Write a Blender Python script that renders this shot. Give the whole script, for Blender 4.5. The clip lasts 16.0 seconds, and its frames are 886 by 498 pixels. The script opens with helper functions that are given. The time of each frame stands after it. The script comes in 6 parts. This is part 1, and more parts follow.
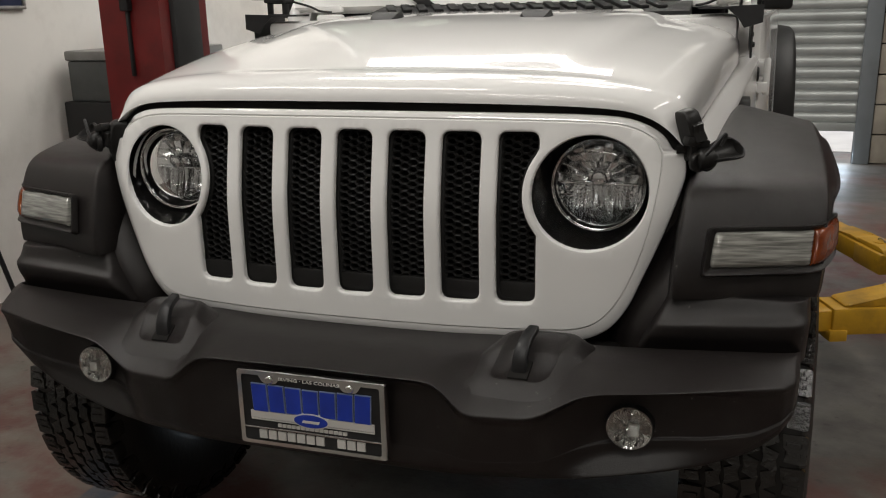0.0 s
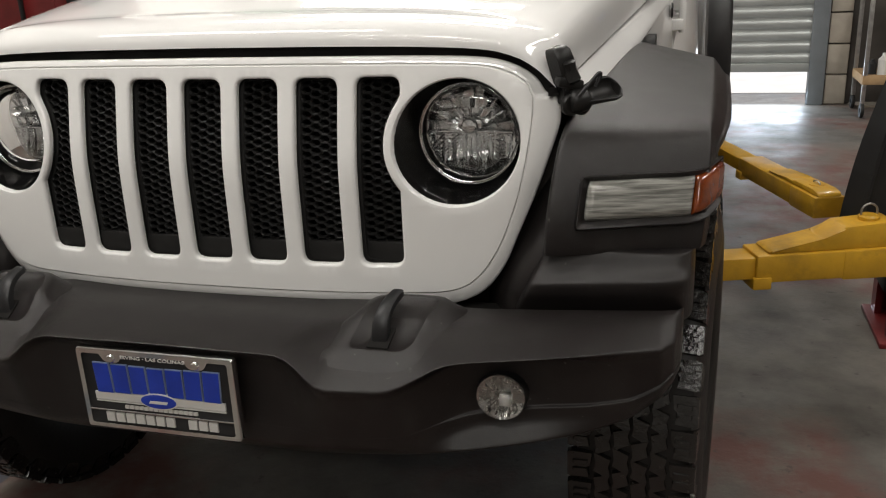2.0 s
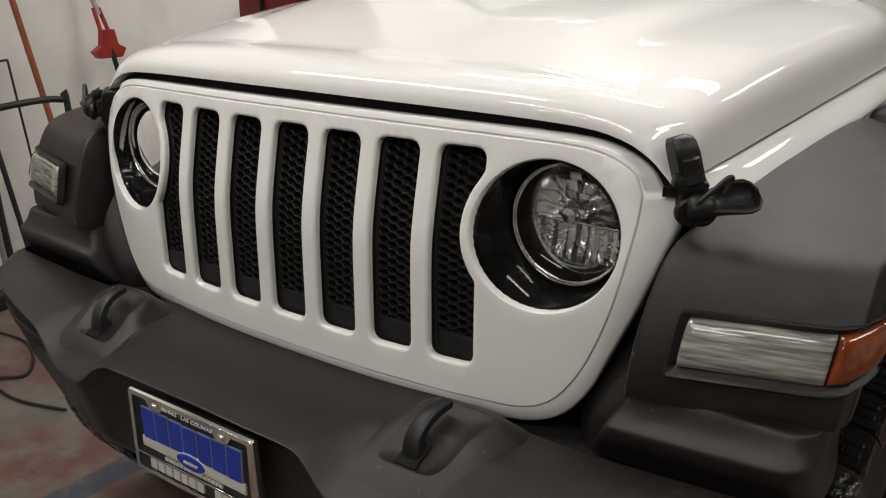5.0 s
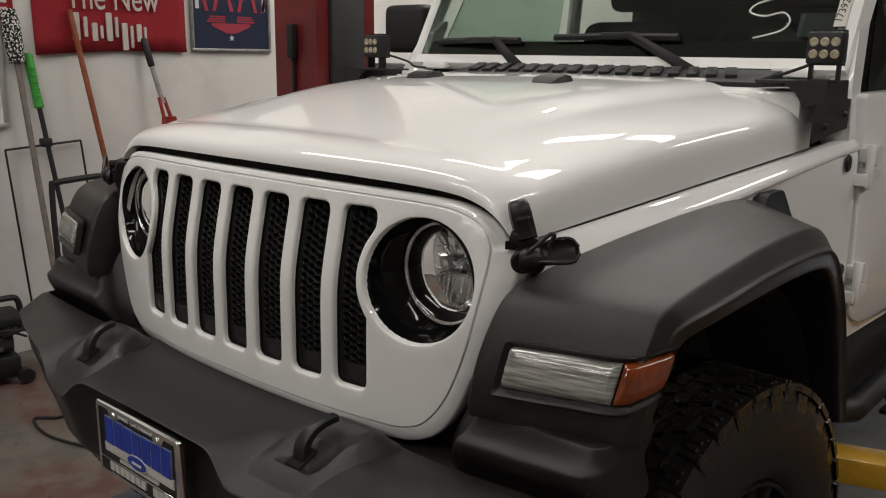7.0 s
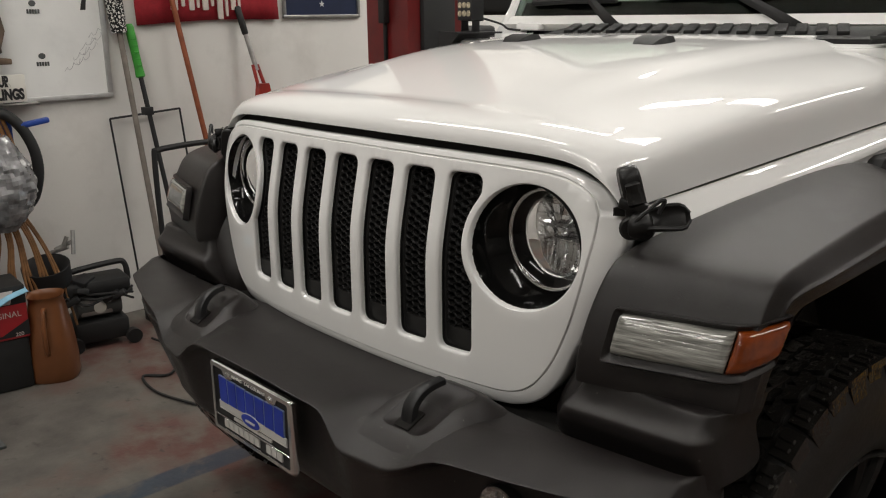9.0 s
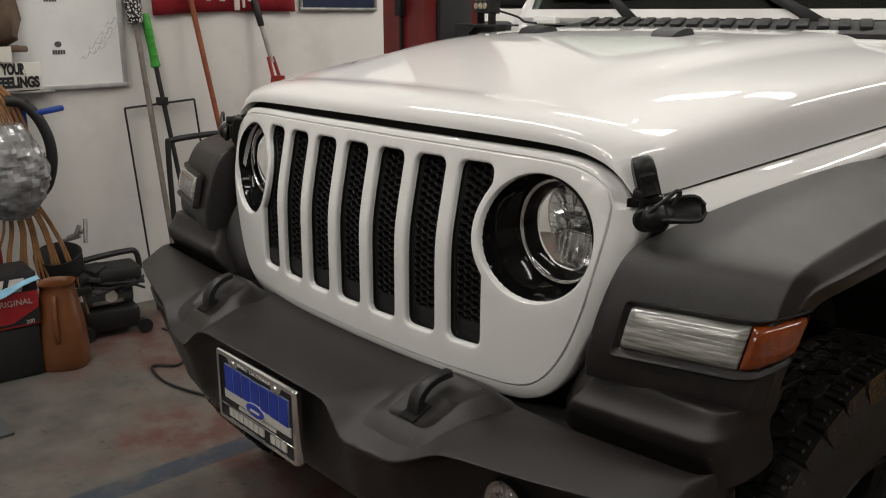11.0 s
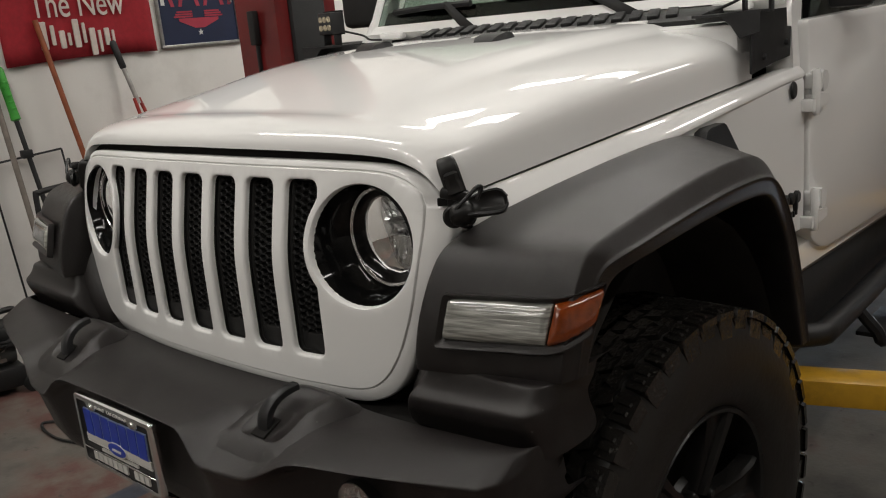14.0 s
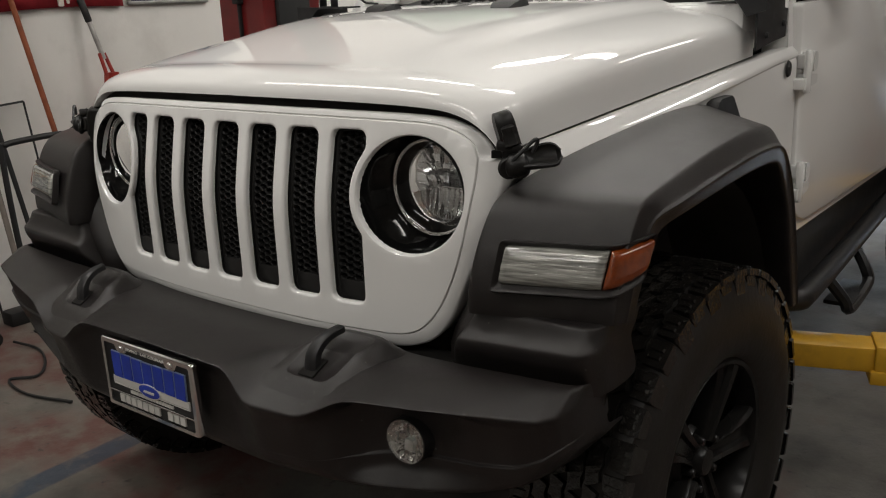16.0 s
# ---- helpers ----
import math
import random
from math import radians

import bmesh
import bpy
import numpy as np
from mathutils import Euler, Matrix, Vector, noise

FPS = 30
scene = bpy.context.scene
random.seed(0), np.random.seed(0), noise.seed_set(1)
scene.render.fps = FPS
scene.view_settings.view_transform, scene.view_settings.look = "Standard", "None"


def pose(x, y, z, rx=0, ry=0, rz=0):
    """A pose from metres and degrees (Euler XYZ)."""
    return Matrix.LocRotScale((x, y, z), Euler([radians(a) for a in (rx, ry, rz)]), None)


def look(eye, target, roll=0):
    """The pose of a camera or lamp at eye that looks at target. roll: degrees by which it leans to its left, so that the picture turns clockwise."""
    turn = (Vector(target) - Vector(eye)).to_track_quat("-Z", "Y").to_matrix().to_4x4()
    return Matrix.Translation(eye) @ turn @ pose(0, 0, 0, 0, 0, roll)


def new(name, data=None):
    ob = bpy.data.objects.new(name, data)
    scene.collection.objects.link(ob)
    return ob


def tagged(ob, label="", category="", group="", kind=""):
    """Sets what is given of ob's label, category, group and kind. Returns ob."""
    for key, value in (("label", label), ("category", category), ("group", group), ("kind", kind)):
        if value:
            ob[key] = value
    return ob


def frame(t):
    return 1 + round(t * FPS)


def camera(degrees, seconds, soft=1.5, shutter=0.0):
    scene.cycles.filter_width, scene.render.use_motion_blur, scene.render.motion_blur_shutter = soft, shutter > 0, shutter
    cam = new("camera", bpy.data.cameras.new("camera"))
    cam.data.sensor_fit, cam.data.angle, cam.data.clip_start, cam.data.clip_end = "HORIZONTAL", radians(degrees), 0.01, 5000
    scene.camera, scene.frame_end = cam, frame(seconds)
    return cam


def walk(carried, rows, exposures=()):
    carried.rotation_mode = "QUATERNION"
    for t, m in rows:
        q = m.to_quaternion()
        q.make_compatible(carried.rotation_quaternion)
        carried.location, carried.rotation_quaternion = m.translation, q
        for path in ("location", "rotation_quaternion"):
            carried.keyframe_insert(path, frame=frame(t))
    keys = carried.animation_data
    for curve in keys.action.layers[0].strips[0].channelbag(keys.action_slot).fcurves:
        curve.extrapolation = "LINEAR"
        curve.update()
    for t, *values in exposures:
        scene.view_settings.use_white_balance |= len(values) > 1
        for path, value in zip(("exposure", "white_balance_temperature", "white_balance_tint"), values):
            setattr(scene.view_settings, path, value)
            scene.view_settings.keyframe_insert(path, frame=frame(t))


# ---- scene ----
cam = camera(53.9, 16.0, soft=1.1)
PATH = [
    (0, (0.724, -1.636, 1.445), (0.137, 0.199, 0.91), -1.2),
    (0.5, (0.783, -1.561, 1.446), (0.174, 0.266, 0.904), -1.7),
    (1, (0.804, -1.518, 1.448), (0.109, 0.28, 0.914), -2.6),
    (1.5, (0.872, -1.486, 1.425), (0.206, 0.306, 0.836), -1.8),
    (2, (0.89, -1.437, 1.405), (0.36, 0.383, 0.767), -2.6),
    (2.5, (0.915, -1.45, 1.406), (0.45, 0.375, 0.732), -3.2),
    (3, (0.902, -1.41, 1.419), (0.446, 0.414, 0.736), -2.5),
    (3.5, (0.856, -1.275, 1.472), (0.359, 0.529, 0.764), -0.9),
    (4, (0.839, -1.168, 1.485), (0.245, 0.6, 0.763), 1.1),
    (4.5, (0.932, -1.066, 1.491), (0.053, 0.574, 0.757), 0.1),
    (4.7, (0.994, -1.019, 1.488), (0.007, 0.573, 0.787), -0.1),
    (6.8, (1.503, -1.046, 1.468), (0.178, 0.388, 1.033), 1.4),
    (7, (1.527, -1.038, 1.482), (0.228, 0.418, 1.045), 0.7),
    (7.5, (1.561, -1.031, 1.494), (0.282, 0.432, 1.023), -1.2),
    (8, (1.553, -1.037, 1.492), (0.251, 0.384, 0.961), -2.2),
    (8.5, (1.519, -1.077, 1.495), (0.132, 0.266, 0.974), -1.6),
    (10.8, (1.486, -1.057, 1.467), (0.041, 0.223, 0.942), 0.1),
    (11, (1.491, -1.054, 1.468), (0.052, 0.233, 0.945), 0.1),
    (11.5, (1.505, -1.049, 1.469), (0.091, 0.265, 0.947), -0.3),
    (12, (1.508, -1.052, 1.468), (0.1, 0.274, 0.958), -0.9),
    (12.5, (1.541, -1.039, 1.467), (0.143, 0.305, 0.978), -2.0),
    (13, (1.584, -1.02, 1.468), (0.235, 0.379, 0.999), -2.9),
    (13.5, (1.644, -0.956, 1.452), (0.32, 0.468, 0.985), -4.2),
    (14, (1.655, -0.984, 1.461), (0.341, 0.441, 0.968), -5.3),
    (14.5, (1.623, -1.104, 1.464), (0.291, 0.298, 0.951), -4.2),
    (15, (1.588, -1.18, 1.471), (0.28, 0.245, 0.962), -3.5),
    (15.5, (1.558, -1.206, 1.461), (0.312, 0.266, 0.933), -2.9),
    (16, (1.529, -1.194, 1.442), (0.356, 0.329, 0.891), -2.3),
]
walk(cam, [(t, look(eye, target, roll)) for t, eye, target, roll in PATH],
     exposures=[(0, -0.42), (1.2, -0.38), (2.0, -0.05), (3.0, 0.1), (3.6, 0.1), (4.5, -0.05), (7.0, -0.5), (7.6, -0.5), (8.5, -0.33), (13.0, -0.36), (16.0, -0.5)])

# ---- world and light ----
world = bpy.data.worlds.new("world")
scene.world = world
world.use_nodes = True
wn = world.node_tree
sky = wn.nodes.new("ShaderNodeTexSky")
sky.sky_type, sky.sun_disc = "NISHITA", False
sky.sun_elevation, sky.sun_rotation = radians(50), radians(20)
wn.links.new(sky.outputs[0], wn.nodes["Background"].inputs[0])
wn.nodes["Background"].inputs[1].default_value = 0.15

sun = new("sun", bpy.data.lights.new("sun", "SUN"))
sun.data.energy, sun.data.angle, sun.data.color = 5.0, radians(0.6), (1.0, 0.95, 0.88)
sun.matrix_world = look((2, 16, 12), (1, 8, 0))

CEIL = 3.7
# ceiling tubes: x, y, length, turn
# the first six mostly follow hood reflections, the last five are added fill
TUBES = [(-1.55, 5.65, 1.7, 0), (-0.9, 4.6, 2.4, 0), (-0.85, 3.3, 0.95, 0),
         (0.6, 3.2, 1.3, 0), (0.3, 2.0, 1.0, 0), (-1.2, 2.4, 1.0, 0), (-1.2, -0.4, 2.4, 0),
         (0.7, -2.3, 2.4, 0), (2.9, 0.6, 2.4, 90), (0.7, -4.6, 2.4, 0), (2.7, 3.9, 2.4, 90)]
TUBE_WATTS = 54.0


# ---- materials ----
def principled(name, color, rough=0.5, metal=0.0, coat=0.0, spec=0.5, trans=0.0, ior=1.45):
    m = bpy.data.materials.new(name)
    m.use_nodes = True
    b = m.node_tree.nodes["Principled BSDF"]
    b.inputs["Base Color"].default_value = (*color, 1)
    b.inputs["Roughness"].default_value = rough
    b.inputs["Metallic"].default_value = metal
    b.inputs["Coat Weight"].default_value = coat
    b.inputs["Coat Roughness"].default_value = 0.025
    b.inputs["Specular IOR Level"].default_value = spec
    b.inputs["Transmission Weight"].default_value = trans
    b.inputs["IOR"].default_value = ior
    return m


def grain(m, scale=40.0, amount=0.25, rough_amount=0.1, bump=0.0, bump_scale=300.0, dark=None, stain_scale=2.0, stain=0.0, stain_color=(0.05, 0.04, 0.03), detail=4.0):
    """Varies colour at two scales, roughness and fine relief, in object space."""
    nt = m.node_tree
    n, l = nt.nodes, nt.links
    b = n["Principled BSDF"]
    base = tuple(b.inputs["Base Color"].default_value)
    co = n.new("ShaderNodeTexCoord")
    a = n.new("ShaderNodeTexNoise")
    a.inputs["Scale"].default_value, a.inputs["Detail"].default_value = scale, detail
    l.new(co.outputs["Object"], a.inputs["Vector"])
    mix = n.new("ShaderNodeMix")
    mix.data_type = "RGBA"
    low = dark if dark else tuple(c * (1 - amount) for c in base[:3])
    mix.inputs[6].default_value, mix.inputs[7].default_value = (*low, 1), base
    ramp = n.new("ShaderNodeMapRange")
    ramp.inputs[1].default_value, ramp.inputs[2].default_value = 0.3, 0.65
    l.new(a.outputs["Fac"], ramp.inputs[0])
    l.new(ramp.outputs[0], mix.inputs[0])
    out = mix.outputs[2]
    if stain:
        s = n.new("ShaderNodeTexNoise")
        s.inputs["Scale"].default_value, s.inputs["Detail"].default_value, s.inputs["Roughness"].default_value = stain_scale, 8, 0.65
        l.new(co.outputs["Object"], s.inputs["Vector"])
        r = n.new("ShaderNodeMapRange")
        r.inputs[1].default_value, r.inputs[2].default_value, r.inputs[4].default_value = 0.5, 0.68, stain
        l.new(s.outputs["Fac"], r.inputs[0])
        m2 = n.new("ShaderNodeMix")
        m2.data_type = "RGBA"
        m2.inputs[7].default_value = (*stain_color, 1)
        l.new(r.outputs[0], m2.inputs[0])
        l.new(out, m2.inputs[6])
        out = m2.outputs[2]
    l.new(out, b.inputs["Base Color"])
    if rough_amount:
        rr = n.new("ShaderNodeMapRange")
        r0 = b.inputs["Roughness"].default_value
        rr.inputs[3].default_value, rr.inputs[4].default_value = max(0.02, r0 - rough_amount), min(1, r0 + rough_amount)
        l.new(a.outputs["Fac"], rr.inputs[0])
        l.new(rr.outputs[0], b.inputs["Roughness"])
    if bump:
        f = n.new("ShaderNodeTexNoise")
        f.inputs["Scale"].default_value, f.inputs["Detail"].default_value = bump_scale, 3
        l.new(co.outputs["Object"], f.inputs["Vector"])
        bp = n.new("ShaderNodeBump")
        bp.inputs["Strength"].default_value, bp.inputs["Distance"].default_value = bump, 0.002
        l.new(f.outputs["Fac"], bp.inputs["Height"])
        l.new(bp.outputs[0], b.inputs["Normal"])
    return m


def specks(m, scale, lo, amount, color):
    """Small scattered scuffs over a material's colour."""
    nt = m.node_tree
    n, l = nt.nodes, nt.links
    b = n["Principled BSDF"]
    co = n.new("ShaderNodeTexCoord")
    a = n.new("ShaderNodeTexNoise")
    a.inputs["Scale"].default_value, a.inputs["Detail"].default_value, a.inputs["Roughness"].default_value = scale, 6, 0.7
    l.new(co.outputs["Object"], a.inputs["Vector"])
    r = n.new("ShaderNodeMapRange")
    r.inputs[1].default_value, r.inputs[2].default_value, r.inputs[4].default_value = lo, lo + 0.03, amount
    l.new(a.outputs["Fac"], r.inputs[0])
    x = n.new("ShaderNodeMix")
    x.data_type = "RGBA"
    x.inputs[7].default_value = (*color, 1)
    l.new(r.outputs[0], x.inputs[0])
    l.new(b.inputs["Base Color"].links[0].from_socket, x.inputs[6])
    l.new(x.outputs[2], b.inputs["Base Color"])
    return m


PAINT = grain(principled("white_paint", (0.82, 0.815, 0.80), 0.35, coat=1.0, spec=0.06), 3, 0.03, 0.04)
PLASTIC = specks(grain(principled("textured_plastic", (0.0134, 0.0110, 0.0106), 0.34, spec=0.46), 25, 0.18, 0.06, 0.35, 900, stain_scale=14, stain=0.08, stain_color=(0.09, 0.088, 0.08)), 60, 0.675, 0.5, (0.22, 0.21, 0.195))
PLASTIC_DARK = grain(principled("dark_plastic", (0.016, 0.016, 0.016), 0.5, spec=0.4), 30, 0.25, 0.08, 0.2, 700)
LINER = grain(principled("arch_liner", (0.045, 0.040, 0.036), 0.7, spec=0.3), 12, 0.4, 0.1, 0.3, 300)
MESH_BLACK = grain(principled("mesh_black", (0.018, 0.0175, 0.017), 0.42, spec=0.25), 60, 0.2, 0.05)
GLOSS_BLACK = grain(principled("gloss_black", (0.005, 0.005, 0.005), 0.07, spec=0.30), 8, 0.2, 0.02)
# near-black stand-in for shade in gaps; also on radiator, seal and underside
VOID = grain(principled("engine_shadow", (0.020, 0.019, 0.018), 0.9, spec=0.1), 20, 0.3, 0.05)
RUBBER = specks(grain(principled("tyre_rubber", (0.0145, 0.0130, 0.0115), 0.48, spec=0.40), 18, 0.3, 0.10, 0.4, 75), 85, 0.66, 0.4, (0.05, 0.047, 0.042))
LATCH = grain(principled("latch_rubber", (0.009, 0.0085, 0.008), 0.42, spec=0.4), 40, 0.2, 0.1, 0.2, 400)
TREAD = specks(grain(principled("tread_rubber", (0.0130, 0.0118, 0.0105), 0.19, spec=0.7), 30, 0.3, 0.14, 1.0, 95), 70, 0.62, 0.5, (0.09, 0.085, 0.075))
CHROME = grain(principled("chrome", (0.85, 0.85, 0.86), 0.1, 1.0), 30, 0.1, 0.05)
# whitish colour stands in for a lamp's reflection at the fog bulb
BULB_GLINT = grain(principled("bulb_shield", (0.80, 0.79, 0.76), 0.35), 20, 0.1, 0.05)
FOG_CHROME = grain(principled("fog_chrome", (0.58, 0.58, 0.57), 0.06, 1.0), 30, 0.1, 0.03)
REFLECTOR = grain(principled("reflector_silver", (0.90, 0.91, 0.92), 0.12, 1.0), 30, 0.08, 0.04)
STEEL = grain(principled("black_steel", (0.02, 0.02, 0.021), 0.42, 0.2), 35, 0.25, 0.1, 0.25, 500)
WHEEL_BLACK = grain(principled("wheel_black", (0.013, 0.0125, 0.012), 0.24, spec=0.25), 20, 0.25, 0.08)
AMBER = grain(principled("amber_lens", (0.19, 0.036, 0.004), 0.10, coat=0.6), 60, 0.45, 0.05, 0.3, 160)

YELLOW = grain(principled("yellow_enamel", (0.62, 0.34, 0.02), 0.42, coat=0.2), 9, 0.25, 0.12, 0.3, 60, stain_scale=6, stain=0.45, stain_color=(0.12, 0.07, 0.02))
RED = grain(principled("red_enamel", (0.16, 0.012, 0.012), 0.4, coat=0.2), 7, 0.3, 0.12, stain_scale=5, stain=0.4, stain_color=(0.03, 0.008, 0.008))
WALL = grain(principled("painted_wall", (0.70, 0.68, 0.645), 0.75), 1.2, 0.10, 0.08, 0.25, 80, stain_scale=3.0, stain=0.22, stain_color=(0.34, 0.32, 0.29))
# greyer than WALL_PLAIN to weaken the bounce from the unseen south wall
WALL_DIM = grain(principled("dim_wall", (0.46, 0.445, 0.42), 0.8), 1.5, 0.12, 0.06)
WALL_PLAIN = grain(principled("plain_wall", (0.66, 0.64, 0.60), 0.8), 1.5, 0.12, 0.06)
CEILING = grain(principled("ceiling_paint", (0.80, 0.79, 0.76), 0.85), 1.5, 0.12, 0.05)
SHUTTER = grain(principled("shutter_steel", (0.42, 0.44, 0.43), 0.38, 0.5), 5, 0.15, 0.1, 0.15, 60)
BLOCK = grain(principled("block_paint", (0.40, 0.36, 0.30), 0.85), 6, 0.2, 0.05, 0.5, 90, stain_scale=4, stain=0.3, stain_color=(0.2, 0.17, 0.13))
BLACK = grain(principled("black_matter", (0.015, 0.015, 0.015), 0.6), 20, 0.3, 0.1)
GREY_TOOL = grain(principled("grey_plastic", (0.075, 0.08, 0.078), 0.5), 15, 0.2, 0.1)
GREEN = grain(principled("green_grip", (0.045, 0.32, 0.035), 0.45), 30, 0.25, 0.1)
WOOD = grain(principled("red_brown_wood", (0.30, 0.085, 0.035), 0.5), 22, 0.35, 0.1)
GREYWOOD = grain(principled("grey_wood", (0.23, 0.20, 0.17), 0.7), 22, 0.35, 0.1)
ALU = grain(principled("worn_metal", (0.42, 0.41, 0.39), 0.38, 0.8), 25, 0.3, 0.12)
REDTOOL = grain(principled("red_paint", (0.33, 0.03, 0.02), 0.4), 25, 0.35, 0.1)
CLOTH_RED = grain(principled("red_cloth", (0.30, 0.012, 0.02), 0.85), 40, 0.2, 0.05, 0.4, 500)
CLOTH_WHITE = grain(principled("white_print", (0.58, 0.50, 0.46), 0.8), 40, 0.15, 0.05)
NAVY = grain(principled("navy_print", (0.010, 0.016, 0.046), 0.45), 12, 0.2, 0.08)
PINK = grain(principled("pink_print", (0.34, 0.03, 0.055), 0.5), 12, 0.2, 0.05)
WHITEBOARD = grain(principled("whiteboard", (0.76, 0.76, 0.74), 0.25, coat=0.3), 4, 0.06, 0.05, stain_scale=5, stain=0.18, stain_color=(0.42, 0.42, 0.42))
BOARD_EDGE = grain(principled("pale_aluminium", (0.55, 0.55, 0.54), 0.35, 0.4), 25, 0.15, 0.1)
PAPER = grain(principled("paper", (0.66, 0.64, 0.58), 0.8), 10, 0.1, 0.05)
BROWN = grain(principled("brown_canvas", (0.16, 0.11, 0.075), 0.9), 14, 0.4, 0.05, 0.5, 200)
ORANGE_CABLE = grain(principled("orange_cable", (0.27, 0.13, 0.05), 0.6), 30, 0.35, 0.1)
BAG = grain(principled("plastic_bag", (0.30, 0.30, 0.305), 0.20, coat=0.9), 14, 0.75, 0.08, 1.0, 45)
JUG = grain(principled("brown_jug", (0.20, 0.075, 0.028), 0.35), 5, 0.35, 0.1)
BLUE = grain(principled("blue_cloth", (0.26, 0.50, 0.66), 0.9), 20, 0.25, 0.05, 0.5, 300)
BLUE_DEEP = grain(principled("blue_print", (0.018, 0.05, 0.42), 0.4), 25, 0.25, 0.05)
BLOCK_RIM = grain(principled("pale_rim", (0.25, 0.32, 0.50), 0.4), 25, 0.2, 0.05)
BLUE_CLAMP = grain(principled("blue_plastic", (0.02, 0.06, 0.30), 0.4), 20, 0.2, 0.05)
BOX_RED = grain(principled("red_card", (0.36, 0.02, 0.025), 0.5), 14, 0.2, 0.08)
CARD = grain(principled("cardboard", (0.38, 0.25, 0.13), 0.85), 16, 0.25, 0.05)
WHITE_ITEM = grain(principled("white_plastic", (0.62, 0.61, 0.58), 0.5), 10, 0.1, 0.08)
SEAT = grain(principled("seat_cloth", (0.02, 0.02, 0.022), 0.9), 60, 0.4, 0.05)
OFFWHITE_MARK = principled("paint_pen", (0.75, 0.75, 0.72), 0.6)
LED = grain(principled("led_lens", (0.55, 0.48, 0.34), 0.25, 0.3, coat=0.6), 80, 0.35, 0.1)


def glass(name, tint=(1, 1, 1), rough=0.0):
    m = principled(name, tint, rough, trans=1.0, ior=1.45)
    nt = m.node_tree
    n = nt.nodes.new("ShaderNodeTexNoise")
    n.inputs["Scale"].default_value = 30
    r = nt.nodes.new("ShaderNodeMapRange")
    r.inputs[3].default_value, r.inputs[4].default_value = rough, rough + 0.03
    nt.links.new(n.outputs["Fac"], r.inputs[0])
    nt.links.new(r.outputs[0], nt.nodes["Principled BSDF"].inputs["Roughness"])
    return m


GLASS = glass("window_glass", (0.55, 0.66, 0.60))
LENS = glass("lamp_lens", (0.97, 0.98, 0.98))


def ribbed_lens(name):
    """Pale moulded lens over a silver reflector, with uneven level ribs."""
    m = principled(name, (0.50, 0.50, 0.48), 0.12, 0.2, coat=1.0)
    nt = m.node_tree
    b = nt.nodes["Principled BSDF"]
    co = nt.nodes.new("ShaderNodeTexCoord")
    mp = nt.nodes.new("ShaderNodeMapping")
    mp.inputs["Scale"].default_value = (9, 9, 130)
    n = nt.nodes.new("ShaderNodeTexNoise")
    n.inputs["Scale"].default_value, n.inputs["Detail"].default_value = 1.6, 3
    r = nt.nodes.new("ShaderNodeMapRange")
    r.inputs[1].default_value, r.inputs[2].default_value = 0.35, 0.65
    mix = nt.nodes.new("ShaderNodeMix")
    mix.data_type = "RGBA"
    mix.inputs[6].default_value, mix.inputs[7].default_value = (0.13, 0.13, 0.118, 1), (0.36, 0.36, 0.33, 1)
    bp = nt.nodes.new("ShaderNodeBump")
    bp.inputs["Strength"].default_value, bp.inputs["Distance"].default_value = 0.4, 0.003
    for a, c in ((co.outputs["Object"], mp.inputs[0]), (mp.outputs[0], n.inputs["Vector"]), (n.outputs["Fac"], r.inputs[0]), (r.outputs[0], mix.inputs[0]),
                 (mix.outputs[2], b.inputs["Base Color"]), (n.outputs["Fac"], bp.inputs["Height"]), (bp.outputs[0], b.inputs["Normal"])):
        nt.links.new(a, c)
    return m


RIBBED = ribbed_lens("ribbed_lens")


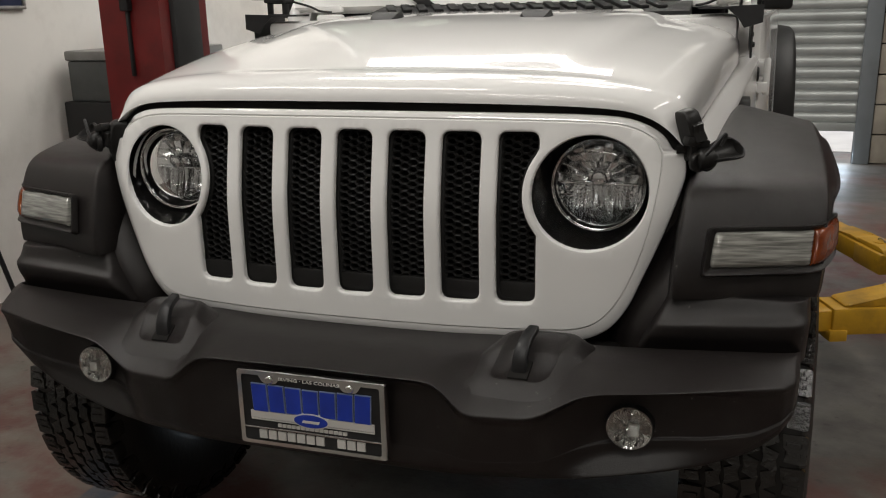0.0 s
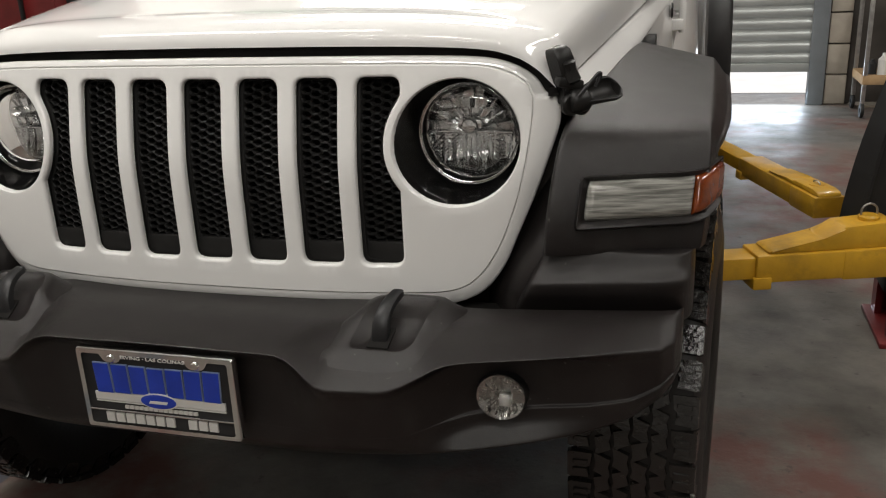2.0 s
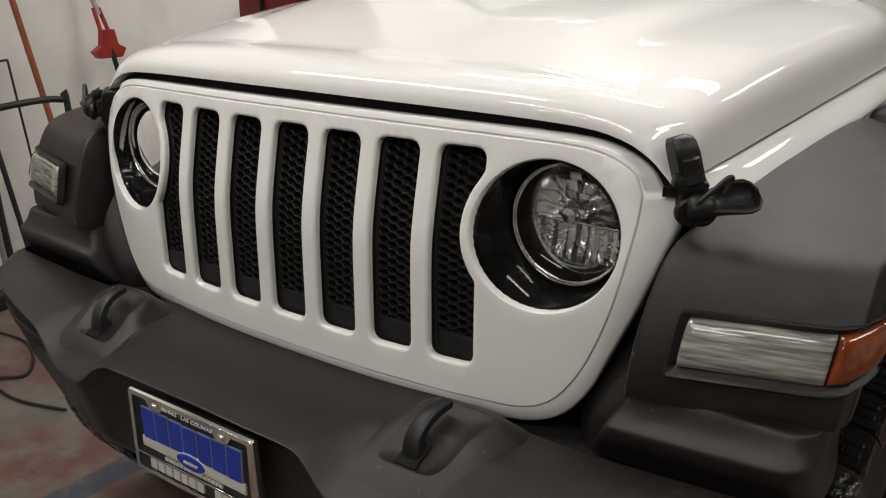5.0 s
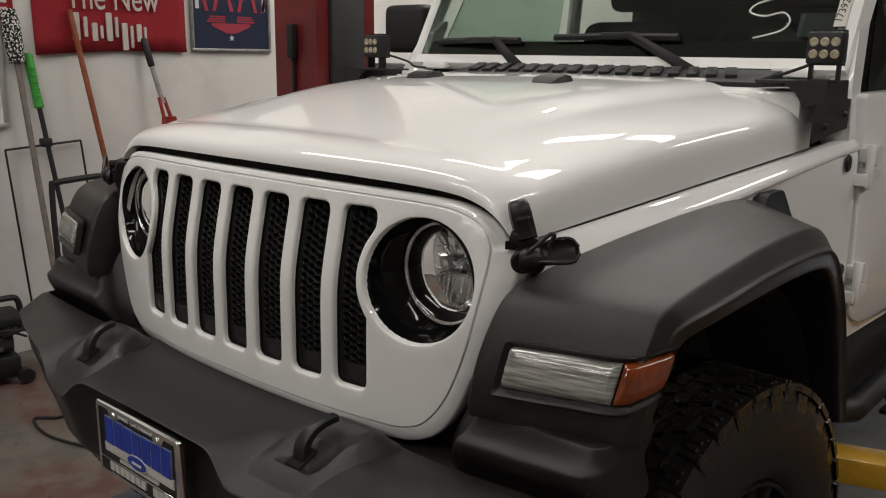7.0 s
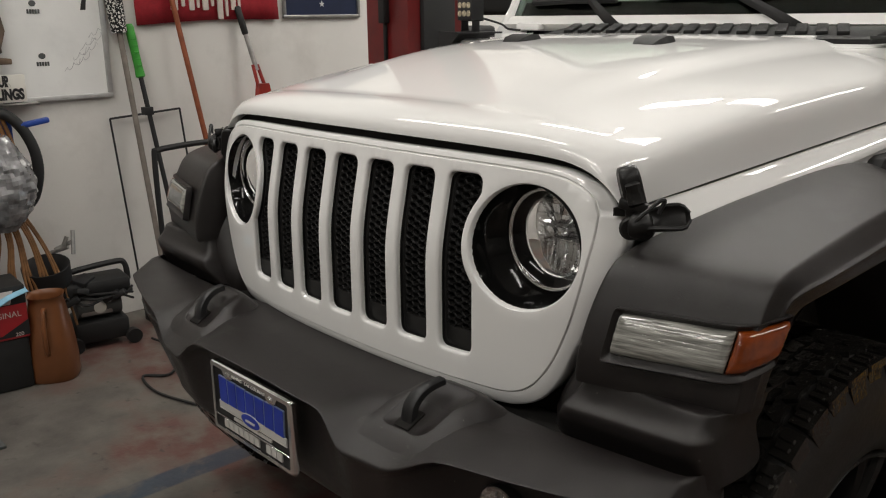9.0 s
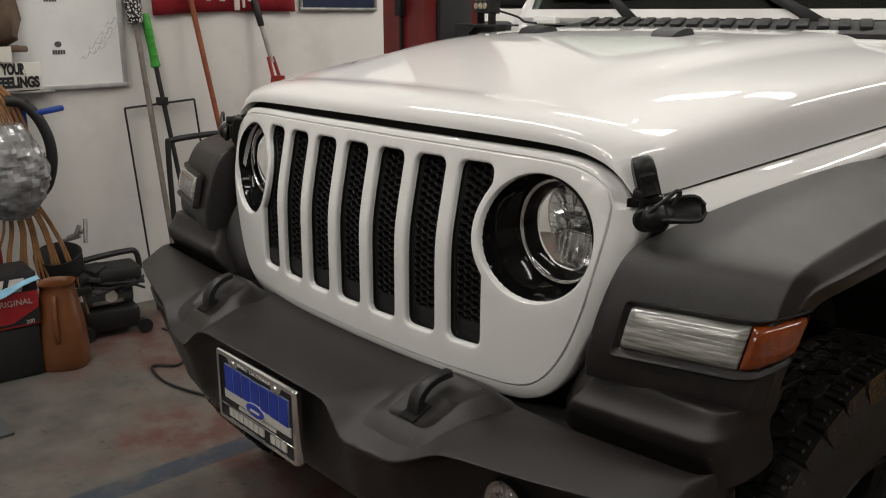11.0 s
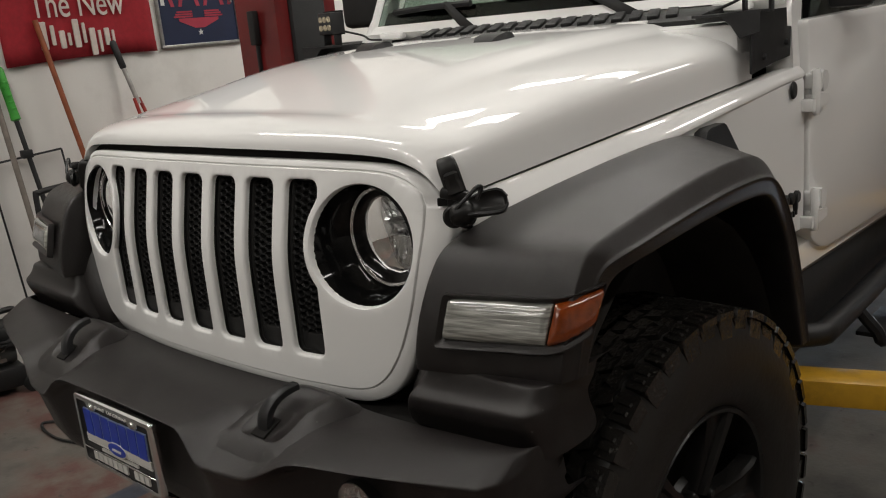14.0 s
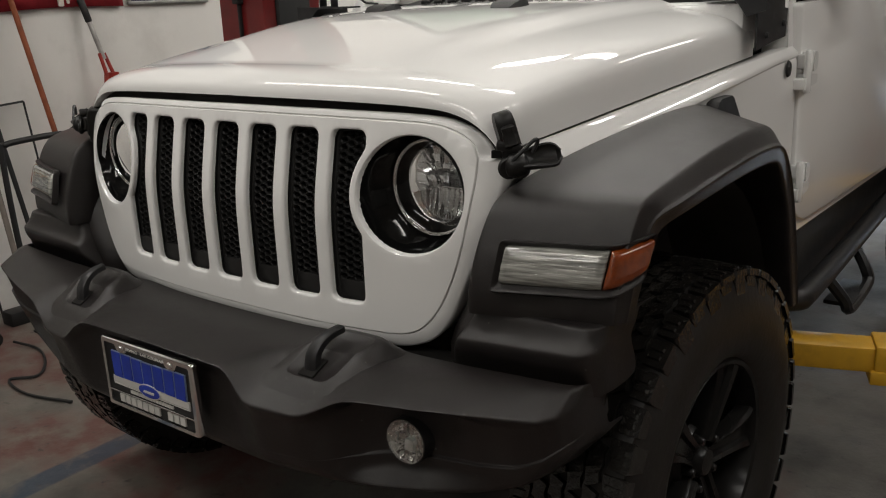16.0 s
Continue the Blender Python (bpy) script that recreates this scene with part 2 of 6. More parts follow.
def floor_material():
    """Grey concrete with worn red-brown paint, a faded blue line and dark spots."""
    m = principled("workshop_concrete", (0.20, 0.19, 0.175), 0.5, spec=0.3)
    nt = m.node_tree
    n, l = nt.nodes, nt.links
    b = n["Principled BSDF"]
    co = n.new("ShaderNodeTexCoord")

    def noise_fac(scale, lo, hi, detail=8, rough=0.6):
        a = n.new("ShaderNodeTexNoise")
        a.inputs["Scale"].default_value, a.inputs["Detail"].default_value, a.inputs["Roughness"].default_value = scale, detail, rough
        l.new(co.outputs["Object"], a.inputs["Vector"])
        r = n.new("ShaderNodeMapRange")
        r.inputs[1].default_value, r.inputs[2].default_value = lo, hi
        l.new(a.outputs["Fac"], r.inputs[0])
        return r.outputs[0]

    def blend(f, a, c):
        x = n.new("ShaderNodeMix")
        x.data_type = "RGBA"
        l.new(f, x.inputs[0])
        for k, s in ((a, 6), (c, 7)):
            if isinstance(k, tuple):
                x.inputs[s].default_value = (*k, 1)
            else:
                l.new(k, x.inputs[s])
        return x.outputs[2]

    def times(f, g):
        x = n.new("ShaderNodeMath")
        x.operation = "MULTIPLY"
        l.new(f, x.inputs[0])
        if isinstance(g, float):
            x.inputs[1].default_value = g
        else:
            l.new(g, x.inputs[1])
        return x.outputs[0]

    grey = blend(noise_fac(6, 0.3, 0.7), (0.074, 0.068, 0.061), (0.136, 0.126, 0.113))
    grey = blend(times(noise_fac(0.45, 0.46, 0.54, 10, 0.65), 0.5), grey, (0.200, 0.182, 0.152))
    red = times(noise_fac(0.9, 0.47, 0.57), noise_fac(7, 0.3, 0.58))
    c = blend(times(red, 0.9), grey, (0.115, 0.050, 0.042))
    sep = n.new("ShaderNodeSeparateXYZ")
    l.new(co.outputs["Object"], sep.inputs[0])
    band = n.new("ShaderNodeMapRange")
    band.interpolation_type = "SMOOTHSTEP"
    dist = n.new("ShaderNodeMath")
    dist.operation = "ABSOLUTE"
    off = n.new("ShaderNodeMath")
    off.operation = "ADD"
    off.inputs[1].default_value = 1.05
    l.new(sep.outputs["X"], off.inputs[0])
    l.new(off.outputs[0], dist.inputs[0])
    band.inputs[1].default_value, band.inputs[2].default_value = 0.06, 0.045
    l.new(dist.outputs[0], band.inputs[0])
    c = blend(times(times(band.outputs[0], noise_fac(7, 0.3, 0.5)), 0.85), c, (0.035, 0.052, 0.075))
    c = blend(times(noise_fac(17, 0.62, 0.7), 0.7), c, (0.05, 0.045, 0.04))
    l.new(c, b.inputs["Base Color"])
    r = n.new("ShaderNodeMapRange")
    r.inputs[3].default_value, r.inputs[4].default_value = 0.36, 0.66
    l.new(noise_fac(4, 0.3, 0.7), r.inputs[0])
    l.new(r.outputs[0], b.inputs["Roughness"])
    bp = n.new("ShaderNodeBump")
    bp.inputs["Strength"].default_value, bp.inputs["Distance"].default_value = 0.25, 0.003
    l.new(noise_fac(60, 0.2, 0.8), bp.inputs["Height"])
    l.new(bp.outputs[0], b.inputs["Normal"])
    return m


FLOOR = floor_material()


# ---- builders ----
def part(name, bm, material, parent=None, label="", smooth=40):
    """One mesh object from a bmesh, under a thing or a part."""
    me = bpy.data.meshes.new(name)
    bmesh.ops.recalc_face_normals(bm, faces=bm.faces)
    bm.to_mesh(me)
    bm.free()
    if material:
        me.materials.append(material)
    if smooth:
        for p in me.polygons:
            p.use_smooth = True
        me.set_sharp_from_angle(angle=radians(smooth))
    ob = new(name, me)
    ob.parent = parent
    if label:
        tagged(ob, label)
    return ob


def thing(name, label, category, at=(0, 0, 0), turn=0, group="", kind=""):
    ob = new(name)
    ob.matrix_basis = pose(*at, 0, 0, turn)
    return tagged(ob, label, category, group, kind)


def box(bm, lo, hi, bevel=0.0, m=None, segs=2):
    made = bmesh.ops.create_cube(bm, size=1.0)["verts"]
    lo, hi = Vector(lo), Vector(hi)
    for v in made:
        v.co = Vector([lo[i] + (v.co[i] + 0.5) * (hi[i] - lo[i]) for i in range(3)])
    if bevel:
        edges = list({e for v in made for e in v.link_edges})
        out = bmesh.ops.bevel(bm, geom=edges, offset=bevel, segments=segs, profile=0.5, affect="EDGES")
        made = list({v for f in out["faces"] for v in f.verts} | {v for v in made if v.is_valid})
    if m is not None:
        bmesh.ops.transform(bm, matrix=m, verts=[v for v in made if v.is_valid])
    return bm


def box_part(name, lo, hi, material, parent=None, bevel=0.004, label="", m=None):
    return part(name, box(bmesh.new(), lo, hi, bevel, m), material, parent, label)


def loft(bm, loops, closed=True, cap0=False, cap1=False):
    """Faces between successive loops of equal length."""
    rows = [[bm.verts.new(p) for p in lp] for lp in loops]
    k = len(rows[0])
    for a, b in zip(rows, rows[1:]):
        for i in range(k if closed else k - 1):
            j = (i + 1) % k
            bm.faces.new((a[i], a[j], b[j], b[i]))
    if cap0:
        bm.faces.new(rows[0][::-1])
    if cap1:
        bm.faces.new(rows[-1])
    return rows


def smooth_path(pts, per=6):
    """Catmull-Rom through points."""
    P = [Vector(p) for p in pts]
    out = []
    for i in range(len(P) - 1):
        a, b, c, d = P[max(i - 1, 0)], P[i], P[i + 1], P[min(i + 2, len(P) - 1)]
        for k in range(per):
            t = k / per
            out.append(0.5 * (2 * b + (c - a) * t + (2 * a - 5 * b + 4 * c - d) * t * t + (3 * b - a - 3 * c + d) * t ** 3))
    out.append(P[-1])
    return out


def tube(bm, pts, r, n=8, cap=True):
    """A round bar along points; r a number or one radius a point."""
    pts = [Vector(p) for p in pts]
    loops = []
    side = None
    for i, p in enumerate(pts):
        d = (pts[min(i + 1, len(pts) - 1)] - pts[max(i - 1, 0)]).normalized()
        if side is None:
            side = d.orthogonal().normalized()
        side = (side - d * side.dot(d)).normalized()
        up = d.cross(side)
        rr = r[i] if isinstance(r, (list, tuple)) else r
        loops.append([p + rr * (math.cos(a) * side + math.sin(a) * up) for a in [2 * math.pi * k / n for k in range(n)]])
    loft(bm, loops, True, cap, cap)
    return bm


def lathe(bm, profile, n=32, m=None):
    """Turns (radius, height) round z; m places it."""
    m = m or Matrix()
    loops = [[m @ Vector((max(r, 1e-4) * math.cos(2 * math.pi * k / n), max(r, 1e-4) * math.sin(2 * math.pi * k / n), h)) for k in range(n)] for r, h in profile]
    loft(bm, loops)
    return bm


def prism(bm, poly, lo, hi, axis="y", m=None):
    """A flat outline given depth along an axis."""
    def put(a, b, c):
        v = {"y": (a, c, b), "x": (c, a, b), "z": (a, b, c)}[axis]
        return m @ Vector(v) if m is not None else Vector(v)
    loft(bm, [[put(a, b, lo) for a, b in poly], [put(a, b, hi) for a, b in poly]], True, True, True)
    return bm


def letters(name, text, size, material, parent, m, depth=0.002, label="", width=None, bold=0.0):
    cu = bpy.data.curves.new(name, "FONT")
    cu.body, cu.size, cu.extrude, cu.align_x, cu.align_y = text, size, depth, "CENTER", "CENTER"
    cu.offset = bold
    tmp = bpy.data.objects.new(name, cu)
    me = bpy.data.meshes.new_from_object(tmp)
    bpy.data.objects.remove(tmp)
    if width:
        w = max(v.co.x for v in me.vertices) - min(v.co.x for v in me.vertices)
        me.transform(Matrix.Diagonal((width / w, 1, 1, 1)))
    me.transform(m)
    me.materials.append(material)
    ob = new(name, me)
    ob.parent = parent
    return tagged(ob, label) if label else ob


def ring2d(cx, cz, rx, rz, n=40, a0=0.0):
    return [(cx + rx * math.cos(a0 + 2 * math.pi * k / n), cz + rz * math.sin(a0 + 2 * math.pi * k / n)) for k in range(n)]


def offset2d(poly, d):
    """Moves a counter-clockwise outline outwards by d."""
    out, k = [], len(poly)
    for i in range(k):
        p, q, r = Vector(poly[i - 1]), Vector(poly[i]), Vector(poly[(i + 1) % k])
        t = (r - p).normalized()
        out.append((q.x + t.y * d, q.y - t.x * d))
    return out


def resample(poly, step, closed=True):
    pts = [Vector(p) for p in poly] + ([Vector(poly[0])] if closed else [])
    out = []
    for a, b in zip(pts, pts[1:]):
        k = max(1, round((b - a).length / step))
        out += [tuple(a.lerp(b, i / k)) for i in range(k)]
    if not closed:
        out.append(tuple(pts[-1]))
    return out


def round2d(poly, radii, n=5):
    """Rounds the corners of an outline, one radius a corner."""
    out, k = [], len(poly)
    for i in range(k):
        p, q, r = Vector(poly[i - 1]), Vector(poly[i]), Vector(poly[(i + 1) % k])
        a, b = (p - q), (r - q)
        rad = min(radii[i] if isinstance(radii, (list, tuple)) else radii, a.length * 0.49, b.length * 0.49)
        if rad < 1e-5:
            out.append(tuple(q))
            continue
        a, b = q + a.normalized() * rad, q + b.normalized() * rad
        for j in range(n + 1):
            t = j / n
            out.append(tuple((1 - t) ** 2 * a + 2 * t * (1 - t) * q + t * t * b))
    return out


# ---- the vehicle ----
car = thing("off_road_car", "white four-wheel-drive car with dark plastic bumper and fender flares, hood closed", "car")


def soft(t):
    t = max(0.0, min(1.0, t))
    return t * t * (3 - 2 * t)


def face_y(x, z):
    """The grille's front surface: bowed in plan, leaning back above its bend."""
    k = (z - 1.05) / 0.02
    lean = 0.22 * 0.02 * (math.log1p(math.exp(k)) if k < 20 else k)
    return 0.085 * (abs(x) / 0.66) ** 2.4 + lean


HALF = [(0, .789), (.30, .789), (.39, .790), (.46, .790), (.505, .794), (.545, .809), (.58, .838), (.608, .885), (.634, .965), (.652, 1.06),
        (.662, 1.135), (.652, 1.165), (.62, 1.197), (.575, 1.221), (.50, 1.234), (.30, 1.240), (0, 1.242)]
HALF = [tuple(p)[:2] for p in smooth_path([(x, z, 0) for x, z in HALF], 3)]
# the grille panel from its lower middle round to its upper middle: outer edge, then the face's crease
RIM = [((0, .776), (0, .802)), ((.30, .774), (.30, .802)), ((.40, .770), (.40, .803)), ((.45, .770), (.452, .804)), ((.495, .779), (.488, .811)), ((.536, .802), (.515, .826)),
       ((.570, .848), (.541, .855)), ((.594, .905), (.567, .902)), ((.626, .983), (.593, .975)), ((.651, 1.055), (.609, 1.045)), ((.667, 1.110), (.618, 1.108)), ((.666, 1.140), (.620, 1.140)),
       ((.664, 1.158), (.620, 1.156)), ((.657, 1.1615), (.619, 1.1605)), ((.644, 1.1625), (.617, 1.165)), ((.637, 1.169), (.6145, 1.170)), ((.620, 1.193), (.606, 1.184)), ((.575, 1.221), (.567, 1.206)),
       ((.50, 1.234), (.50, 1.218)), ((.30, 1.240), (.30, 1.224)), ((0, 1.242), (0, 1.226))]


def rim_loop():
    """The whole rim as rows of outer x, z and crease x, z."""
    o, c = [smooth_path([(*pair[q], 0) for pair in RIM], 3) for q in (0, 1)]
    half = [(a.x, a.y, b.x, b.y) for a, b in zip(o, c)]
    return resample(half + [(-a, z, -b, w) for a, z, b, w in half[-2:0:-1]], 0.016)


RIM = rim_loop()
HL = (0.488, 1.083)


def slot_outline(k):
    """The rounded outline of one grille opening; the outer two give way to the headlights."""
    c = 0.1155 * k
    hw, z0, z1 = 0.0408, 0.857, 1.203
    poly = round2d([(c - hw, z0), (c + hw, z0), (c + hw, z1), (c - hw, z1)], 0.020, 5)
    poly = resample(poly, 0.012)
    if abs(k) == 3:
        s = 1 if k > 0 else -1
        out = []
        for x, z in poly:
            if s * x > abs(c):
                x -= s * 0.001 * soft((1.1 - z) / 0.2)
                d = 0.131 ** 2 - (z - HL[1]) ** 2
                if d > 0:
                    x = s * min(s * x, HL[0] - math.sqrt(d))
            out.append((x, z))
        poly = out
    return poly


def inside(p, poly):
    hit = False
    for (x0, y0), (x1, y1) in zip(poly, poly[1:] + poly[:1]):
        if (y0 > p[1]) != (y1 > p[1]) and p[0] < (x1 - x0) * (p[1] - y0) / (y1 - y0) + x0:
            hit = not hit
    return hit


from mathutils.geometry import delaunay_2d_cdt


def grille_shell():
    slots = [slot_outline(k) for k in range(-3, 4)]
    lamps = [ring2d(s * HL[0], HL[1], 0.121, 0.121, 48) for s in (-1, 1)]
    face = [(b, w) for a, z, b, w in RIM]
    holes = [offset2d(p, 0.0065) for p in slots] + lamps
    verts, edges = [], []
    for lp in [face] + holes:
        b = len(verts)
        verts += [Vector(p) for p in lp]
        edges += [(b + i, b + (i + 1) % len(lp)) for i in range(len(lp))]
    for i in range(-33, 34):
        for j in range(24):
            p = (i * 0.02, 0.79 + j * 0.02)
            if inside(p, face) and not any(inside(p, h) for h in holes):
                verts.append(Vector(p))
    vs, _, fs, *_ = delaunay_2d_cdt(verts, edges, [], 0, 1e-5)
    bm = bmesh.new()
    made = [bm.verts.new((v.x, face_y(v.x, v.y), v.y)) for v in vs]
    for f in fs:
        c = sum((vs[i] for i in f), Vector((0, 0))) / len(f)
        if inside(c, face) and not any(inside(c, h) for h in holes):
            bm.faces.new([made[i] for i in f])

    def lip(poly, steps):
        loft(bm, [[(x, face_y(x, z) + d, z) for x, z in offset2d(poly, o)] for o, d in steps])

    for p in slots:
        lip(p, [(0.0065, 0), (0.0040, 0.0006), (0.0021, 0.0018), (0.0008, 0.0038), (0.0001, 0.0065), (-0.0002, 0.013)])
    for p in lamps:
        lip(p, [(0, 0), (-0.005, 0.001), (-0.0072, 0.004), (-0.008, 0.009), (-0.008, 0.035)])
    rows = []
    for f, o, d, k in ((1, 0, 0, 0), (1, .0008, .0007, 0), (1, .0013, .0022, 0), (1, .0016, .0058, 0), (1, .0030, .0058, 0), (1, .0036, .0036, 0), (1, .0050, .0030, .0004), (.45, 0, .0040, .004), (.14, 0, .0058, .006), (.05, 0, .0075, .007), (0, 0, .0120, .008), (0, -.0006, .020, .008), (0, -.003, .040, .010), (0, -.010, .09, .014)):
        inner = [(a + (b - a) * f, z + (w - z) * f) for a, z, b, w in RIM]
        back = [k * soft((math.hypot(a - b, z - w) - .016) / .020) for a, z, b, w in RIM]
        # the shoulder above the corner block lies deeper
        step = [.012 * (1 - f ** 3) * soft((z - 1.1595) / .002) * soft((abs(a) - .585) / .03) for a, z, b, w in RIM]
        rows.append([(x, face_y(x, z) + d + b + e, z) for (x, z), b, e in zip(offset2d(inner, o), back, step)])
    loft(bm, rows)
    bmesh.ops.remove_doubles(bm, verts=bm.verts, dist=0.0004)
    return bm


grille = part("grille", grille_shell(), PAINT, car, "white seven-slot front grille panel", 33)


def honeycomb(k):
    """The black moulded mesh behind one opening, with the plain foot at its lower end."""
    poly = slot_outline(k)
    wide = offset2d(poly, 0.012)
    bm = bmesh.new()
    px, pz = 0.0178, 0.0146
    for i in range(-4, 5):
        for j in range(30):
            x, z = 0.1155 * k + (i - 0.4) * px, 0.895 + j * pz + (pz / 2 if i % 2 else 0)
            if not inside((x, z), wide) or z < 0.9:
                continue
            y = face_y(x, z) + 0.022
            hexa = [(math.cos(a) * 0.0119, math.sin(a) * 0.0084) for a in [math.pi / 3 * q for q in range(6)]]
            loft(bm, [[(x + a * f, y + d, z + b * f) for a, b in hexa] for f, d in ((1.0, 0.002), (0.93, 0), (0.80, 0.001), (0.72, 0.012))])
    c = 0.1155 * k
    y0 = face_y(c, .87) + .019
    box(bm, (c - 0.042, y0, 0.85), (c + 0.042, y0 + .02, 0.897), 0.004)
    rim = [(0.004, 0.020), (-0.0045, 0.020), (-0.0060, 0.0225), (-0.0060, 0.034)]
    loft(bm, [[(x, face_y(x, z) + d, z) for x, z in offset2d(poly, o)] for o, d in rim])
    # dark walls behind the opening
    loft(bm, [[(x, face_y(x, z) + d, z) for x, z in offset2d(poly, 0.0004)] for d in (0.0128, 0.05)])
    return bm


for k in range(-3, 4):
    part("mesh_insert", honeycomb(k), MESH_BLACK, grille, "black honeycomb plastic mesh", 30)
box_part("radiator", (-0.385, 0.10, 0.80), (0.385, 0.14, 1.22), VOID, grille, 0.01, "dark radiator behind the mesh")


def headlight(s):
    """A deep glossy cup, a thin chrome ring, a faceted bowl and a domed lens."""
    cx, cz = s * HL[0], HL[1]
    y0 = face_y(cx, cz)
    R = 0.0936
    lx, lz = s * (HL[0] + 0.009), HL[1] + 0.006

    def at(r, d, n=64):
        k = soft((d - 0.012) / 0.05)
        cx, cz = s * (HL[0] + 0.009 * k), HL[1] + 0.006 * k
        return [(cx + r * math.cos(2 * math.pi * i / n),
                 (face_y(cx + r * math.cos(2 * math.pi * i / n), cz + r * math.sin(2 * math.pi * i / n)) if d < 0.03 else y0) + d,
                 cz + r * math.sin(2 * math.pi * i / n)) for i in range(n)]
    bm = bmesh.new()
    loft(bm, [at(0.1138, 0.008), at(0.1128, 0.014), at(0.1110, 0.019), at(0.1085, 0.032), at(0.1060, 0.052), at(0.1025, 0.066), at(0.0990, 0.0715), at(0.0972, 0.0705), at(0.0970, 0.105)])
    bezel = part("headlight", bm, GLOSS_BLACK, car, "round headlight with glossy black bezel and clear lens")
    for a, w in ((205, 9), (232, 6), (262, 12), (148, 7)):
        bm = bmesh.new()
        loft(bm, [[(cx + s * r * math.cos(radians(a + q)), y0 + d, cz + r * math.sin(radians(a + q))) for q in (-w, -w / 2, 0, w / 2, w)] for r, d in ((0.1065, 0.040), (0.1040, 0.0415), (0.1025, 0.056), (0.1045, 0.060))], False)
        part("bezel_rib", bm, GLOSS_BLACK, bezel)
    bm = bmesh.new()
    loft(bm, [at(0.0972, 0.0712), at(0.0968, 0.0668), at(0.0956, 0.0655), at(0.0945, 0.0668), at(0.0940, 0.072)])
    part("trim_ring", bm, CHROME, bezel, "thin chrome ring")
    bm = bmesh.new()
    rings = []
    for q in range(27):
        r = R * (1 - q / 26) + 0.0005
        ring = []
        for i in range(192):
            a = 2 * math.pi * i / 192
            x, z = s * r * math.cos(a), r * math.sin(a)
            d = 0.072 + 0.038 * (1 - (r / R) ** 2)
            edge = soft((R - r) / 0.004)
            if z < -0.002:
                col = math.floor((x + 0.1) / 0.0172)
                f = (x + 0.1) / 0.0172 - col
                d += edge * soft(-z / 0.006) * (0.016 * abs(f - 0.5) + 0.004 * math.sin(col * 2.3))
                if s * x < -0.026:
                    d -= edge * 0.010 * soft((-s * x - 0.026) / 0.004)
            else:
                step = math.floor(z / 0.021)
                f = z / 0.021 - step
                sec = math.floor((a + 0.2 * step) / 0.52)
                g = (a + 0.2 * step) / 0.52 - sec
                d += edge * (0.010 * f + 0.010 * abs(g - 0.5) + 0.003 * math.sin(sec * 3.1 + step))
            ring.append((lx + s * x, y0 + d, lz + z))
        rings.append(ring)
    loft(bm, rings, True, False, True)
    part("reflector", bm, REFLECTOR, bezel, "faceted silver reflector bowl", 20)
    box_part("reflector_step", (lx - .080, y0 + .084, lz - .0015), (lx + .080, y0 + .112, lz + .0015), REFLECTOR, bezel, 0.0006)
    bm = bmesh.new()
    lathe(bm, [(0.0, 0.030), (0.012, 0.028), (0.017, 0.018), (0.018, 0.0), (0.018, -0.02)], 24, Matrix.Translation((lx, y0 + 0.096, lz + 0.014)) @ pose(0, 0, 0, 90))
    box(bm, (-.022, -.012, -.006), (.022, .012, .010), .002, Matrix.Translation((lx, y0 + .088, lz + .015)))
    part("bulb_shield", bm, CHROME, bezel, "chrome bulb shield")
    bm = bmesh.new()
    dome = [(0.0942, 0.070), (0.088, 0.0645), (0.074, 0.058), (0.054, 0.0525), (0.028, 0.0495), (0.001, 0.0487)]
    loft(bm, [at(r, d) for r, d in dome] + [at(r, d + 0.003) for r, d in dome[::-1]])
    part("clear_lens", bm, LENS, bezel, "clear domed lens")


headlight(1)
headlight(-1)


# hood
def hood_w(y):
    return 0.655 + 0.118 * (y - 0.1) / 1.1


def hood_s(y):
    return 1.156 + 0.0965 * y


TOPLINE = [(-0.2, 1.250), (0.0, 1.285), (0.12, 1.306), (0.3, 1.340), (0.5, 1.370), (0.7, 1.391), (0.9, 1.405), (1.1, 1.413), (1.3, 1.418), (1.5, 1.42)]
TOPCURVE = [tuple(p)[:2] for p in smooth_path([(y, z, 0) for y, z in TOPLINE], 12)]


def hood_c(y):
    for (a, p), (b, q) in zip(TOPCURVE, TOPCURVE[1:]):
        if y <= b:
            return p + (q - p) * (y - a) / (b - a)
    return TOPCURVE[-1][1]


def hood_point(a, y):
    """A point of the hood's section at y; a from 0 (middle) to 1 (side seam)."""
    n = 5.6
    t = a * math.pi / 2
    u, v = math.sin(t) ** (2 / n), math.cos(t) ** (2 / n) if t < math.pi / 2 - 1e-6 else 0.0
    w, s, c = hood_w(y), hood_s(y), hood_c(y)
    x = w * (0.94 * u + 0.06 * u ** 8)
    bulge = 0.017 * (1 - soft((x - 0.322 - 0.155 * y) / 0.085)) * soft((y - 0.16) / 0.55)
    crown = 0.018 * (1 - (x / w) ** 2)
    return Vector((x, y, s + (c - s - 0.018) * v + (crown + bulge) * v))


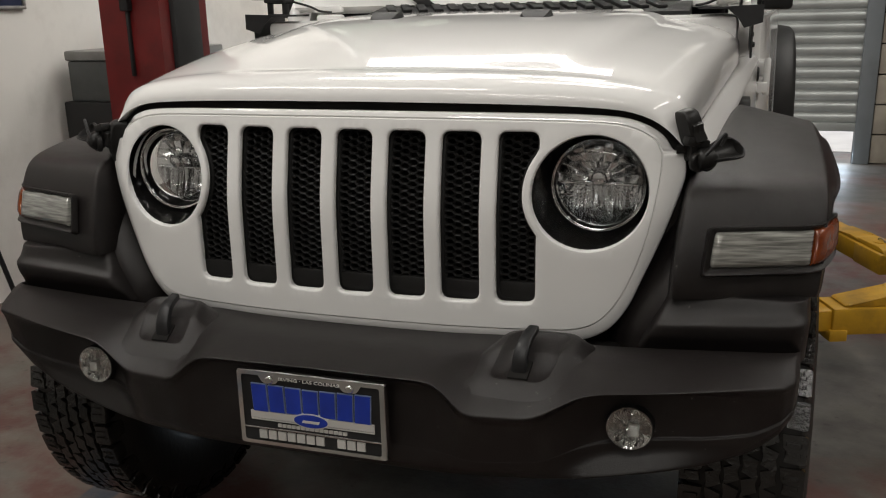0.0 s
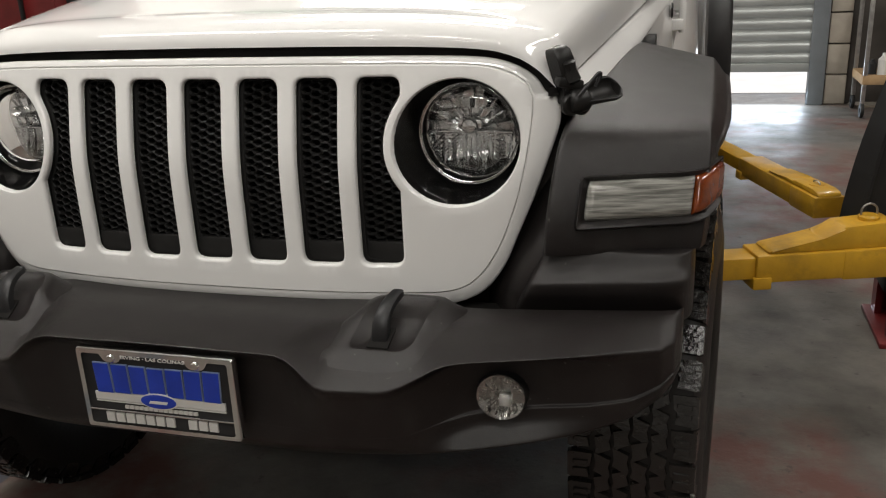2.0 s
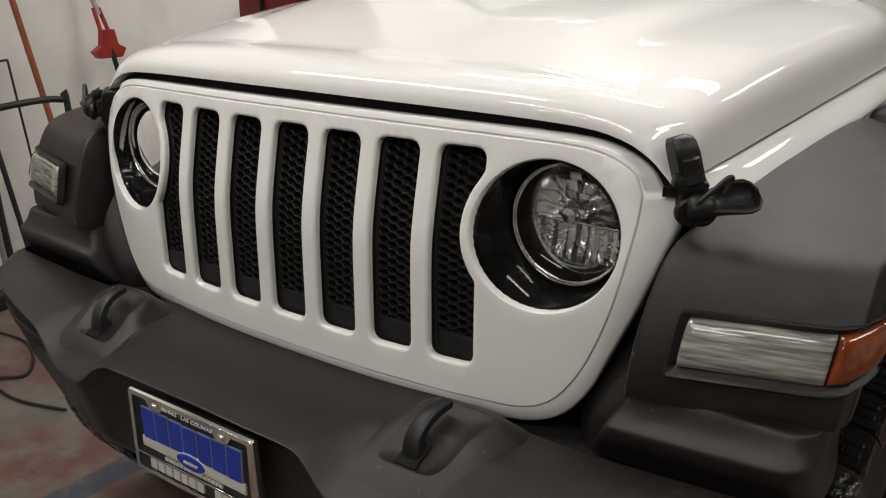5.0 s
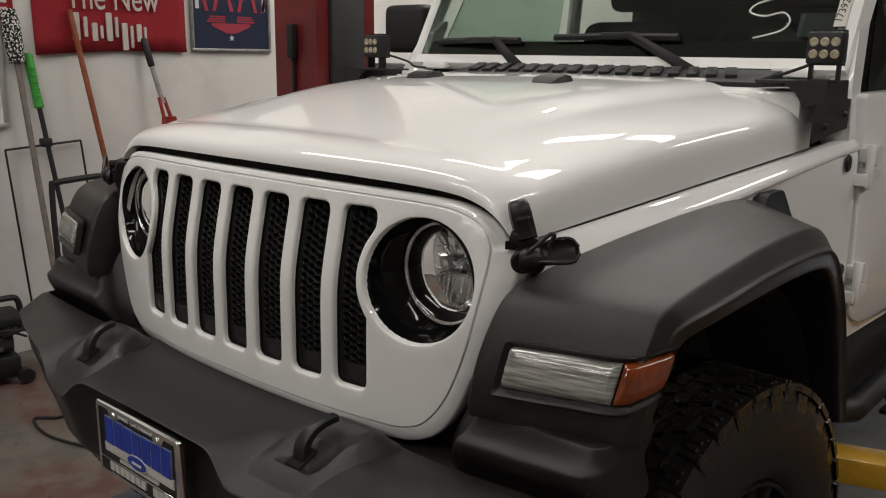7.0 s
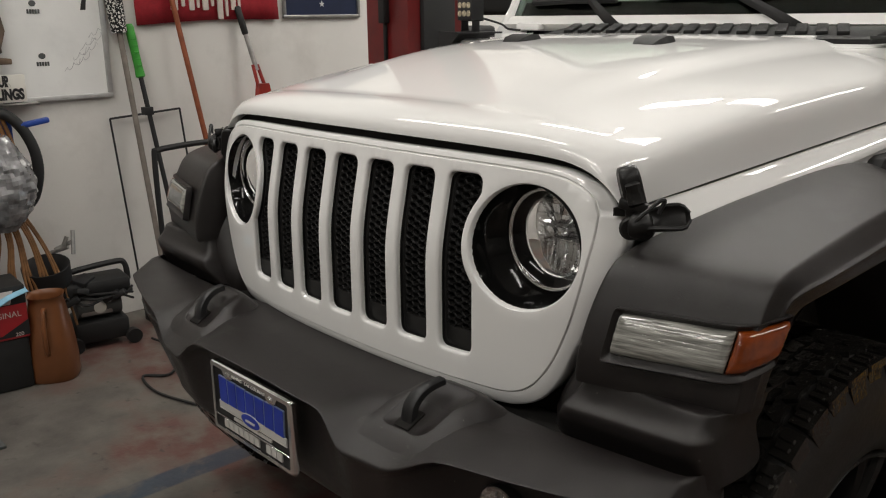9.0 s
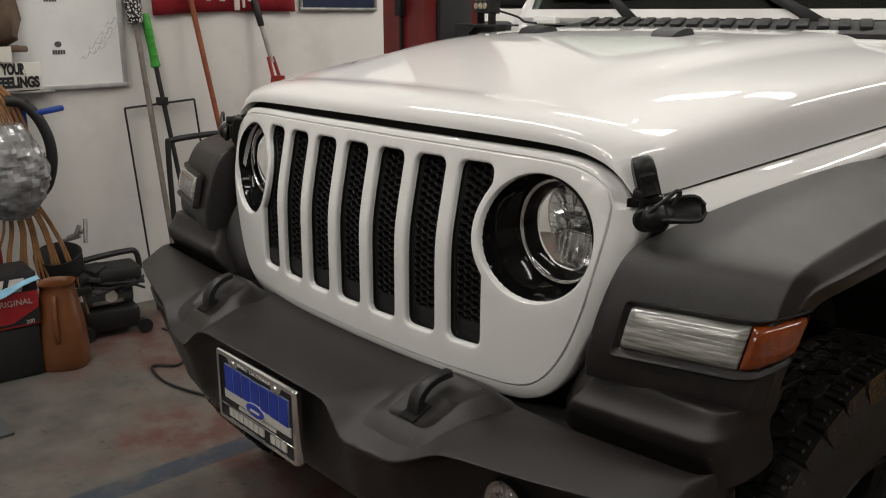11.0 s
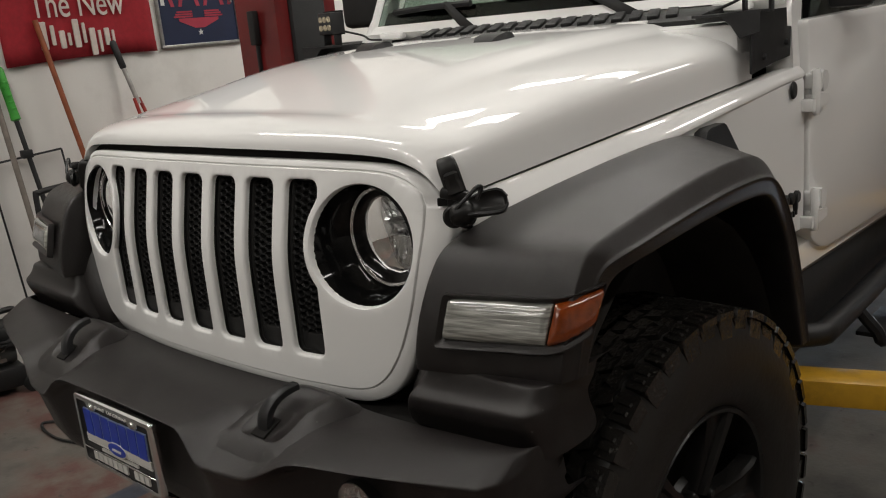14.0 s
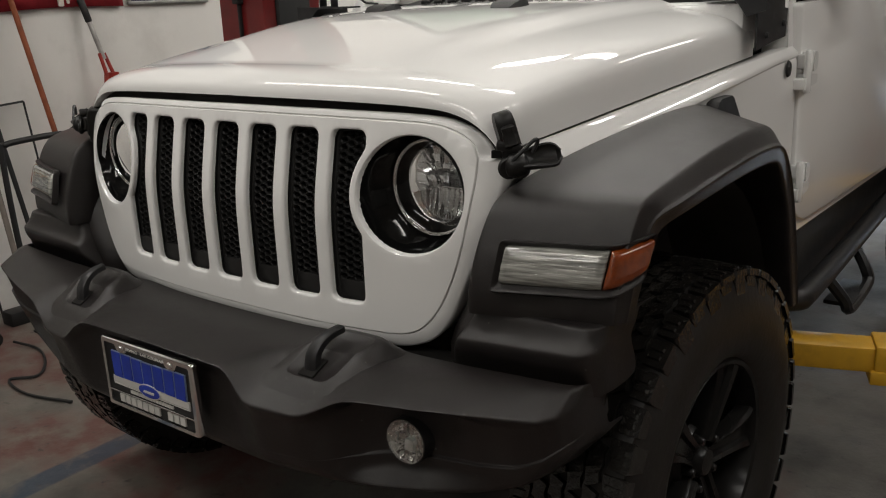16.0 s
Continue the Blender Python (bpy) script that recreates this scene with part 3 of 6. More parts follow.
def hood_shell():
    top = [p for p in HALF[33:]][::-1]
    lip = resample(top, 0.004, False)
    N = 30
    angles = [0.0] + [0.04 + 0.96 * (i / N) ** 0.75 for i in range(N + 1)]
    angles = sorted({round(a, 5) for a in [0, .0004, .001, .002, .0035, .005, .0075, .010, .0135, .017, .021, .025, .03, .035] + angles})
    rows = []
    ys = [0.18 + 0.955 * i / 44 for i in range(45)]

    def half(f):
        return [f(a) for a in angles]

    def lip_at(a, back=0.0):
        p = hood_point(a, 0.16)
        full, here = 0.0, 0.0
        prev = None
        for b in angles:
            q = hood_point(b, 0.16)
            if prev is not None:
                full += (q - prev).length
                if b <= a + 1e-9:
                    here += (q - prev).length
            prev = q
        f = here / full
        x, z = lip[min(len(lip) - 1, int(f * (len(lip) - 1)))]
        k = 1 + 0.016 / 0.62 * (1 - 0.3 * f)
        return Vector((x * (1 + 0.012 * f), face_y(x, z) + 0.004 + back, max(z + 0.018 * (1 - 0.5 * f ** 3), 1.175)))

    cache = {a: (hood_point(a, 0.18), lip_at(a)) for a in angles}
    secs = []
    secs.append(half(lambda a: cache[a][1] + Vector((0, 0.05, 0.002))))
    secs.append(half(lambda a: cache[a][1] + Vector((0, 0.012, 0))))
    for i in range(13):
        th = math.pi / 2 * i / 12

        def roll(a, th=th):
            P, L = cache[a]
            q = math.sin(th)
            return Vector((L.x + (P.x - L.x) * (1 - math.cos(th)), L.y + (P.y - L.y) * (1 - math.cos(th)) ** 1.15, L.z + (P.z - L.z) * q ** 0.9))
        secs.append(half(roll))
    for y in ys[1:]:
        secs.append(half(lambda a: hood_point(a, y + 0.02 * a * (y - 0.18))))
    bm = bmesh.new()
    loops = []
    for s in secs:
        left = [Vector((-p.x, p.y, p.z)) for p in s[:0:-1]]
        loops.append(left + s)
    last = loops[-1]
    loops.append([p + Vector((0, 0.004, -0.02)) for p in last])
    loft(bm, loops, closed=False)
    bmesh.ops.remove_doubles(bm, verts=bm.verts, dist=0.0003)
    return bm


hood = part("hood", hood_shell(), PAINT, car, "glossy white hood", 60)


def body_side(s):
    """The painted strip under the hood's side seam, down to the flare."""
    bm = bmesh.new()
    loops = []
    for i in range(21):
        y = 0.150 + 1.193 * i / 20
        w, z = hood_w(y), hood_s(y)
        f = max(0.0, 1 - y / 1.22)
        h, dent = 0.012 + 0.040 * f, 0.020 * f
        g = 1 - 0.55 * soft((y - 0.55) / 0.8)
        slim = .016 * (1 - soft((y - .15) / .16))
        low = 0.85 if i > 16 else z - 0.20
        arc = [(w + .042 - .041 * g + .041 * g * a, z - .0047 - .042 * g * b) for a, b in ((0, 0), (.10, .02), (.22, .08), (.42, .24), (.68, .50), (.88, .73), (.96, .87), (1, 1))]
        prof = [(w - 0.03, z - 0.010), (w + 0.0005, z - 0.0045)] + arc + [
                (w + 0.042, z - 0.018 - h), (w + 0.038, z - 0.024 - h), (w + 0.041 - dent, z - 0.032 - h), (w + 0.043 - dent, z - 0.12 - h), (w + 0.043, low), (w, low - .03)]
        loops.append([(s * (a - slim), y, b) for a, b in prof])
    loops.append([(s * (a - .03), y + .001, b) for a, b in prof])
    loft(bm, loops, closed=False)
    return bm


for s in (1, -1):
    wing = part("wing_panel", body_side(s), PAINT, car, "white body panel under the hood seam", 22)
    bm = bmesh.new()
    lathe(bm, [(0.0, 0.006), (0.019, 0.006), (0.022, 0.003), (0.023, 0.0)], 24, Matrix.Translation((s * 0.826, 1.275, 1.225)) @ pose(0, 0, 0, 0, 90 * s) @ Matrix.Diagonal((1, 0.8, 1, 1)))
    part("vent_plug", bm, PLASTIC_DARK, wing, "round black rubber plug")
    bm = bmesh.new()
    for dy, ry, rz, drop in ((-.062, .009, .022, .010), (-.034, .014, .016, 0), (-.004, .014, .016, 0), (.026, .015, .017, 0), (.017, .006, .022, -.016)):
        y = 1.272 + dy
        lathe(bm, [(0.0, 0.006), (.8, 0.006), (1.0, 0.002), (1.0, -0.006)], 18, Matrix.Translation((s * (.8205 + (y - 1.22) * .11 + .002), y, .945 + drop)) @ pose(0, 0, 0, 0, 90 * s) @ Matrix.Diagonal((rz, ry, 1, 1)))
    for k in range(6):
        y = 1.226 + k * .013
        box(bm, (s * (.8205 + (y - 1.22) * .11) - 0.004, y, 0.893 + .004 * (k % 2)), (s * (.8205 + (y - 1.22) * .11) + 0.004, y + .009, 0.909), 0.001)
    part("badge", bm, PLASTIC_DARK, wing, "small black badge")
    bm = bmesh.new()
    tri = [(0.81, 1.13), (0.84, 1.182), (0.855, 1.189), (0.925, 1.191), (0.94, 1.184), (1.02, 1.10), (0.98, 1.05)]
    prism(bm, [(y, z) for y, z in tri], s * 0.76, s * (0.800), "x")
    part("side_vent", bm, PLASTIC_DARK, wing, "black plastic vent behind the flare")

bm = bmesh.new()
tops = resample([p for p in HALF[33:]], 0.03, False)
seal = [(x, z) for x, z in tops] + [(-x, z) for x, z in tops[-2::-1]]
loft(bm, [[(x * k, face_y(x, z) + d, z + h) for x, z in seal] for k, d, h in ((1.0, .030, -.02), (1.0, .026, .012), (.985, .06, .03))], False)
part("hood_seal", bm, VOID, car, "black rubber hood seal")
# solid dark box in place of the shaded space under the hood
box_part("engine_bay_shade", (-0.60, 0.32, 0.60), (0.60, 1.20, 1.15), VOID, car, 0.02, "dark filler box for the shade under the hood")


# fender flares
WHEEL = Vector((0, 0.506, 0.441))
# sections of the flare: inner edge; outer crest; opening's edge as y, z
ARCH_FRONT = [
    ((.656, .004, .895), (.918, .056, .905), (.12, .900)), ((.657, .000, .915), (.922, .056, .925), (.12, .925)), ((.662, .008, .985), (.926, .066, .99), (.14, .98)),
    ((.674, .050, 1.078), (.930, .108, 1.076), (.165, 1.030)), ((.680, .082, 1.102), (.926, .132, 1.098), (.19, 1.047)), ((.690, .13, 1.117), (.928, .166, 1.110), (.22, 1.057)),
    ((.705, .26, 1.143), (.931, .27, 1.126), (.295, 1.065)), ((.735, .45, 1.168), (.934, .45, 1.148), (.46, 1.075)), ((.755, .62, 1.186), (.937, .61, 1.158), (.61, 1.078)),
]
ARCH_REAR = [
    ((.775, .785, 1.192), (.938, .745, 1.156), (.74, 1.074)), ((.790, .87, 1.162), (.930, .832, 1.126), (.80, 1.048)), ((.800, .955, 1.08), (.924, .908, 1.066), (.858, .995)),
    ((.806, 1.01, .965), (.922, .972, .965), (.91, .925)), ((.812, 1.06, .80), (.925, 1.020, .82), (.946, .80)), ((.812, 1.078, .66), (.930, 1.046, .66), (.978, .66))]
ARCH = ARCH_FRONT + ARCH_REAR


def flare(s):
    bm = bmesh.new()
    loops = []
    for a, b, edge in ARCH:
        a, b = Vector(a), Vector(b)
        o = 0.22 + 0.78 * soft((b.y - 0.09) / 0.11)
        e = Vector((b.x + 0.004, *edge))

        def out(dx, f):
            return b.lerp(e, f) + Vector((dx * o, 0, 0))
        k = soft((1.16 - a.z) / 0.06) * soft((0.3 - a.y) / 0.1)
        row = [a + Vector((-0.02 * (1 - k) - .012 * k, 0.01 + .11 * k, -0.02 * (1 - k))), a + Vector((-.006, .006 + .006 * k, -.005 * (1 - k))), a, a.lerp(b, 0.05), a.lerp(b, 0.35), a.lerp(b, 0.7), a.lerp(b, 0.95), a.lerp(b, 0.985), b,
               out(.006, .04), out(.024, .40), out(.028, .46), out(.036, .50), out(.036, .54), out(.030, .57), out(.030, .90), out(.028, .97), out(.020, 1.0), out(.004, 1.02), e + Vector((-.05, 0, 0)), e + Vector((-.05, 0, 0)) + Vector((-.17, 0, .01))]
        loops.append([(s * p.x, p.y, p.z) for p in row])
    loft(bm, loops, closed=False)
    return bm


LAMP_LOW = smooth_path([(.722, .004, .962), (.82, .0275, .965), (.905, .050, .968), (.927, .080, .975), (.940, .117, .987)], 10)
LAMP_HIGH = smooth_path([(.728, .023, 1.028), (.82, .0475, 1.0295), (.905, .072, 1.031), (.928, .105, 1.036), (.941, .150, 1.040)], 10)


def lamp_point(s, u, v, d):
    """On the marker lamp, which wraps round the flare's corner: u along it, v up, d outwards."""
    f = max(0.0, min(0.9999, u)) * (len(LAMP_LOW) - 1)
    i = min(int(f), len(LAMP_LOW) - 2)
    step = f - i + (u * (len(LAMP_LOW) - 1) - f)
    lo, hi = LAMP_LOW[i].lerp(LAMP_LOW[i + 1], step), LAMP_HIGH[i].lerp(LAMP_HIGH[i + 1], step)
    nrm = (LAMP_LOW[i + 1] - LAMP_LOW[i]).cross(hi - lo).normalized()
    p = lo + (hi - lo) * v + nrm * (d + .006 * soft((u - .55) / .40))
    return (s * p.x, p.y, p.z)


def lamp_piece(s, u0, u1, lean=0.0):
    """A moulded lens on the lamp's surface with rolled edges."""
    us = [0, .012, .05] + [.05 + .9 * i / 16 for i in range(1, 16)] + [.95, .988, 1]
    vs = [0, .05, .16, .34, .5, .66, .84, .95, 1]
    rows = []
    for a, u in enumerate(us):
        row = []
        for b, v in enumerate(vs):
            e = min(a, b, len(us) - 1 - a, len(vs) - 1 - b)
            k = max(0.0, (abs(v - .5) - .22) / .28)
            bow = .11 * (1 - math.sqrt(max(0.0, 1 - k * k)))
            w = u * (1 - bow) if u0 > .1 else 1 - (1 - u) * (1 - .35 * bow)
            row.append(lamp_point(s, u0 + (u1 - u0) * w + lean * (v - .5) * (1 if u0 > 0.1 else u), v, (-.001, .0065, .0095, .0105)[min(e, 3)]))
        rows.append(row)
    bm = bmesh.new()
    loft(bm, rows, False)
    return bm


def lamp_frame(s):
    """The pocket that holds the lamp: an outer edge, a thin lip and a wall down to the lens."""
    def loop(left, right, low, high, d, rad):
        ku, kv = .36, .066
        poly = round2d([(-left * ku, -low * kv), ((1 + right) * ku, -low * kv), ((1 + right) * ku, (1 + high) * kv), (-left * ku, (1 + high) * kv)], rad, 5)
        path = []
        for a, b in zip(poly, poly[1:] + poly[:1]):
            path += [(a[0] + (b[0] - a[0]) * i / 24, a[1] + (b[1] - a[1]) * i / 24) for i in range(24 if len(path) in (5, 40) else 1)]
        return [lamp_point(s, u / ku, v / kv, d) for u, v in path]
    bm = bmesh.new()
    loft(bm, [loop(.052, .026, .25, .14, -.010, .012), loop(.048, .023, .225, .125, .003, .012), loop(.044, .020, .20, .11, .006, .011), loop(.040, .017, .175, .095, .006, .010), loop(.034, .014, .15, .08, .004, .009), loop(.006, .005, .04, .03, .0005, .006), loop(-.01, -.01, -.05, -.05, -.004, .005)])
    return bm


for s in (1, -1):
    fl = part("fender_flare", flare(s), PLASTIC, car, "dark grey textured plastic fender flare", 60)
    sub = fl.modifiers.new("round", "SUBSURF")
    sub.levels = sub.render_levels = 2
    part("lamp_surround", lamp_frame(s), PLASTIC, fl, "dark moulded pocket of the marker lamp", 50)
    part("marker_lens", lamp_piece(s, .003, .488, .02), RIBBED, fl, "pale ribbed marker lens", 60)
    part("side_marker", lamp_piece(s, .494, .997, .02), AMBER, fl, "amber side marker lens", 60)
    # lower filler panel, between flare and bumper
    bm = bmesh.new()
    loops = []
    for x, y in ((.600, .150), (.602, .060), (.604, .024), (.608, .006), (.616, .000), (.64, -.003), (.70, -.006), (.78, -.010), (.86, -.012), (.886, -.009), (.901, .004), (.910, .03), (.913, .07), (.913, .14)):
        up = (min(x, .88) - .60) * .085
        row = []
        for d, z in ((.16, .906), (.040, .906), (.034, .902), (.030, .886), (.025, .868), (.017, .855), (.006, .847), (.001, .843), (.0, .838), (.0005, .830), (.005, .814), (.015, .800), (.030, .778)):
            row.append((s * (x + (z - .80) * .50 * soft((.72 - x) / .10)), y + d, z + up * soft((.906 - z) / .03) * soft((z - .775) / .03)))
        loops.append(row)
    loft(bm, loops, closed=False)
    fill = part("filler_panel", bm, PLASTIC, car, "dark plastic panel under the flare", 60)
    sub = fill.modifiers.new("round", "SUBSURF")
    sub.levels = sub.render_levels = 2
    # inner end of the panel, behind the grille's lower corner
    bm = bmesh.new()
    loft(bm, [[(s * (x + .55 * max(0, z - .80)), y + .25 * max(0, z - .86), z) for x, y in ((.520, .150), (.548, .096), (.556, .082), (.566, .070), (.580, .058), (.606, .046), (.640, .046))] for z in (.74, .79, .82, .86, .90, .96, 1.06)], False)
    part("inner_panel", bm, PLASTIC, car, "dark plastic panel between grille and flare", 60)
    # liner round the wheel
    bm = bmesh.new()
    loops = []
    for i in range(15):
        a = math.pi * (0.16 + 0.86 * i / 14)
        y, z = WHEEL.y - 0.50 * math.cos(a), 0.45 + 0.62 * math.sin(a)
        loops.append([(s * 0.66, y, z), (s * 0.90, y, z)])
    loft(bm, loops, closed=False)
    box(bm, (min(s * .58, s * .66), 0.16, 0.58), (max(s * .58, s * .66), 1.16, 1.12))
    part("wheel_liner", bm, LINER, car, "black wheel arch liner", 60)


# bumper
# sections of the bumper: x; back top, top ridge, crease, below crease, low face, foot
BUMP_MIDDLE = [
    (0.00, (0.040, 0.780), (-0.100, 0.786), (-0.232, 0.779), (-0.200, 0.762), (-0.194, 0.585), (-0.170, 0.555)),
    (.235, (0.040, 0.781), (-0.100, 0.787), (-0.234, 0.778), (-0.203, 0.760), (-0.196, 0.585), (-0.170, 0.555)),
    (.262, (0.040, 0.782), (-0.100, 0.788), (-0.240, 0.771), (-0.216, 0.752), (-0.198, 0.586), (-0.170, 0.556)),
    (.308, (0.038, 0.783), (-0.100, 0.791), (-0.248, 0.727), (-0.236, 0.706), (-0.204, 0.590), (-0.172, 0.560)),
    (.425, (0.018, 0.786), (-0.100, 0.794), (-0.228, 0.722), (-0.214, 0.702), (-0.188, 0.597), (-0.165, 0.567)),
]
BUMP_BAY = [
    (.452, (0.012, 0.787), (-0.098, 0.794), (-0.220, 0.732), (-0.196, 0.712), (-0.178, 0.598), (-0.163, 0.569)),
    (.515, (0.003, 0.789), (-0.086, 0.793), (-0.202, 0.766), (-0.132, 0.744), (-0.120, 0.604), (-0.154, 0.574)),
    (.55, (-.003, 0.792), (-0.080, 0.794), (-0.194, 0.771), (-0.112, 0.750), (-0.102, 0.610), (-0.146, 0.577)),
    (.66, (-.012, 0.801), (-0.064, 0.798), (-0.168, 0.774), (-0.094, 0.754), (-0.084, 0.624), (-0.118, 0.590)),
    (.74, (-.012, 0.806), (-0.054, 0.803), (-0.146, 0.777), (-0.110, 0.757), (-0.088, 0.640), (-0.100, 0.607)),
    (.82, (-.012, 0.811), (-0.046, 0.808), (-0.120, 0.780), (-0.110, 0.760), (-0.082, 0.660), (-0.076, 0.634)),
]
BUMP_END = [
    (.864, (-.012, 0.814), (-0.040, 0.811), (-0.103, 0.779), (-0.093, 0.762), (-0.074, 0.690), (-0.060, 0.668)),
    (.884, (-.006, .814), (-.028, .812), (-.078, .782), (-.072, .764), (-.052, .708), (-.038, .690)),
    (.894, (.010, .812), (-.006, .811), (-.038, .783), (-.033, .766), (-.018, .714), (-.004, .700)),
    (.897, (.045, .806), (.030, .806), (.008, .785), (.012, .768), (.024, .720), (.032, .706)),
    (.897, (.110, .800), (.10, .800), (.08, .786), (.08, .770), (.09, .720), (.09, .706))]
BUMP = BUMP_MIDDLE + BUMP_BAY + BUMP_END


def fillet(pts, radii, n=4):
    """An open line with its inner corners rounded; the same number of points every time."""
    out = [pts[0]]
    for p, q, r, rad in zip(pts, pts[1:], pts[2:], radii):
        a, b = p - q, r - q
        rr = min(rad, a.length * 0.45, b.length * 0.45)
        a, b = q + a.normalized() * rr, q + b.normalized() * rr
        out += [(1 - t) ** 2 * a + 2 * t * (1 - t) * q + t * t * b for t in [j / n for j in range(n + 1)]]
    return out + [pts[-1]]


def bump_at(x):
    x = abs(x)
    if x > BUMP[-1][0]:
        return [Vector(p) for p in BUMP[-1][1:]]
    for a, b in zip(BUMP, BUMP[1:]):
        if x <= b[0]:
            t = (x - a[0]) / max(1e-6, b[0] - a[0])
            return [Vector(p).lerp(Vector(q), t) for p, q in zip(a[1:], b[1:])]


def bump_top(x, y):
    b, t, c = bump_at(x)[:3]
    return t.y + (c.y - t.y) * (y - t.x) / (c.x - t.x) if y < t.x else t.y


def bumper_shell():
    rows = []
    xs = [0.018 * i for i in range(46)] + [.82, .835, .85, .858, .864, .870, .876, .880, .884, .887, .890, .892, .894, .8955, .897, .8971]
    for x in xs:
        near = [bump_at(x + d) for d in (-.014, -.007, 0, .007, .014)] if x < .83 else [bump_at(x)]
        b, t, c, u, l, f = [sum((n[i] for n in near), Vector((0, 0))) / len(near) for i in range(6)]
        lip, k = u.lerp(l, 0.80), .006 * soft((x - .46) / .07) + .0002
        seq = [b + Vector((0, -0.03)), b, t, c, u, lip, lip + Vector((-k, -.4 * k)), l + Vector((-k, 0)), f, f + Vector((0.09, -0.014))]
        rows.append([(x, q.x, q.y) for q in fillet(seq, (.004, .03, .007, .012, .004, .004, .012, .010))])
    rows = [[(-x, y, z) for x, y, z in r] for r in rows[:0:-1]] + rows
    bm = bmesh.new()
    loft(bm, rows, closed=False)
    return bm


bumper = part("front_bumper", bumper_shell(), PLASTIC, car, "wide dark grey plastic front bumper with small scuffs", 60)
box_part("bumper_core", (-0.80, -0.06, 0.63), (0.80, 0.12, 0.76), VOID, bumper, 0.02, "dark structure behind the bumper")
box_part("under_bumper_shade", (-0.50, -0.02, 0.50), (0.50, 0.10, 0.64), VOID, bumper, 0.02, "dark filler box for the shade under the bumper")
# dark block put where shade falls under the bumper

for s in (1, -1):
    # raised pad round the tow hook, with a shallow recess
    bm = bmesh.new()
    quad = resample(round2d([(.306, -.190), (.462, -.182), (.512, -.010), (.340, -.010)], [.03, .03, .05, .05], 6), 0.012)
    mid = Vector((.408, -.098))
    rings = []
    for f, dz, up in ((1.2, -0.003, 0), (1.08, 0.001, .25), (0.98, 0.003, .6), (0.88, 0.0055, .92), (0.74, 0.007, 1), (0.70, 0.0068, 1), (0.69, 0.006, 1), (0.68, 0.0052, .97), (0.3, 0.004, .93), (0.01, 0.004, .9)):
        ring = []
        for p in quad:
            q = mid + (Vector(p) - mid) * f
            ring.append((s * q.x, q.y, bump_top(q.x, q.y) + dz + 0.020 * soft((q.y + 0.14) / 0.11) * up))
        rings.append(ring)
    loft(bm, rings)
    part("hook_pad", bm, PLASTIC, bumper, "raised plastic pad around the tow hook", 60)
    hx = .392
    bm = bmesh.new()
    zf, zb = bump_top(hx, -.158), bump_top(hx, -.118)
    loft(bm, [[(s * (hx + a), y, z + d) for a, y, z in ((-.020, -.158, zf), (.018, -.158, zf), (.022, -.118, zb), (-.016, -.118, zb))] for d in (-.03, .009)], True, True, True)
    # the slot's inner shade is this dark block, not real depth
    part("hook_slot_shade", bm, VOID, bumper, "dark block for the shade in the slot under the hook")
    # hook: a bent flat bar
    bm = bmesh.new()
    hook = smooth_path([(s * .391, -.136, .764), (s * .392, -.136, .790), (s * .393, -.131, .808), (s * .396, -.116, .824), (s * .400, -.094, .834), (s * .404, -.066, .838)], 5)
    loops = []
    for i, p in enumerate(hook):
        d = (hook[min(i + 1, len(hook) - 1)] - hook[max(i - 1, 0)]).normalized()
        nrm = Vector((0, d.z, -d.y))
        k = 1.25 - 0.45 * (i / len(hook))
        loops.append([p + Vector((q * 0.0125 * k, 0, 0)) + nrm * r * 0.009 * k for q, r in ((-1, -.7), (-.7, -1), (.7, -1), (1, -.7), (1, .7), (.7, 1), (-.7, 1), (-1, .7))])
    loft(bm, loops, True, True, True)
    part("tow_hook", bm, STEEL, bumper, "black steel tow hook")
    # fog lamp
    m = Matrix.Translation((s * 0.598, -0.122, 0.676)) @ pose(0, 0, 0, 88, 0, 0) @ Matrix.Diagonal((.90, .88, 1.1, 1))
    fog = part("fog_lamp", lathe(bmesh.new(), [(0.052, -0.06), (0.050, -0.010), (0.049, -0.003), (0.0475, -0.002), (0.047, -0.02)], 32, m), PLASTIC_DARK, bumper, "round fog lamp in a dark pocket")
    bm = bmesh.new()
    rings = []
    for q in range(10):
        r = 0.0472 * (1 - q / 9) + 0.0004
        ring = []
        for i in range(80):
            a = 2 * math.pi * i / 80
            x, z = r * math.cos(a), r * math.sin(a)
            f = (x + 0.1) / 0.0125
            ring.append(m @ Vector((x, z, -0.002 - 0.008 * (1 - (r / 0.0472) ** 2) - 0.016 * abs(f - math.floor(f) - 0.5) * soft((0.045 - r) / 0.010))))
        rings.append(ring)
    loft(bm, rings)
    part("fog_reflector", bm, FOG_CHROME, fog, "faceted silver reflector", 24)
    part("fog_lens", lathe(bmesh.new(), [(0.0475, 0.0), (0.042, 0.005), (0.025, 0.009), (0.0, 0.010), (0.0, 0.008), (0.025, 0.007), (0.042, 0.003), (0.0475, -0.002)], 32, m), LENS, fog, "clear fog lens")
    # pale block carries the bright reflection in its colour
    box_part("fog_bulb_glint", (s * .008 - .011, -0.019, -0.020), (s * .008 + .011, 0.006, -0.003), BULB_GLINT, fog, 0.002, "bulb block coloured pale for its bright reflection", m)


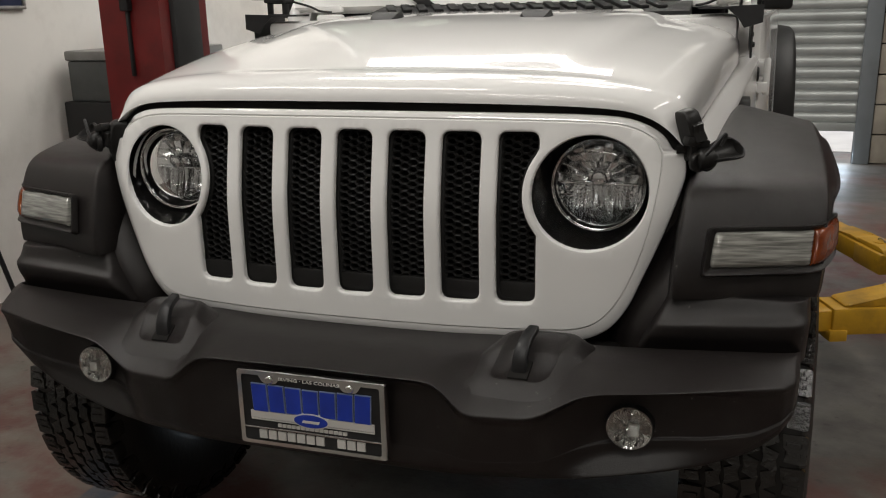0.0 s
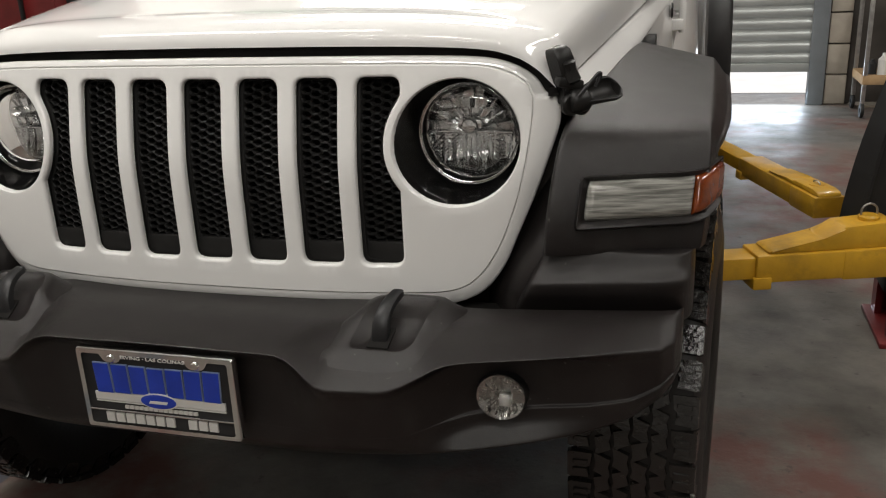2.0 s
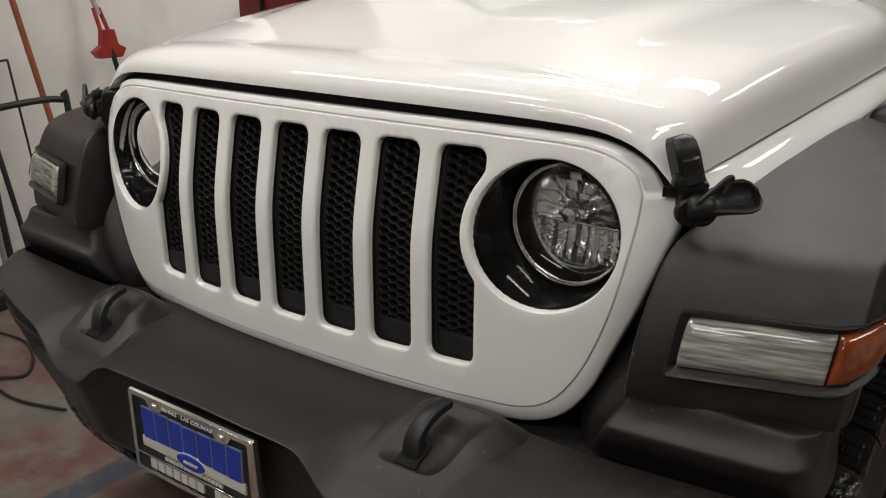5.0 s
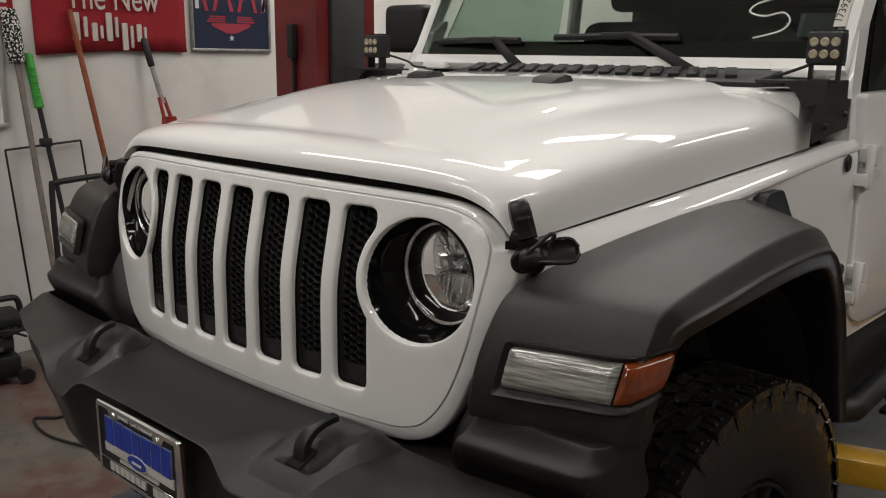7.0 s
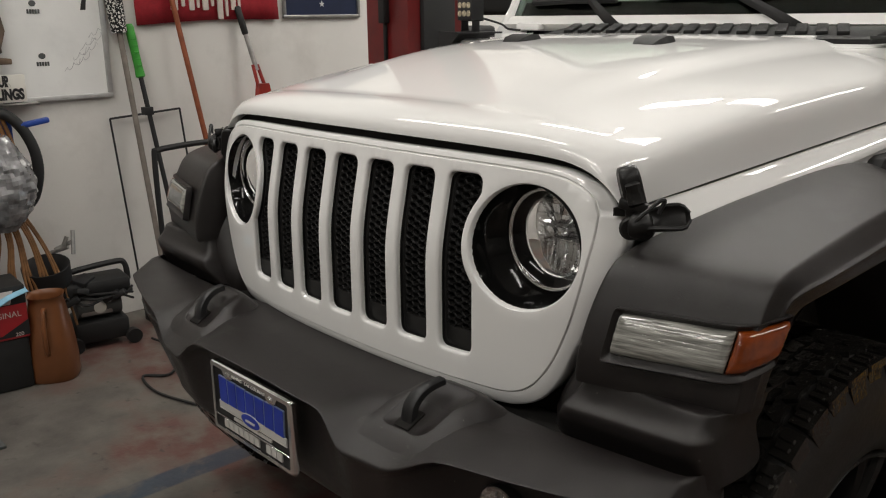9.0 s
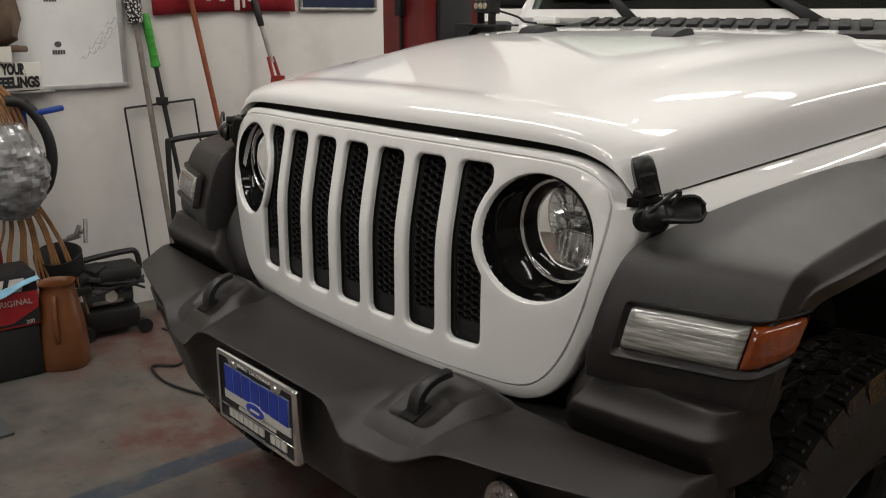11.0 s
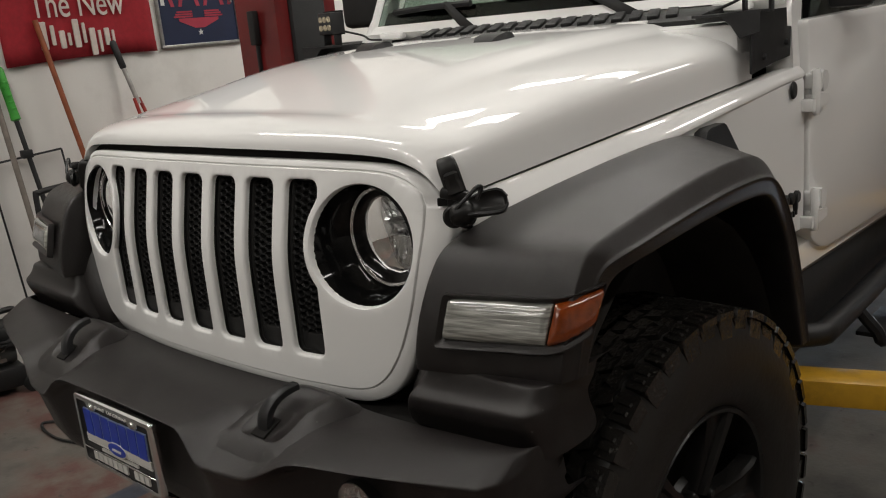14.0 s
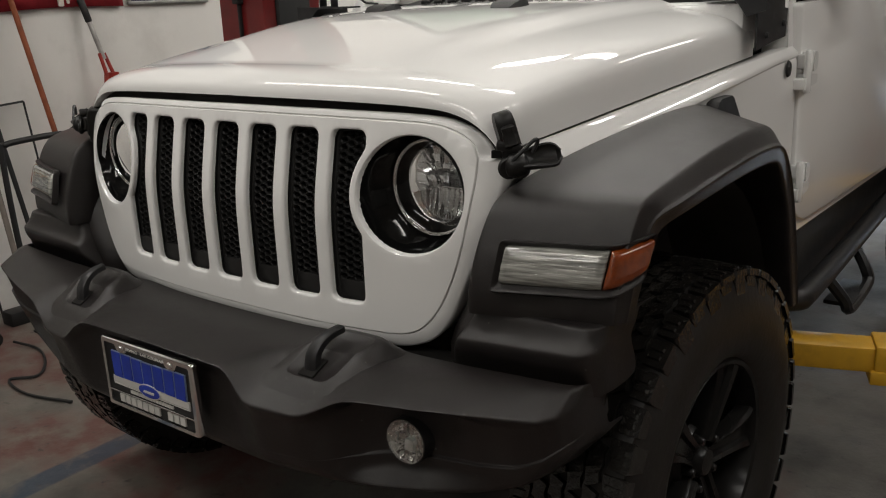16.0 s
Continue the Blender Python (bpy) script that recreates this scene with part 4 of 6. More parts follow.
# dealer plate in a chrome frame
def dealer_plate():
    w, z0, z1, y = 0.1575, 0.607, 0.767, -0.236
    bm = bmesh.new()
    prism(bm, round2d([(-w + .004, z0 + .004), (w - .004, z0 + .004), (w - .004, z1 - .004), (-w + .004, z1 - .004)], 0.004), y, y + 0.010, "y")
    plate = part("dealer_plate", bm, BLACK, bumper, "black dealer plate with blue and white print in a chrome frame")
    bm = bmesh.new()
    outer = round2d([(-w, z0), (w, z0), (w, z1), (-w, z1)], 0.006, 4)
    inner = round2d([(-w + .013, z0 + .034), (w - .013, z0 + .034), (w - .013, z1 - .022), (-w + .013, z1 - .022)], 0.006, 4)
    loft(bm, [[(a, y + 0.008, b) for a, b in outer], [(a, y - .003, b) for a, b in outer], [(a * .988, y - .006, (b - .687) * .985 + .687) for a, b in outer]])
    bm2 = bm
    chrome_in = round2d([(-w + .011, z0 + .009), (w - .011, z0 + .009), (w - .011, z1 - .010), (-w + .011, z1 - .010)], 0.006, 4)
    loft(bm2, [[(a * .988, y - .006, (b - .687) * .985 + .687) for a, b in outer], [(a, y - .006, b) for a, b in chrome_in], [(a, y - .001, b) for a, b in chrome_in]])
    part("plate_frame", bm2, CHROME, plate, "chrome plate frame")
    for x in (-0.085, 0.085):
        bm = bmesh.new()
        lathe(bm, [(0, 0.005), (0.006, 0.005), (0.008, 0.003), (0.009, 0)], 12, Matrix.Translation((x, y - 0.004, z1 - 0.018)) @ pose(0, 0, 0, 90))
        part("plate_bolt", bm, CHROME, plate, "chrome bolt")

    def bar(name, x0, x1, za, zb, mat, slant=0.0):
        bm = bmesh.new()
        prism(bm, [(x0, za), (x1, za), (x1 + slant, zb), (x0 + slant, zb)], y - 0.0035, y + 0.002, "y")
        part(name, bm, mat, plate)

    # large blue word as seven plain blocks with pale rims, on a slight arch
    for i in range(7):
        c, tall = -0.1085 + i * 0.0362, 0.0255 + 0.0030 * abs(i - 3) / 3
        lean = (i - 3) * .0008
        bar("block_rim", c - 0.0168, c + 0.0168, 0.7085 - tall - .0012, 0.7085 + tall + .0012, BLOCK_RIM, lean)
        bm = bmesh.new()
        prism(bm, [(c - .0155, .7085 - tall), (c + .0155, .7085 - tall), (c + .0155 + lean, .7085 + tall), (c - .0155 + lean, .7085 + tall)], y - .0048, y + .001, "y")
        part("blue_block", bm, BLUE_DEEP, plate)
    bar("white_stripe", -0.132, 0.132, 0.664, 0.679, WHITE_ITEM)
    bar("thin_stripe", -0.132, 0.132, 0.6600, 0.6618, WHITE_ITEM)
    bm = bmesh.new()
    box(bm, (-w + .010, y - .005, .6415), (w - .010, y + .001, .6452), .001)
    part("frame_rail", bm, CHROME, plate, "thin chrome rail")
    for x in (-.085, .085):
        bm = bmesh.new()
        prism(bm, round2d([(x - .026, .760), (x - .014, .741), (x + .014, .741), (x + .026, .760)], [.004, .008, .008, .004], 4), y - .0056, y + .001, "y")
        part("frame_tab", bm, CHROME, plate, "chrome bolt tab")
    bm = bmesh.new()
    prism(bm, ring2d(0.0, 0.671, 0.0385, 0.0160, 28), y - 0.0056, y + 0.002, "y")
    part("emblem_rim", bm, WHITE_ITEM, plate)
    bm = bmesh.new()
    prism(bm, ring2d(0.0, 0.671, 0.036, 0.0135, 28), y - 0.0062, y + 0.002, "y")
    part("oval_emblem", bm, BLUE_DEEP, plate, "blue oval emblem")
    bm = bmesh.new()
    prism(bm, ring2d(0.0, 0.671, 0.031, 0.0105, 28), y - 0.0068, y, "y")
    part("oval_inner", bm, BLUE_DEEP, plate)
    bm = bmesh.new()
    prism(bm, [(-0.019, 0.667), (0.017, 0.667), (0.020, 0.6725), (-0.016, 0.6725)], y - .0074, y, "y")
    part("emblem_bar", bm, WHITE_ITEM, plate)
    for i in range(15):
        c = -0.07 + i * 0.0100
        bar("small_bar", c - 0.0038, c + 0.0038, 0.649, 0.655, WHITE_ITEM)
    for i in range(11):
        if i == 7:
            continue
        c = -0.108 + i * 0.0207 + (0.004 if i > 7 else 0)
        bar("frame_bar", c - 0.0085, c + 0.0085, 0.620, 0.638, WHITE_ITEM)
    letters("town_line", "IRVING \u00b7 LAS COLINAS", 0.0085, WHITE_ITEM, plate, Matrix.Translation((0, y - 0.0066, 0.7535)) @ pose(0, 0, 0, 90), 0.0006, "", 0.128)


dealer_plate()


# hood latches: rubber strap, base and looped handle
for s in (1, -1):
    side = 1.0 if s > 0 else 0.0
    bm = bmesh.new()
    lm = Matrix.Translation((s * (.670 - .022 * (1 - side)), .124, 1.200 - .045 * (1 - side))) @ pose(0, 0, 0, -10, -14 * s, 46 * s)
    def slice_of(w, front, back, z, c=0.004):
        return [lm @ Vector((a, b, z)) for a, b in ((-w, back), (-w, -front + c), (-w + c, -front), (w - c, -front), (w, -front + c), (w, back))]
    loft(bm, [slice_of(w, fr, .010, z) for z, w, fr in ((-.052, .020, .010), (-.046, .021, .016), (-.036, .017, .019), (-.028, .0175, .024), (.022, .0175, .026), (.036, .0165, .024), (.043, .0145, .018), (.046, .012, .010))], True, True, True)
    loft(bm, [slice_of(w, fr, -.018, z, .006) for z, w, fr in ((-.024, .0125, .026), (-.018, .014, .036), (-.002, .0135, .033), (.004, .0115, .035), (.014, .0125, .037), (.019, .0105, .028))], True, True, True)
    latch = part("hood_latch", bm, LATCH, car, "black rubber hood latch with looped handle")
    bm = bmesh.new()
    tube(bm, [(s * x, y, z) for x, y, z in ((.686, .098, 1.151), (.689, .099, 1.151), (.693, .101, 1.151), (.700, .106, 1.152), (.714, .113, 1.154), (.720, .116, 1.156))], [0.013, 0.019, 0.0215, 0.022, 0.020, 0.013], 16)
    box(bm, (-.013, -.006, -.012), (.013, .014, .030), .005, Matrix.Translation((s * .684, .110, 1.163)) @ pose(0, 0, 0, 0, 0, 30 * s))
    for dx, dy in ((0, 0), (.016, .010)):
        lathe(bm, [(.0, .004), (.017, .004), (.020, .001), (.020, -.006)], 18, Matrix.Translation((s * (.691 + dx), .097 + dy, 1.147)) @ pose(0, 0, 0, 90, 0, s * 40))
    box(bm, (-.024, -.012, -.008), (.024, .012, .010), .004, Matrix.Translation((s * .684, .110, 1.182)) @ pose(0, 0, 0, 0, 12 * s, 30 * s))
    part("latch_base", bm, LATCH, latch)
    bm = bmesh.new()
    loops = []
    p0, p1 = Vector((.694, .098, 1.155)), Vector((.768, .148, 1.172))
    ax = (p1 - p0).normalized()
    wide = Vector((-ax.y, ax.x, 0)).normalized()
    up = ax.cross(wide)
    if up.z < 0:
        up = -up
    wide, up = wide * .80 + up * .60, up * .80 - wide * .60
    for i in range(13):
        t = i / 12
        c = p0.lerp(p1, t) + up * 0.006 * math.sin(t * 3.1)
        w = 0.014 + 0.013 * soft(t / 0.75) if t < 0.8 else 0.027 * max(0.30, math.sqrt(max(0, 1 - ((t - 0.8) / 0.205) ** 2)))
        deep = 0.026 * (1 - 0.25 * t) if t < 0.92 else 0.012
        cav = 0.017 * soft((t - 0.22) / 0.2) * soft((1.0 - t) / 0.1)
        ring = []
        for k in range(9):
            a = math.pi * k / 8
            ring.append(c + wide * w * math.cos(a) - up * deep * math.sin(a))
        for k in range(8, -1, -1):
            a = math.pi * k / 8
            ring.append(c + wide * w * 0.84 * math.cos(a) + up * (0.002 - cav * math.sin(a)))
        loops.append([Vector((s * p.x, p.y, p.z)) for p in ring])
    loft(bm, loops, True, True, True)
    part("latch_handle", bm, LATCH, latch, "cupped black handle")
    bm = bmesh.new()
    for edge in (0, 8):
        tube(bm, [lp[edge] for lp in loops[1:]], .0022, 6)
    part("handle_lip", bm, STEEL, latch)
    bm = bmesh.new()
    tube(bm, [(s * x, y, z) for x, y, z in smooth_path([(.700, .088, 1.158), (.710, .092, 1.170), (.722, .102, 1.184), (.734, .112, 1.198), (.738, .118, 1.196), (.730, .114, 1.176)], 5)], 0.0036, 8)
    part("latch_bail", bm, STEEL, latch, "thin black wire bail")

# dark block painting the shade between the hood's corner and the grille's corner block
for s in (1, -1):
    bm = bmesh.new()
    plan = [(.648, .1045), (.658, .1108), (.668, .1175), (.672, .160), (.648, .160)]
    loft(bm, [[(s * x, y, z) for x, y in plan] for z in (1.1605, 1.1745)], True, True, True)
    part("corner_slit_shade", bm, VOID, car, "dark block for the shade in the slit under the hood's corner")

# washer nozzles and hood bumpers
for s in (1, -1):
    bm = bmesh.new()
    loops = []
    for y, w, h in ((0.785, .034, .003), (0.805, .046, .015), (0.84, .048, .021), (0.87, .042, .017), (0.89, .034, .004)):
        zz = hood_point(0.02, y).z - 0.004
        loops.append([(s * .222 - w, y, zz - .004), (s * .222 + w, y, zz - .004), (s * .222 + w * .8, y, zz + h), (s * .222 - w * .8, y, zz + h)])
    loft(bm, loops, True, True, True)
    part("washer_nozzle", bm, PLASTIC_DARK, hood, "black washer nozzle")

# cowl, windshield frame and glass
bm = bmesh.new()
box(bm, (-0.76, 1.10, 1.28), (0.76, 1.42, 1.408), 0.02)
cowl = part("cowl", bm, PAINT, car, "white cowl panel below the windshield")
bm = bmesh.new()
prism(bm, [(1.16, 1.40), (1.335, 1.40), (1.335, 1.447), (1.32, 1.449), (1.17, 1.426), (1.16, 1.42)], -.42, .62, "x")
for i in range(17):
    x = -0.38 + i * 0.055
    box(bm, (-.015, -.06, -.002), (.015, .06, .010), 0.003, Matrix.Translation((x + .015, 1.245, 1.438)) @ pose(0, 0, 0, 8.5, 0, 24))
part("cowl_vent", bm, PLASTIC_DARK, cowl, "black louvred cowl vent")


def on_glass(x, h, out=0.0):
    """On the windshield: h metres up the slope from its lower edge."""
    return Vector((x, 1.375 + 0.47 * h - out, 1.481 + 0.88 * h))


bm = bmesh.new()
for a, b in (((-0.80, -0.05), (0.80, 0.0)),):
    loft(bm, [[on_glass(x, h, o) for x, h, o in ((-0.775, -.032, .02), (0.775, -.032, .02), (0.76, 0.0, .012), (-0.76, 0.0, .012))], [on_glass(x, h, o) for x, h, o in ((-0.775, -.06, -.05), (0.775, -.06, -.05), (0.76, 0.0, -.05), (-0.76, 0.0, -.05))]], True, True, True)
frame_ob = part("windshield_frame", bm, PAINT, car, "white windshield frame")
for s in (1, -1):
    bm = bmesh.new()
    loft(bm, [[on_glass(s * x, h, o) for x, o in ((.742, .006), (.750, .018), (.772, .014), (.782, -.05), (.745, -.06))] for h in (-0.03, 0.3, 0.62)], True, True, True)
    bm.transform(Matrix.Identity(4))
    part("pillar", bm, PAINT, frame_ob, "white windshield pillar")
    bm = bmesh.new()
    box(bm, (s * .64 - .055, 1.325, 1.432), (s * .64 + .055, 1.362, 1.458), 0.010)
    part("frame_hinge", bm, PAINT, frame_ob, "white hinge cover")
    bm = bmesh.new()
    box(bm, (.39 if s > 0 else -.60, 1.148, 1.405), (.485 if s > 0 else -.51, 1.19, 1.428), 0.009)
    part("hood_hinge", bm, PAINT, cowl, "white plastic hood hinge cap")
loft_bm = bmesh.new()
loft(loft_bm, [[on_glass(-0.742, 0.0, 0.002), on_glass(0.742, 0.0, 0.002), on_glass(0.742, 0.0, -0.004), on_glass(-0.742, 0.0, -0.004)], [on_glass(-0.735, 0.6, 0.002), on_glass(0.735, 0.6, 0.002), on_glass(0.735, 0.6, -0.004), on_glass(-0.735, 0.6, -0.004)]], True, True, True)
pane = part("windshield", loft_bm, GLASS, car, "clear windshield with chalk mark and sticker")
bm = bmesh.new()
tube(bm, [on_glass(x, h, 0.005) for x, h in [tuple(p)[:2] for p in smooth_path([(.535, .185, 0), (.485, .17, 0), (.47, .145, 0), (.515, .13, 0), (.565, .14, 0), (.59, .115, 0), (.575, .085, 0), (.515, .065, 0), (.50, .063, 0)], 6)]], 0.0025, 6)
part("chalk_mark", bm, OFFWHITE_MARK, pane, "white paint-pen squiggle")
bm = bmesh.new()
m_glass = Matrix.Translation(on_glass(0.725, 0.155, 0.006)) @ pose(0, 0, 0, 62, 0, 0)
box(bm, (-0.016, -0.06, -0.001), (0.016, 0.06, 0.001), 0, m_glass)
stick = part("sticker", bm, PAPER, pane, "white paper sticker")
letters("sticker_text", "17392PS", 0.028, BLACK, stick, m_glass @ pose(0, 0, 0.0015, 0, 0, 82), 0.0004)
bm = bmesh.new()
box(bm, (-0.045, -0.035, -0.0005), (0.045, 0.035, 0.0005), 0, Matrix.Translation(on_glass(0.66, 0.10, -0.008)) @ pose(0, 0, 0, 62, 0, 6))
part("clear_label", bm, glass("label_film", (0.8, 0.82, 0.82), 0.3), pane, "clear plastic label")
# black band along the lower edge of the glass
bm = bmesh.new()
loft(bm, [[on_glass(-0.715, .0, -.006), on_glass(0.715, .0, -.006)], [on_glass(-0.71, .05, -.006), on_glass(0.71, .05, -.006)]], False)
part("glass_band", bm, GLOSS_BLACK, pane, "black border band")

# wipers
for base, bend, b0, b1 in (((-.24, .0), (-.40, .06), (-.66, .05), (-.30, .055)), ((.37, .0), (.12, .075), (-.16, .065), (.28, .065))):
    bm = bmesh.new()
    p0, p1 = Vector((base[0], 1.31, 1.440)), on_glass(bend[0], bend[1], 0.03)
    loft(bm, [[p + Vector((dx, 0, dz)) for dx, dz in ((-w, -.009), (w, -.009), (w, .009), (-w, .009))] for p, w in ((p0, .020), (p0.lerp(p1, .3) + Vector((0, -.012, .006)), .017), (p1, .011))], True, True, True)
    wiper = part("wiper", bm, PLASTIC_DARK, car, "black windshield wiper")
    bm = bmesh.new()
    tube(bm, [on_glass(b0[0], b0[1], .014), on_glass((b0[0] + b1[0]) / 2, (b0[1] + b1[1]) / 2 + .004, .018), on_glass(b1[0], b1[1], .014)], 0.011, 6)
    box(bm, (-.06, -.012, -.010), (.06, .012, .010), 0.004, Matrix.Translation(on_glass((b0[0] * .45 + b1[0] * .55), b0[1] + .006, .022)))
    part("wiper_blade", bm, BLACK, wiper)

# light pods on steel brackets
for s in (1, -1):
    bm = bmesh.new()
    prism(bm, [(s * .645, 1.09), (s * .71, 1.06), (s * .80, 1.07), (s * .80, 1.24), (s * .66, 1.22)][::s], 1.424, 1.430, "z")
    brk = part("pod_bracket", bm, STEEL, car, "black folded steel light bracket")
    bm = bmesh.new()
    prism(bm, [(1.08, 1.285), (1.20, 1.30), (1.40, 1.315), (1.405, 1.375), (1.30, 1.385), (1.295, 1.430), (1.08, 1.430)], s * .795, s * .801, "x")
    for y, z in ((1.15, 1.32), (1.29, 1.345)):
        lathe(bm, [(0, .008), (.007, .008), (.009, 0)], 10, Matrix.Translation((s * .801, y, z)) @ pose(0, 0, 0, 0, 90 * s))
    prism(bm, [(s * .72, 1.430), (s * .825, 1.434), (s * .825, 1.385), (s * .775, 1.37), (s * .755, 1.40)], 1.068, 1.074, "y")
    part("side_plate", bm, STEEL, brk, "black bolted side plate")
    px, py, pz = (.795 if s > 0 else -.735), 1.12, 1.506
    tip = Matrix.Translation((px, py, pz)) @ pose(0, 0, 0, 0, 0, s * 6)
    pod = part("light_pod", box(bmesh.new(), (-.040, -.012, -.037), (.040, .045, .037), .005, tip), STEEL, car, "small square light pod with six lamps")
    bm = bmesh.new()
    for i in range(6):
        box(bm, (-.038, .012 + i * .006, -.040), (.038, .014 + i * .006, .042), 0, tip)
    part("cooling_fins", bm, STEEL, pod)
    for i in range(3):
        for j in range(2):
            m = tip @ Matrix.Translation(((i - 1) * .024, -.012, (j - .5) * .028)) @ pose(0, 0, 0, 90)
            part("led", lathe(bmesh.new(), [(.0, .001), (.006, .003), (.010, .002), (.011, -.001)], 14, m), LED, pod, "round yellowish lamp")
    bm = bmesh.new()
    box(bm, (-.034, .0, -.075), (-.028, .03, -.02), .001, tip)
    box(bm, (.028, .0, -.075), (.034, .03, -.02), .001, tip)
    box(bm, (-.034, .0, -.080), (.034, .03, -.073), .001, tip)
    part("pod_stand", bm, STEEL, pod)
    bm = bmesh.new()
    tube(bm, smooth_path([(px - s * .03, 1.17, 1.475), (px - s * .09, 1.20, 1.455), (px - s * .13, 1.19, 1.440), (px - s * .16, 1.22, 1.435)], 5), .004, 6)
    part("pod_cable", bm, BLACK, pod, "thin black cable")


# doors, sills, mirrors and the body behind
def body_x(z):
    return 0.842 - 0.012 * soft((z - 1.15) / 0.3)


for s in (1, -1):
    bm = bmesh.new()
    out = round2d([(1.365, 1.395), (1.365, .82), (1.45, .765), (2.36, .82), (2.36, 1.42)], [.02, .10, .12, .06, .02], 6)
    loft(bm, [[(s * (.79 + .10 * (y - 1.365)), y, z) for y, z in out], [(s * (body_x(z) - .004 + .10 * (y - 1.365)), y, z) for y, z in out], [(s * (body_x(z) + .10 * (y - 1.365)), y * .992 + .0146, (z - 1.05) * .985 + 1.05) for y, z in out]], True, True, True)
    door = part("front_door", bm, PAINT, car, "white front door with exposed hinges", 50)
    for z in (1.215, .905):
        bm = bmesh.new()
        tube(bm, [(s * .858, 1.352, z - .062), (s * .858, 1.352, z - .056), (s * .858, 1.352, z + .050), (s * .858, 1.352, z + .056)], [.008, .011, .011, .007], 12)
        for y0, y1, z0, z1, out in ((1.356, 1.44, -.048, -.010, .862), (1.356, 1.42, .002, .044, .866), (1.372, 1.405, -.006, .052, .869), (1.325, 1.356, -.054, -.018, .860)):
            prism(bm, round2d([(y0, z + z0), (y1, z + z0 + .008), (y1, z + z1 - .006), (y0, z + z1)], .008, 3), min(s * .828, s * out), max(s * .828, s * out), "x")
        part("door_hinge", bm, PAINT, door, "white exposed door hinge")
    bm = bmesh.new()
    loft(bm, [[(s * x, y, z) for x, y, z in ((.80, 1.46, 1.36), (.80, 2.30, 1.40), (.72, 2.28, 1.86), (.73, 1.70, 1.84))], [(s * x, y, z) for x, y, z in ((.795, 1.46, 1.36), (.795, 2.30, 1.40), (.715, 2.28, 1.86), (.725, 1.70, 1.84))]], True, True, True)
    part("door_glass", bm, GLASS, door, "clear door window")
    bm = bmesh.new()
    loft(bm, [[(s * .80, 1.30, .70), (s * .825, 1.30, .73), (s * .825, 1.30, .80), (s * .78, 1.30, .82)], [(s * .93, 3.9, .80), (s * 1.0, 3.9, .83), (s * 1.0, 3.9, .90), (s * .93, 3.9, .92)]], True, True, True)
    part("sill", bm, PAINT, car, "white sill under the doors", 50)
    bm = bmesh.new()
    loft(bm, [[(s * .60, y, .62 + .035 * (y - 1.3)), (s * .79, y, .66 + .035 * (y - 1.3)), (s * .79, y, .80 + .035 * (y - 1.3)), (s * .60, y, .84 + .035 * (y - 1.3))] for y in (1.18, 3.9)], True, True, True)
    part("under_body", bm, VOID, car, "dark underside")
    bm = bmesh.new()
    loft(bm, [[(s * a, y, z + .03 * (y - 1.3)) for a, z in ((.66, .48), (.80, .47), (.825, .50), (.825, .66), (.80, .76), (.66, .77))] for y in (1.16, 1.20, 3.6)], True, True, True)
    part("rocker_guard", bm, BLACK, car, "black rocker guard below the doors")
    bm = bmesh.new()
    loft(bm, [[(s * x, y, z) for x, y, z in ((.74, 1.315, 1.26), (.812, 1.315, 1.26), (.80, 1.33, 1.42), (.775, 1.42, 1.56), (.72, 1.42, 1.56))], [(s * x, y, z) for x, y, z in ((.74, 1.36, 1.26), (.812, 1.36, 1.26), (.80, 1.40, 1.42), (.775, 1.50, 1.60), (.72, 1.50, 1.60))]], True, True, True)
    part("hinge_pillar", bm, PAINT, car, "white pillar in front of the door", 50)
    # step bar with dropped steps
    bm = bmesh.new()
    tube(bm, smooth_path([(s * .70, 1.24, .56), (s * .86, 1.34, .55), (s * .885, 1.50, .555), (s * .885, 2.4, .60), (s * .885, 3.4, .65), (s * .72, 3.6, .66)], 6), .034, 12)
    bar = part("step_bar", bm, STEEL, car, "black tubular side step")
    for y in (1.62, 2.7):
        bm = bmesh.new()
        z = .55 + .05 * (y - 1.5)
        tube(bm, smooth_path([(s * .885, y, z), (s * .94, y + .03, z - .08), (s * .955, y + .06, z - .12), (s * .955, y + .30, z - .105), (s * .94, y + .33, z - .06), (s * .885, y + .36, z + .02)], 5), .019, 8)
        box(bm, (s * .92 - .045, y + .05, z - .115), (s * .92 + .045, y + .31, z - .10), .004)
        part("drop_step", bm, STEEL, bar, "black step plate")
    # mirror
    bm = bmesh.new()
    box(bm, (s * .965 - .115, 1.50, 1.485), (s * .965 + .105, 1.60, 1.67), .03, None, 3)
    mirror = part("door_mirror", bm, PLASTIC_DARK, car, "black door mirror")
    part("mirror_arm", box(bmesh.new(), (min(s * .82, s * .93), 1.53, 1.415), (max(s * .82, s * .93), 1.58, 1.50), .012), PLASTIC_DARK, mirror)
    bm = bmesh.new()
    loft(bm, [[(s * .88, 2.37, .82), (s * .94, 2.37, .82), (s * .92, 2.37, 1.44), (s * .87, 2.37, 1.44)], [(s * .93, 3.95, .90), (s * 1.0, 3.95, .90), (s * .98, 3.95, 1.50), (s * .92, 3.95, 1.50)]], True, True, True)
    part("rear_quarter", bm, PAINT, car, "white rear body side", 50)

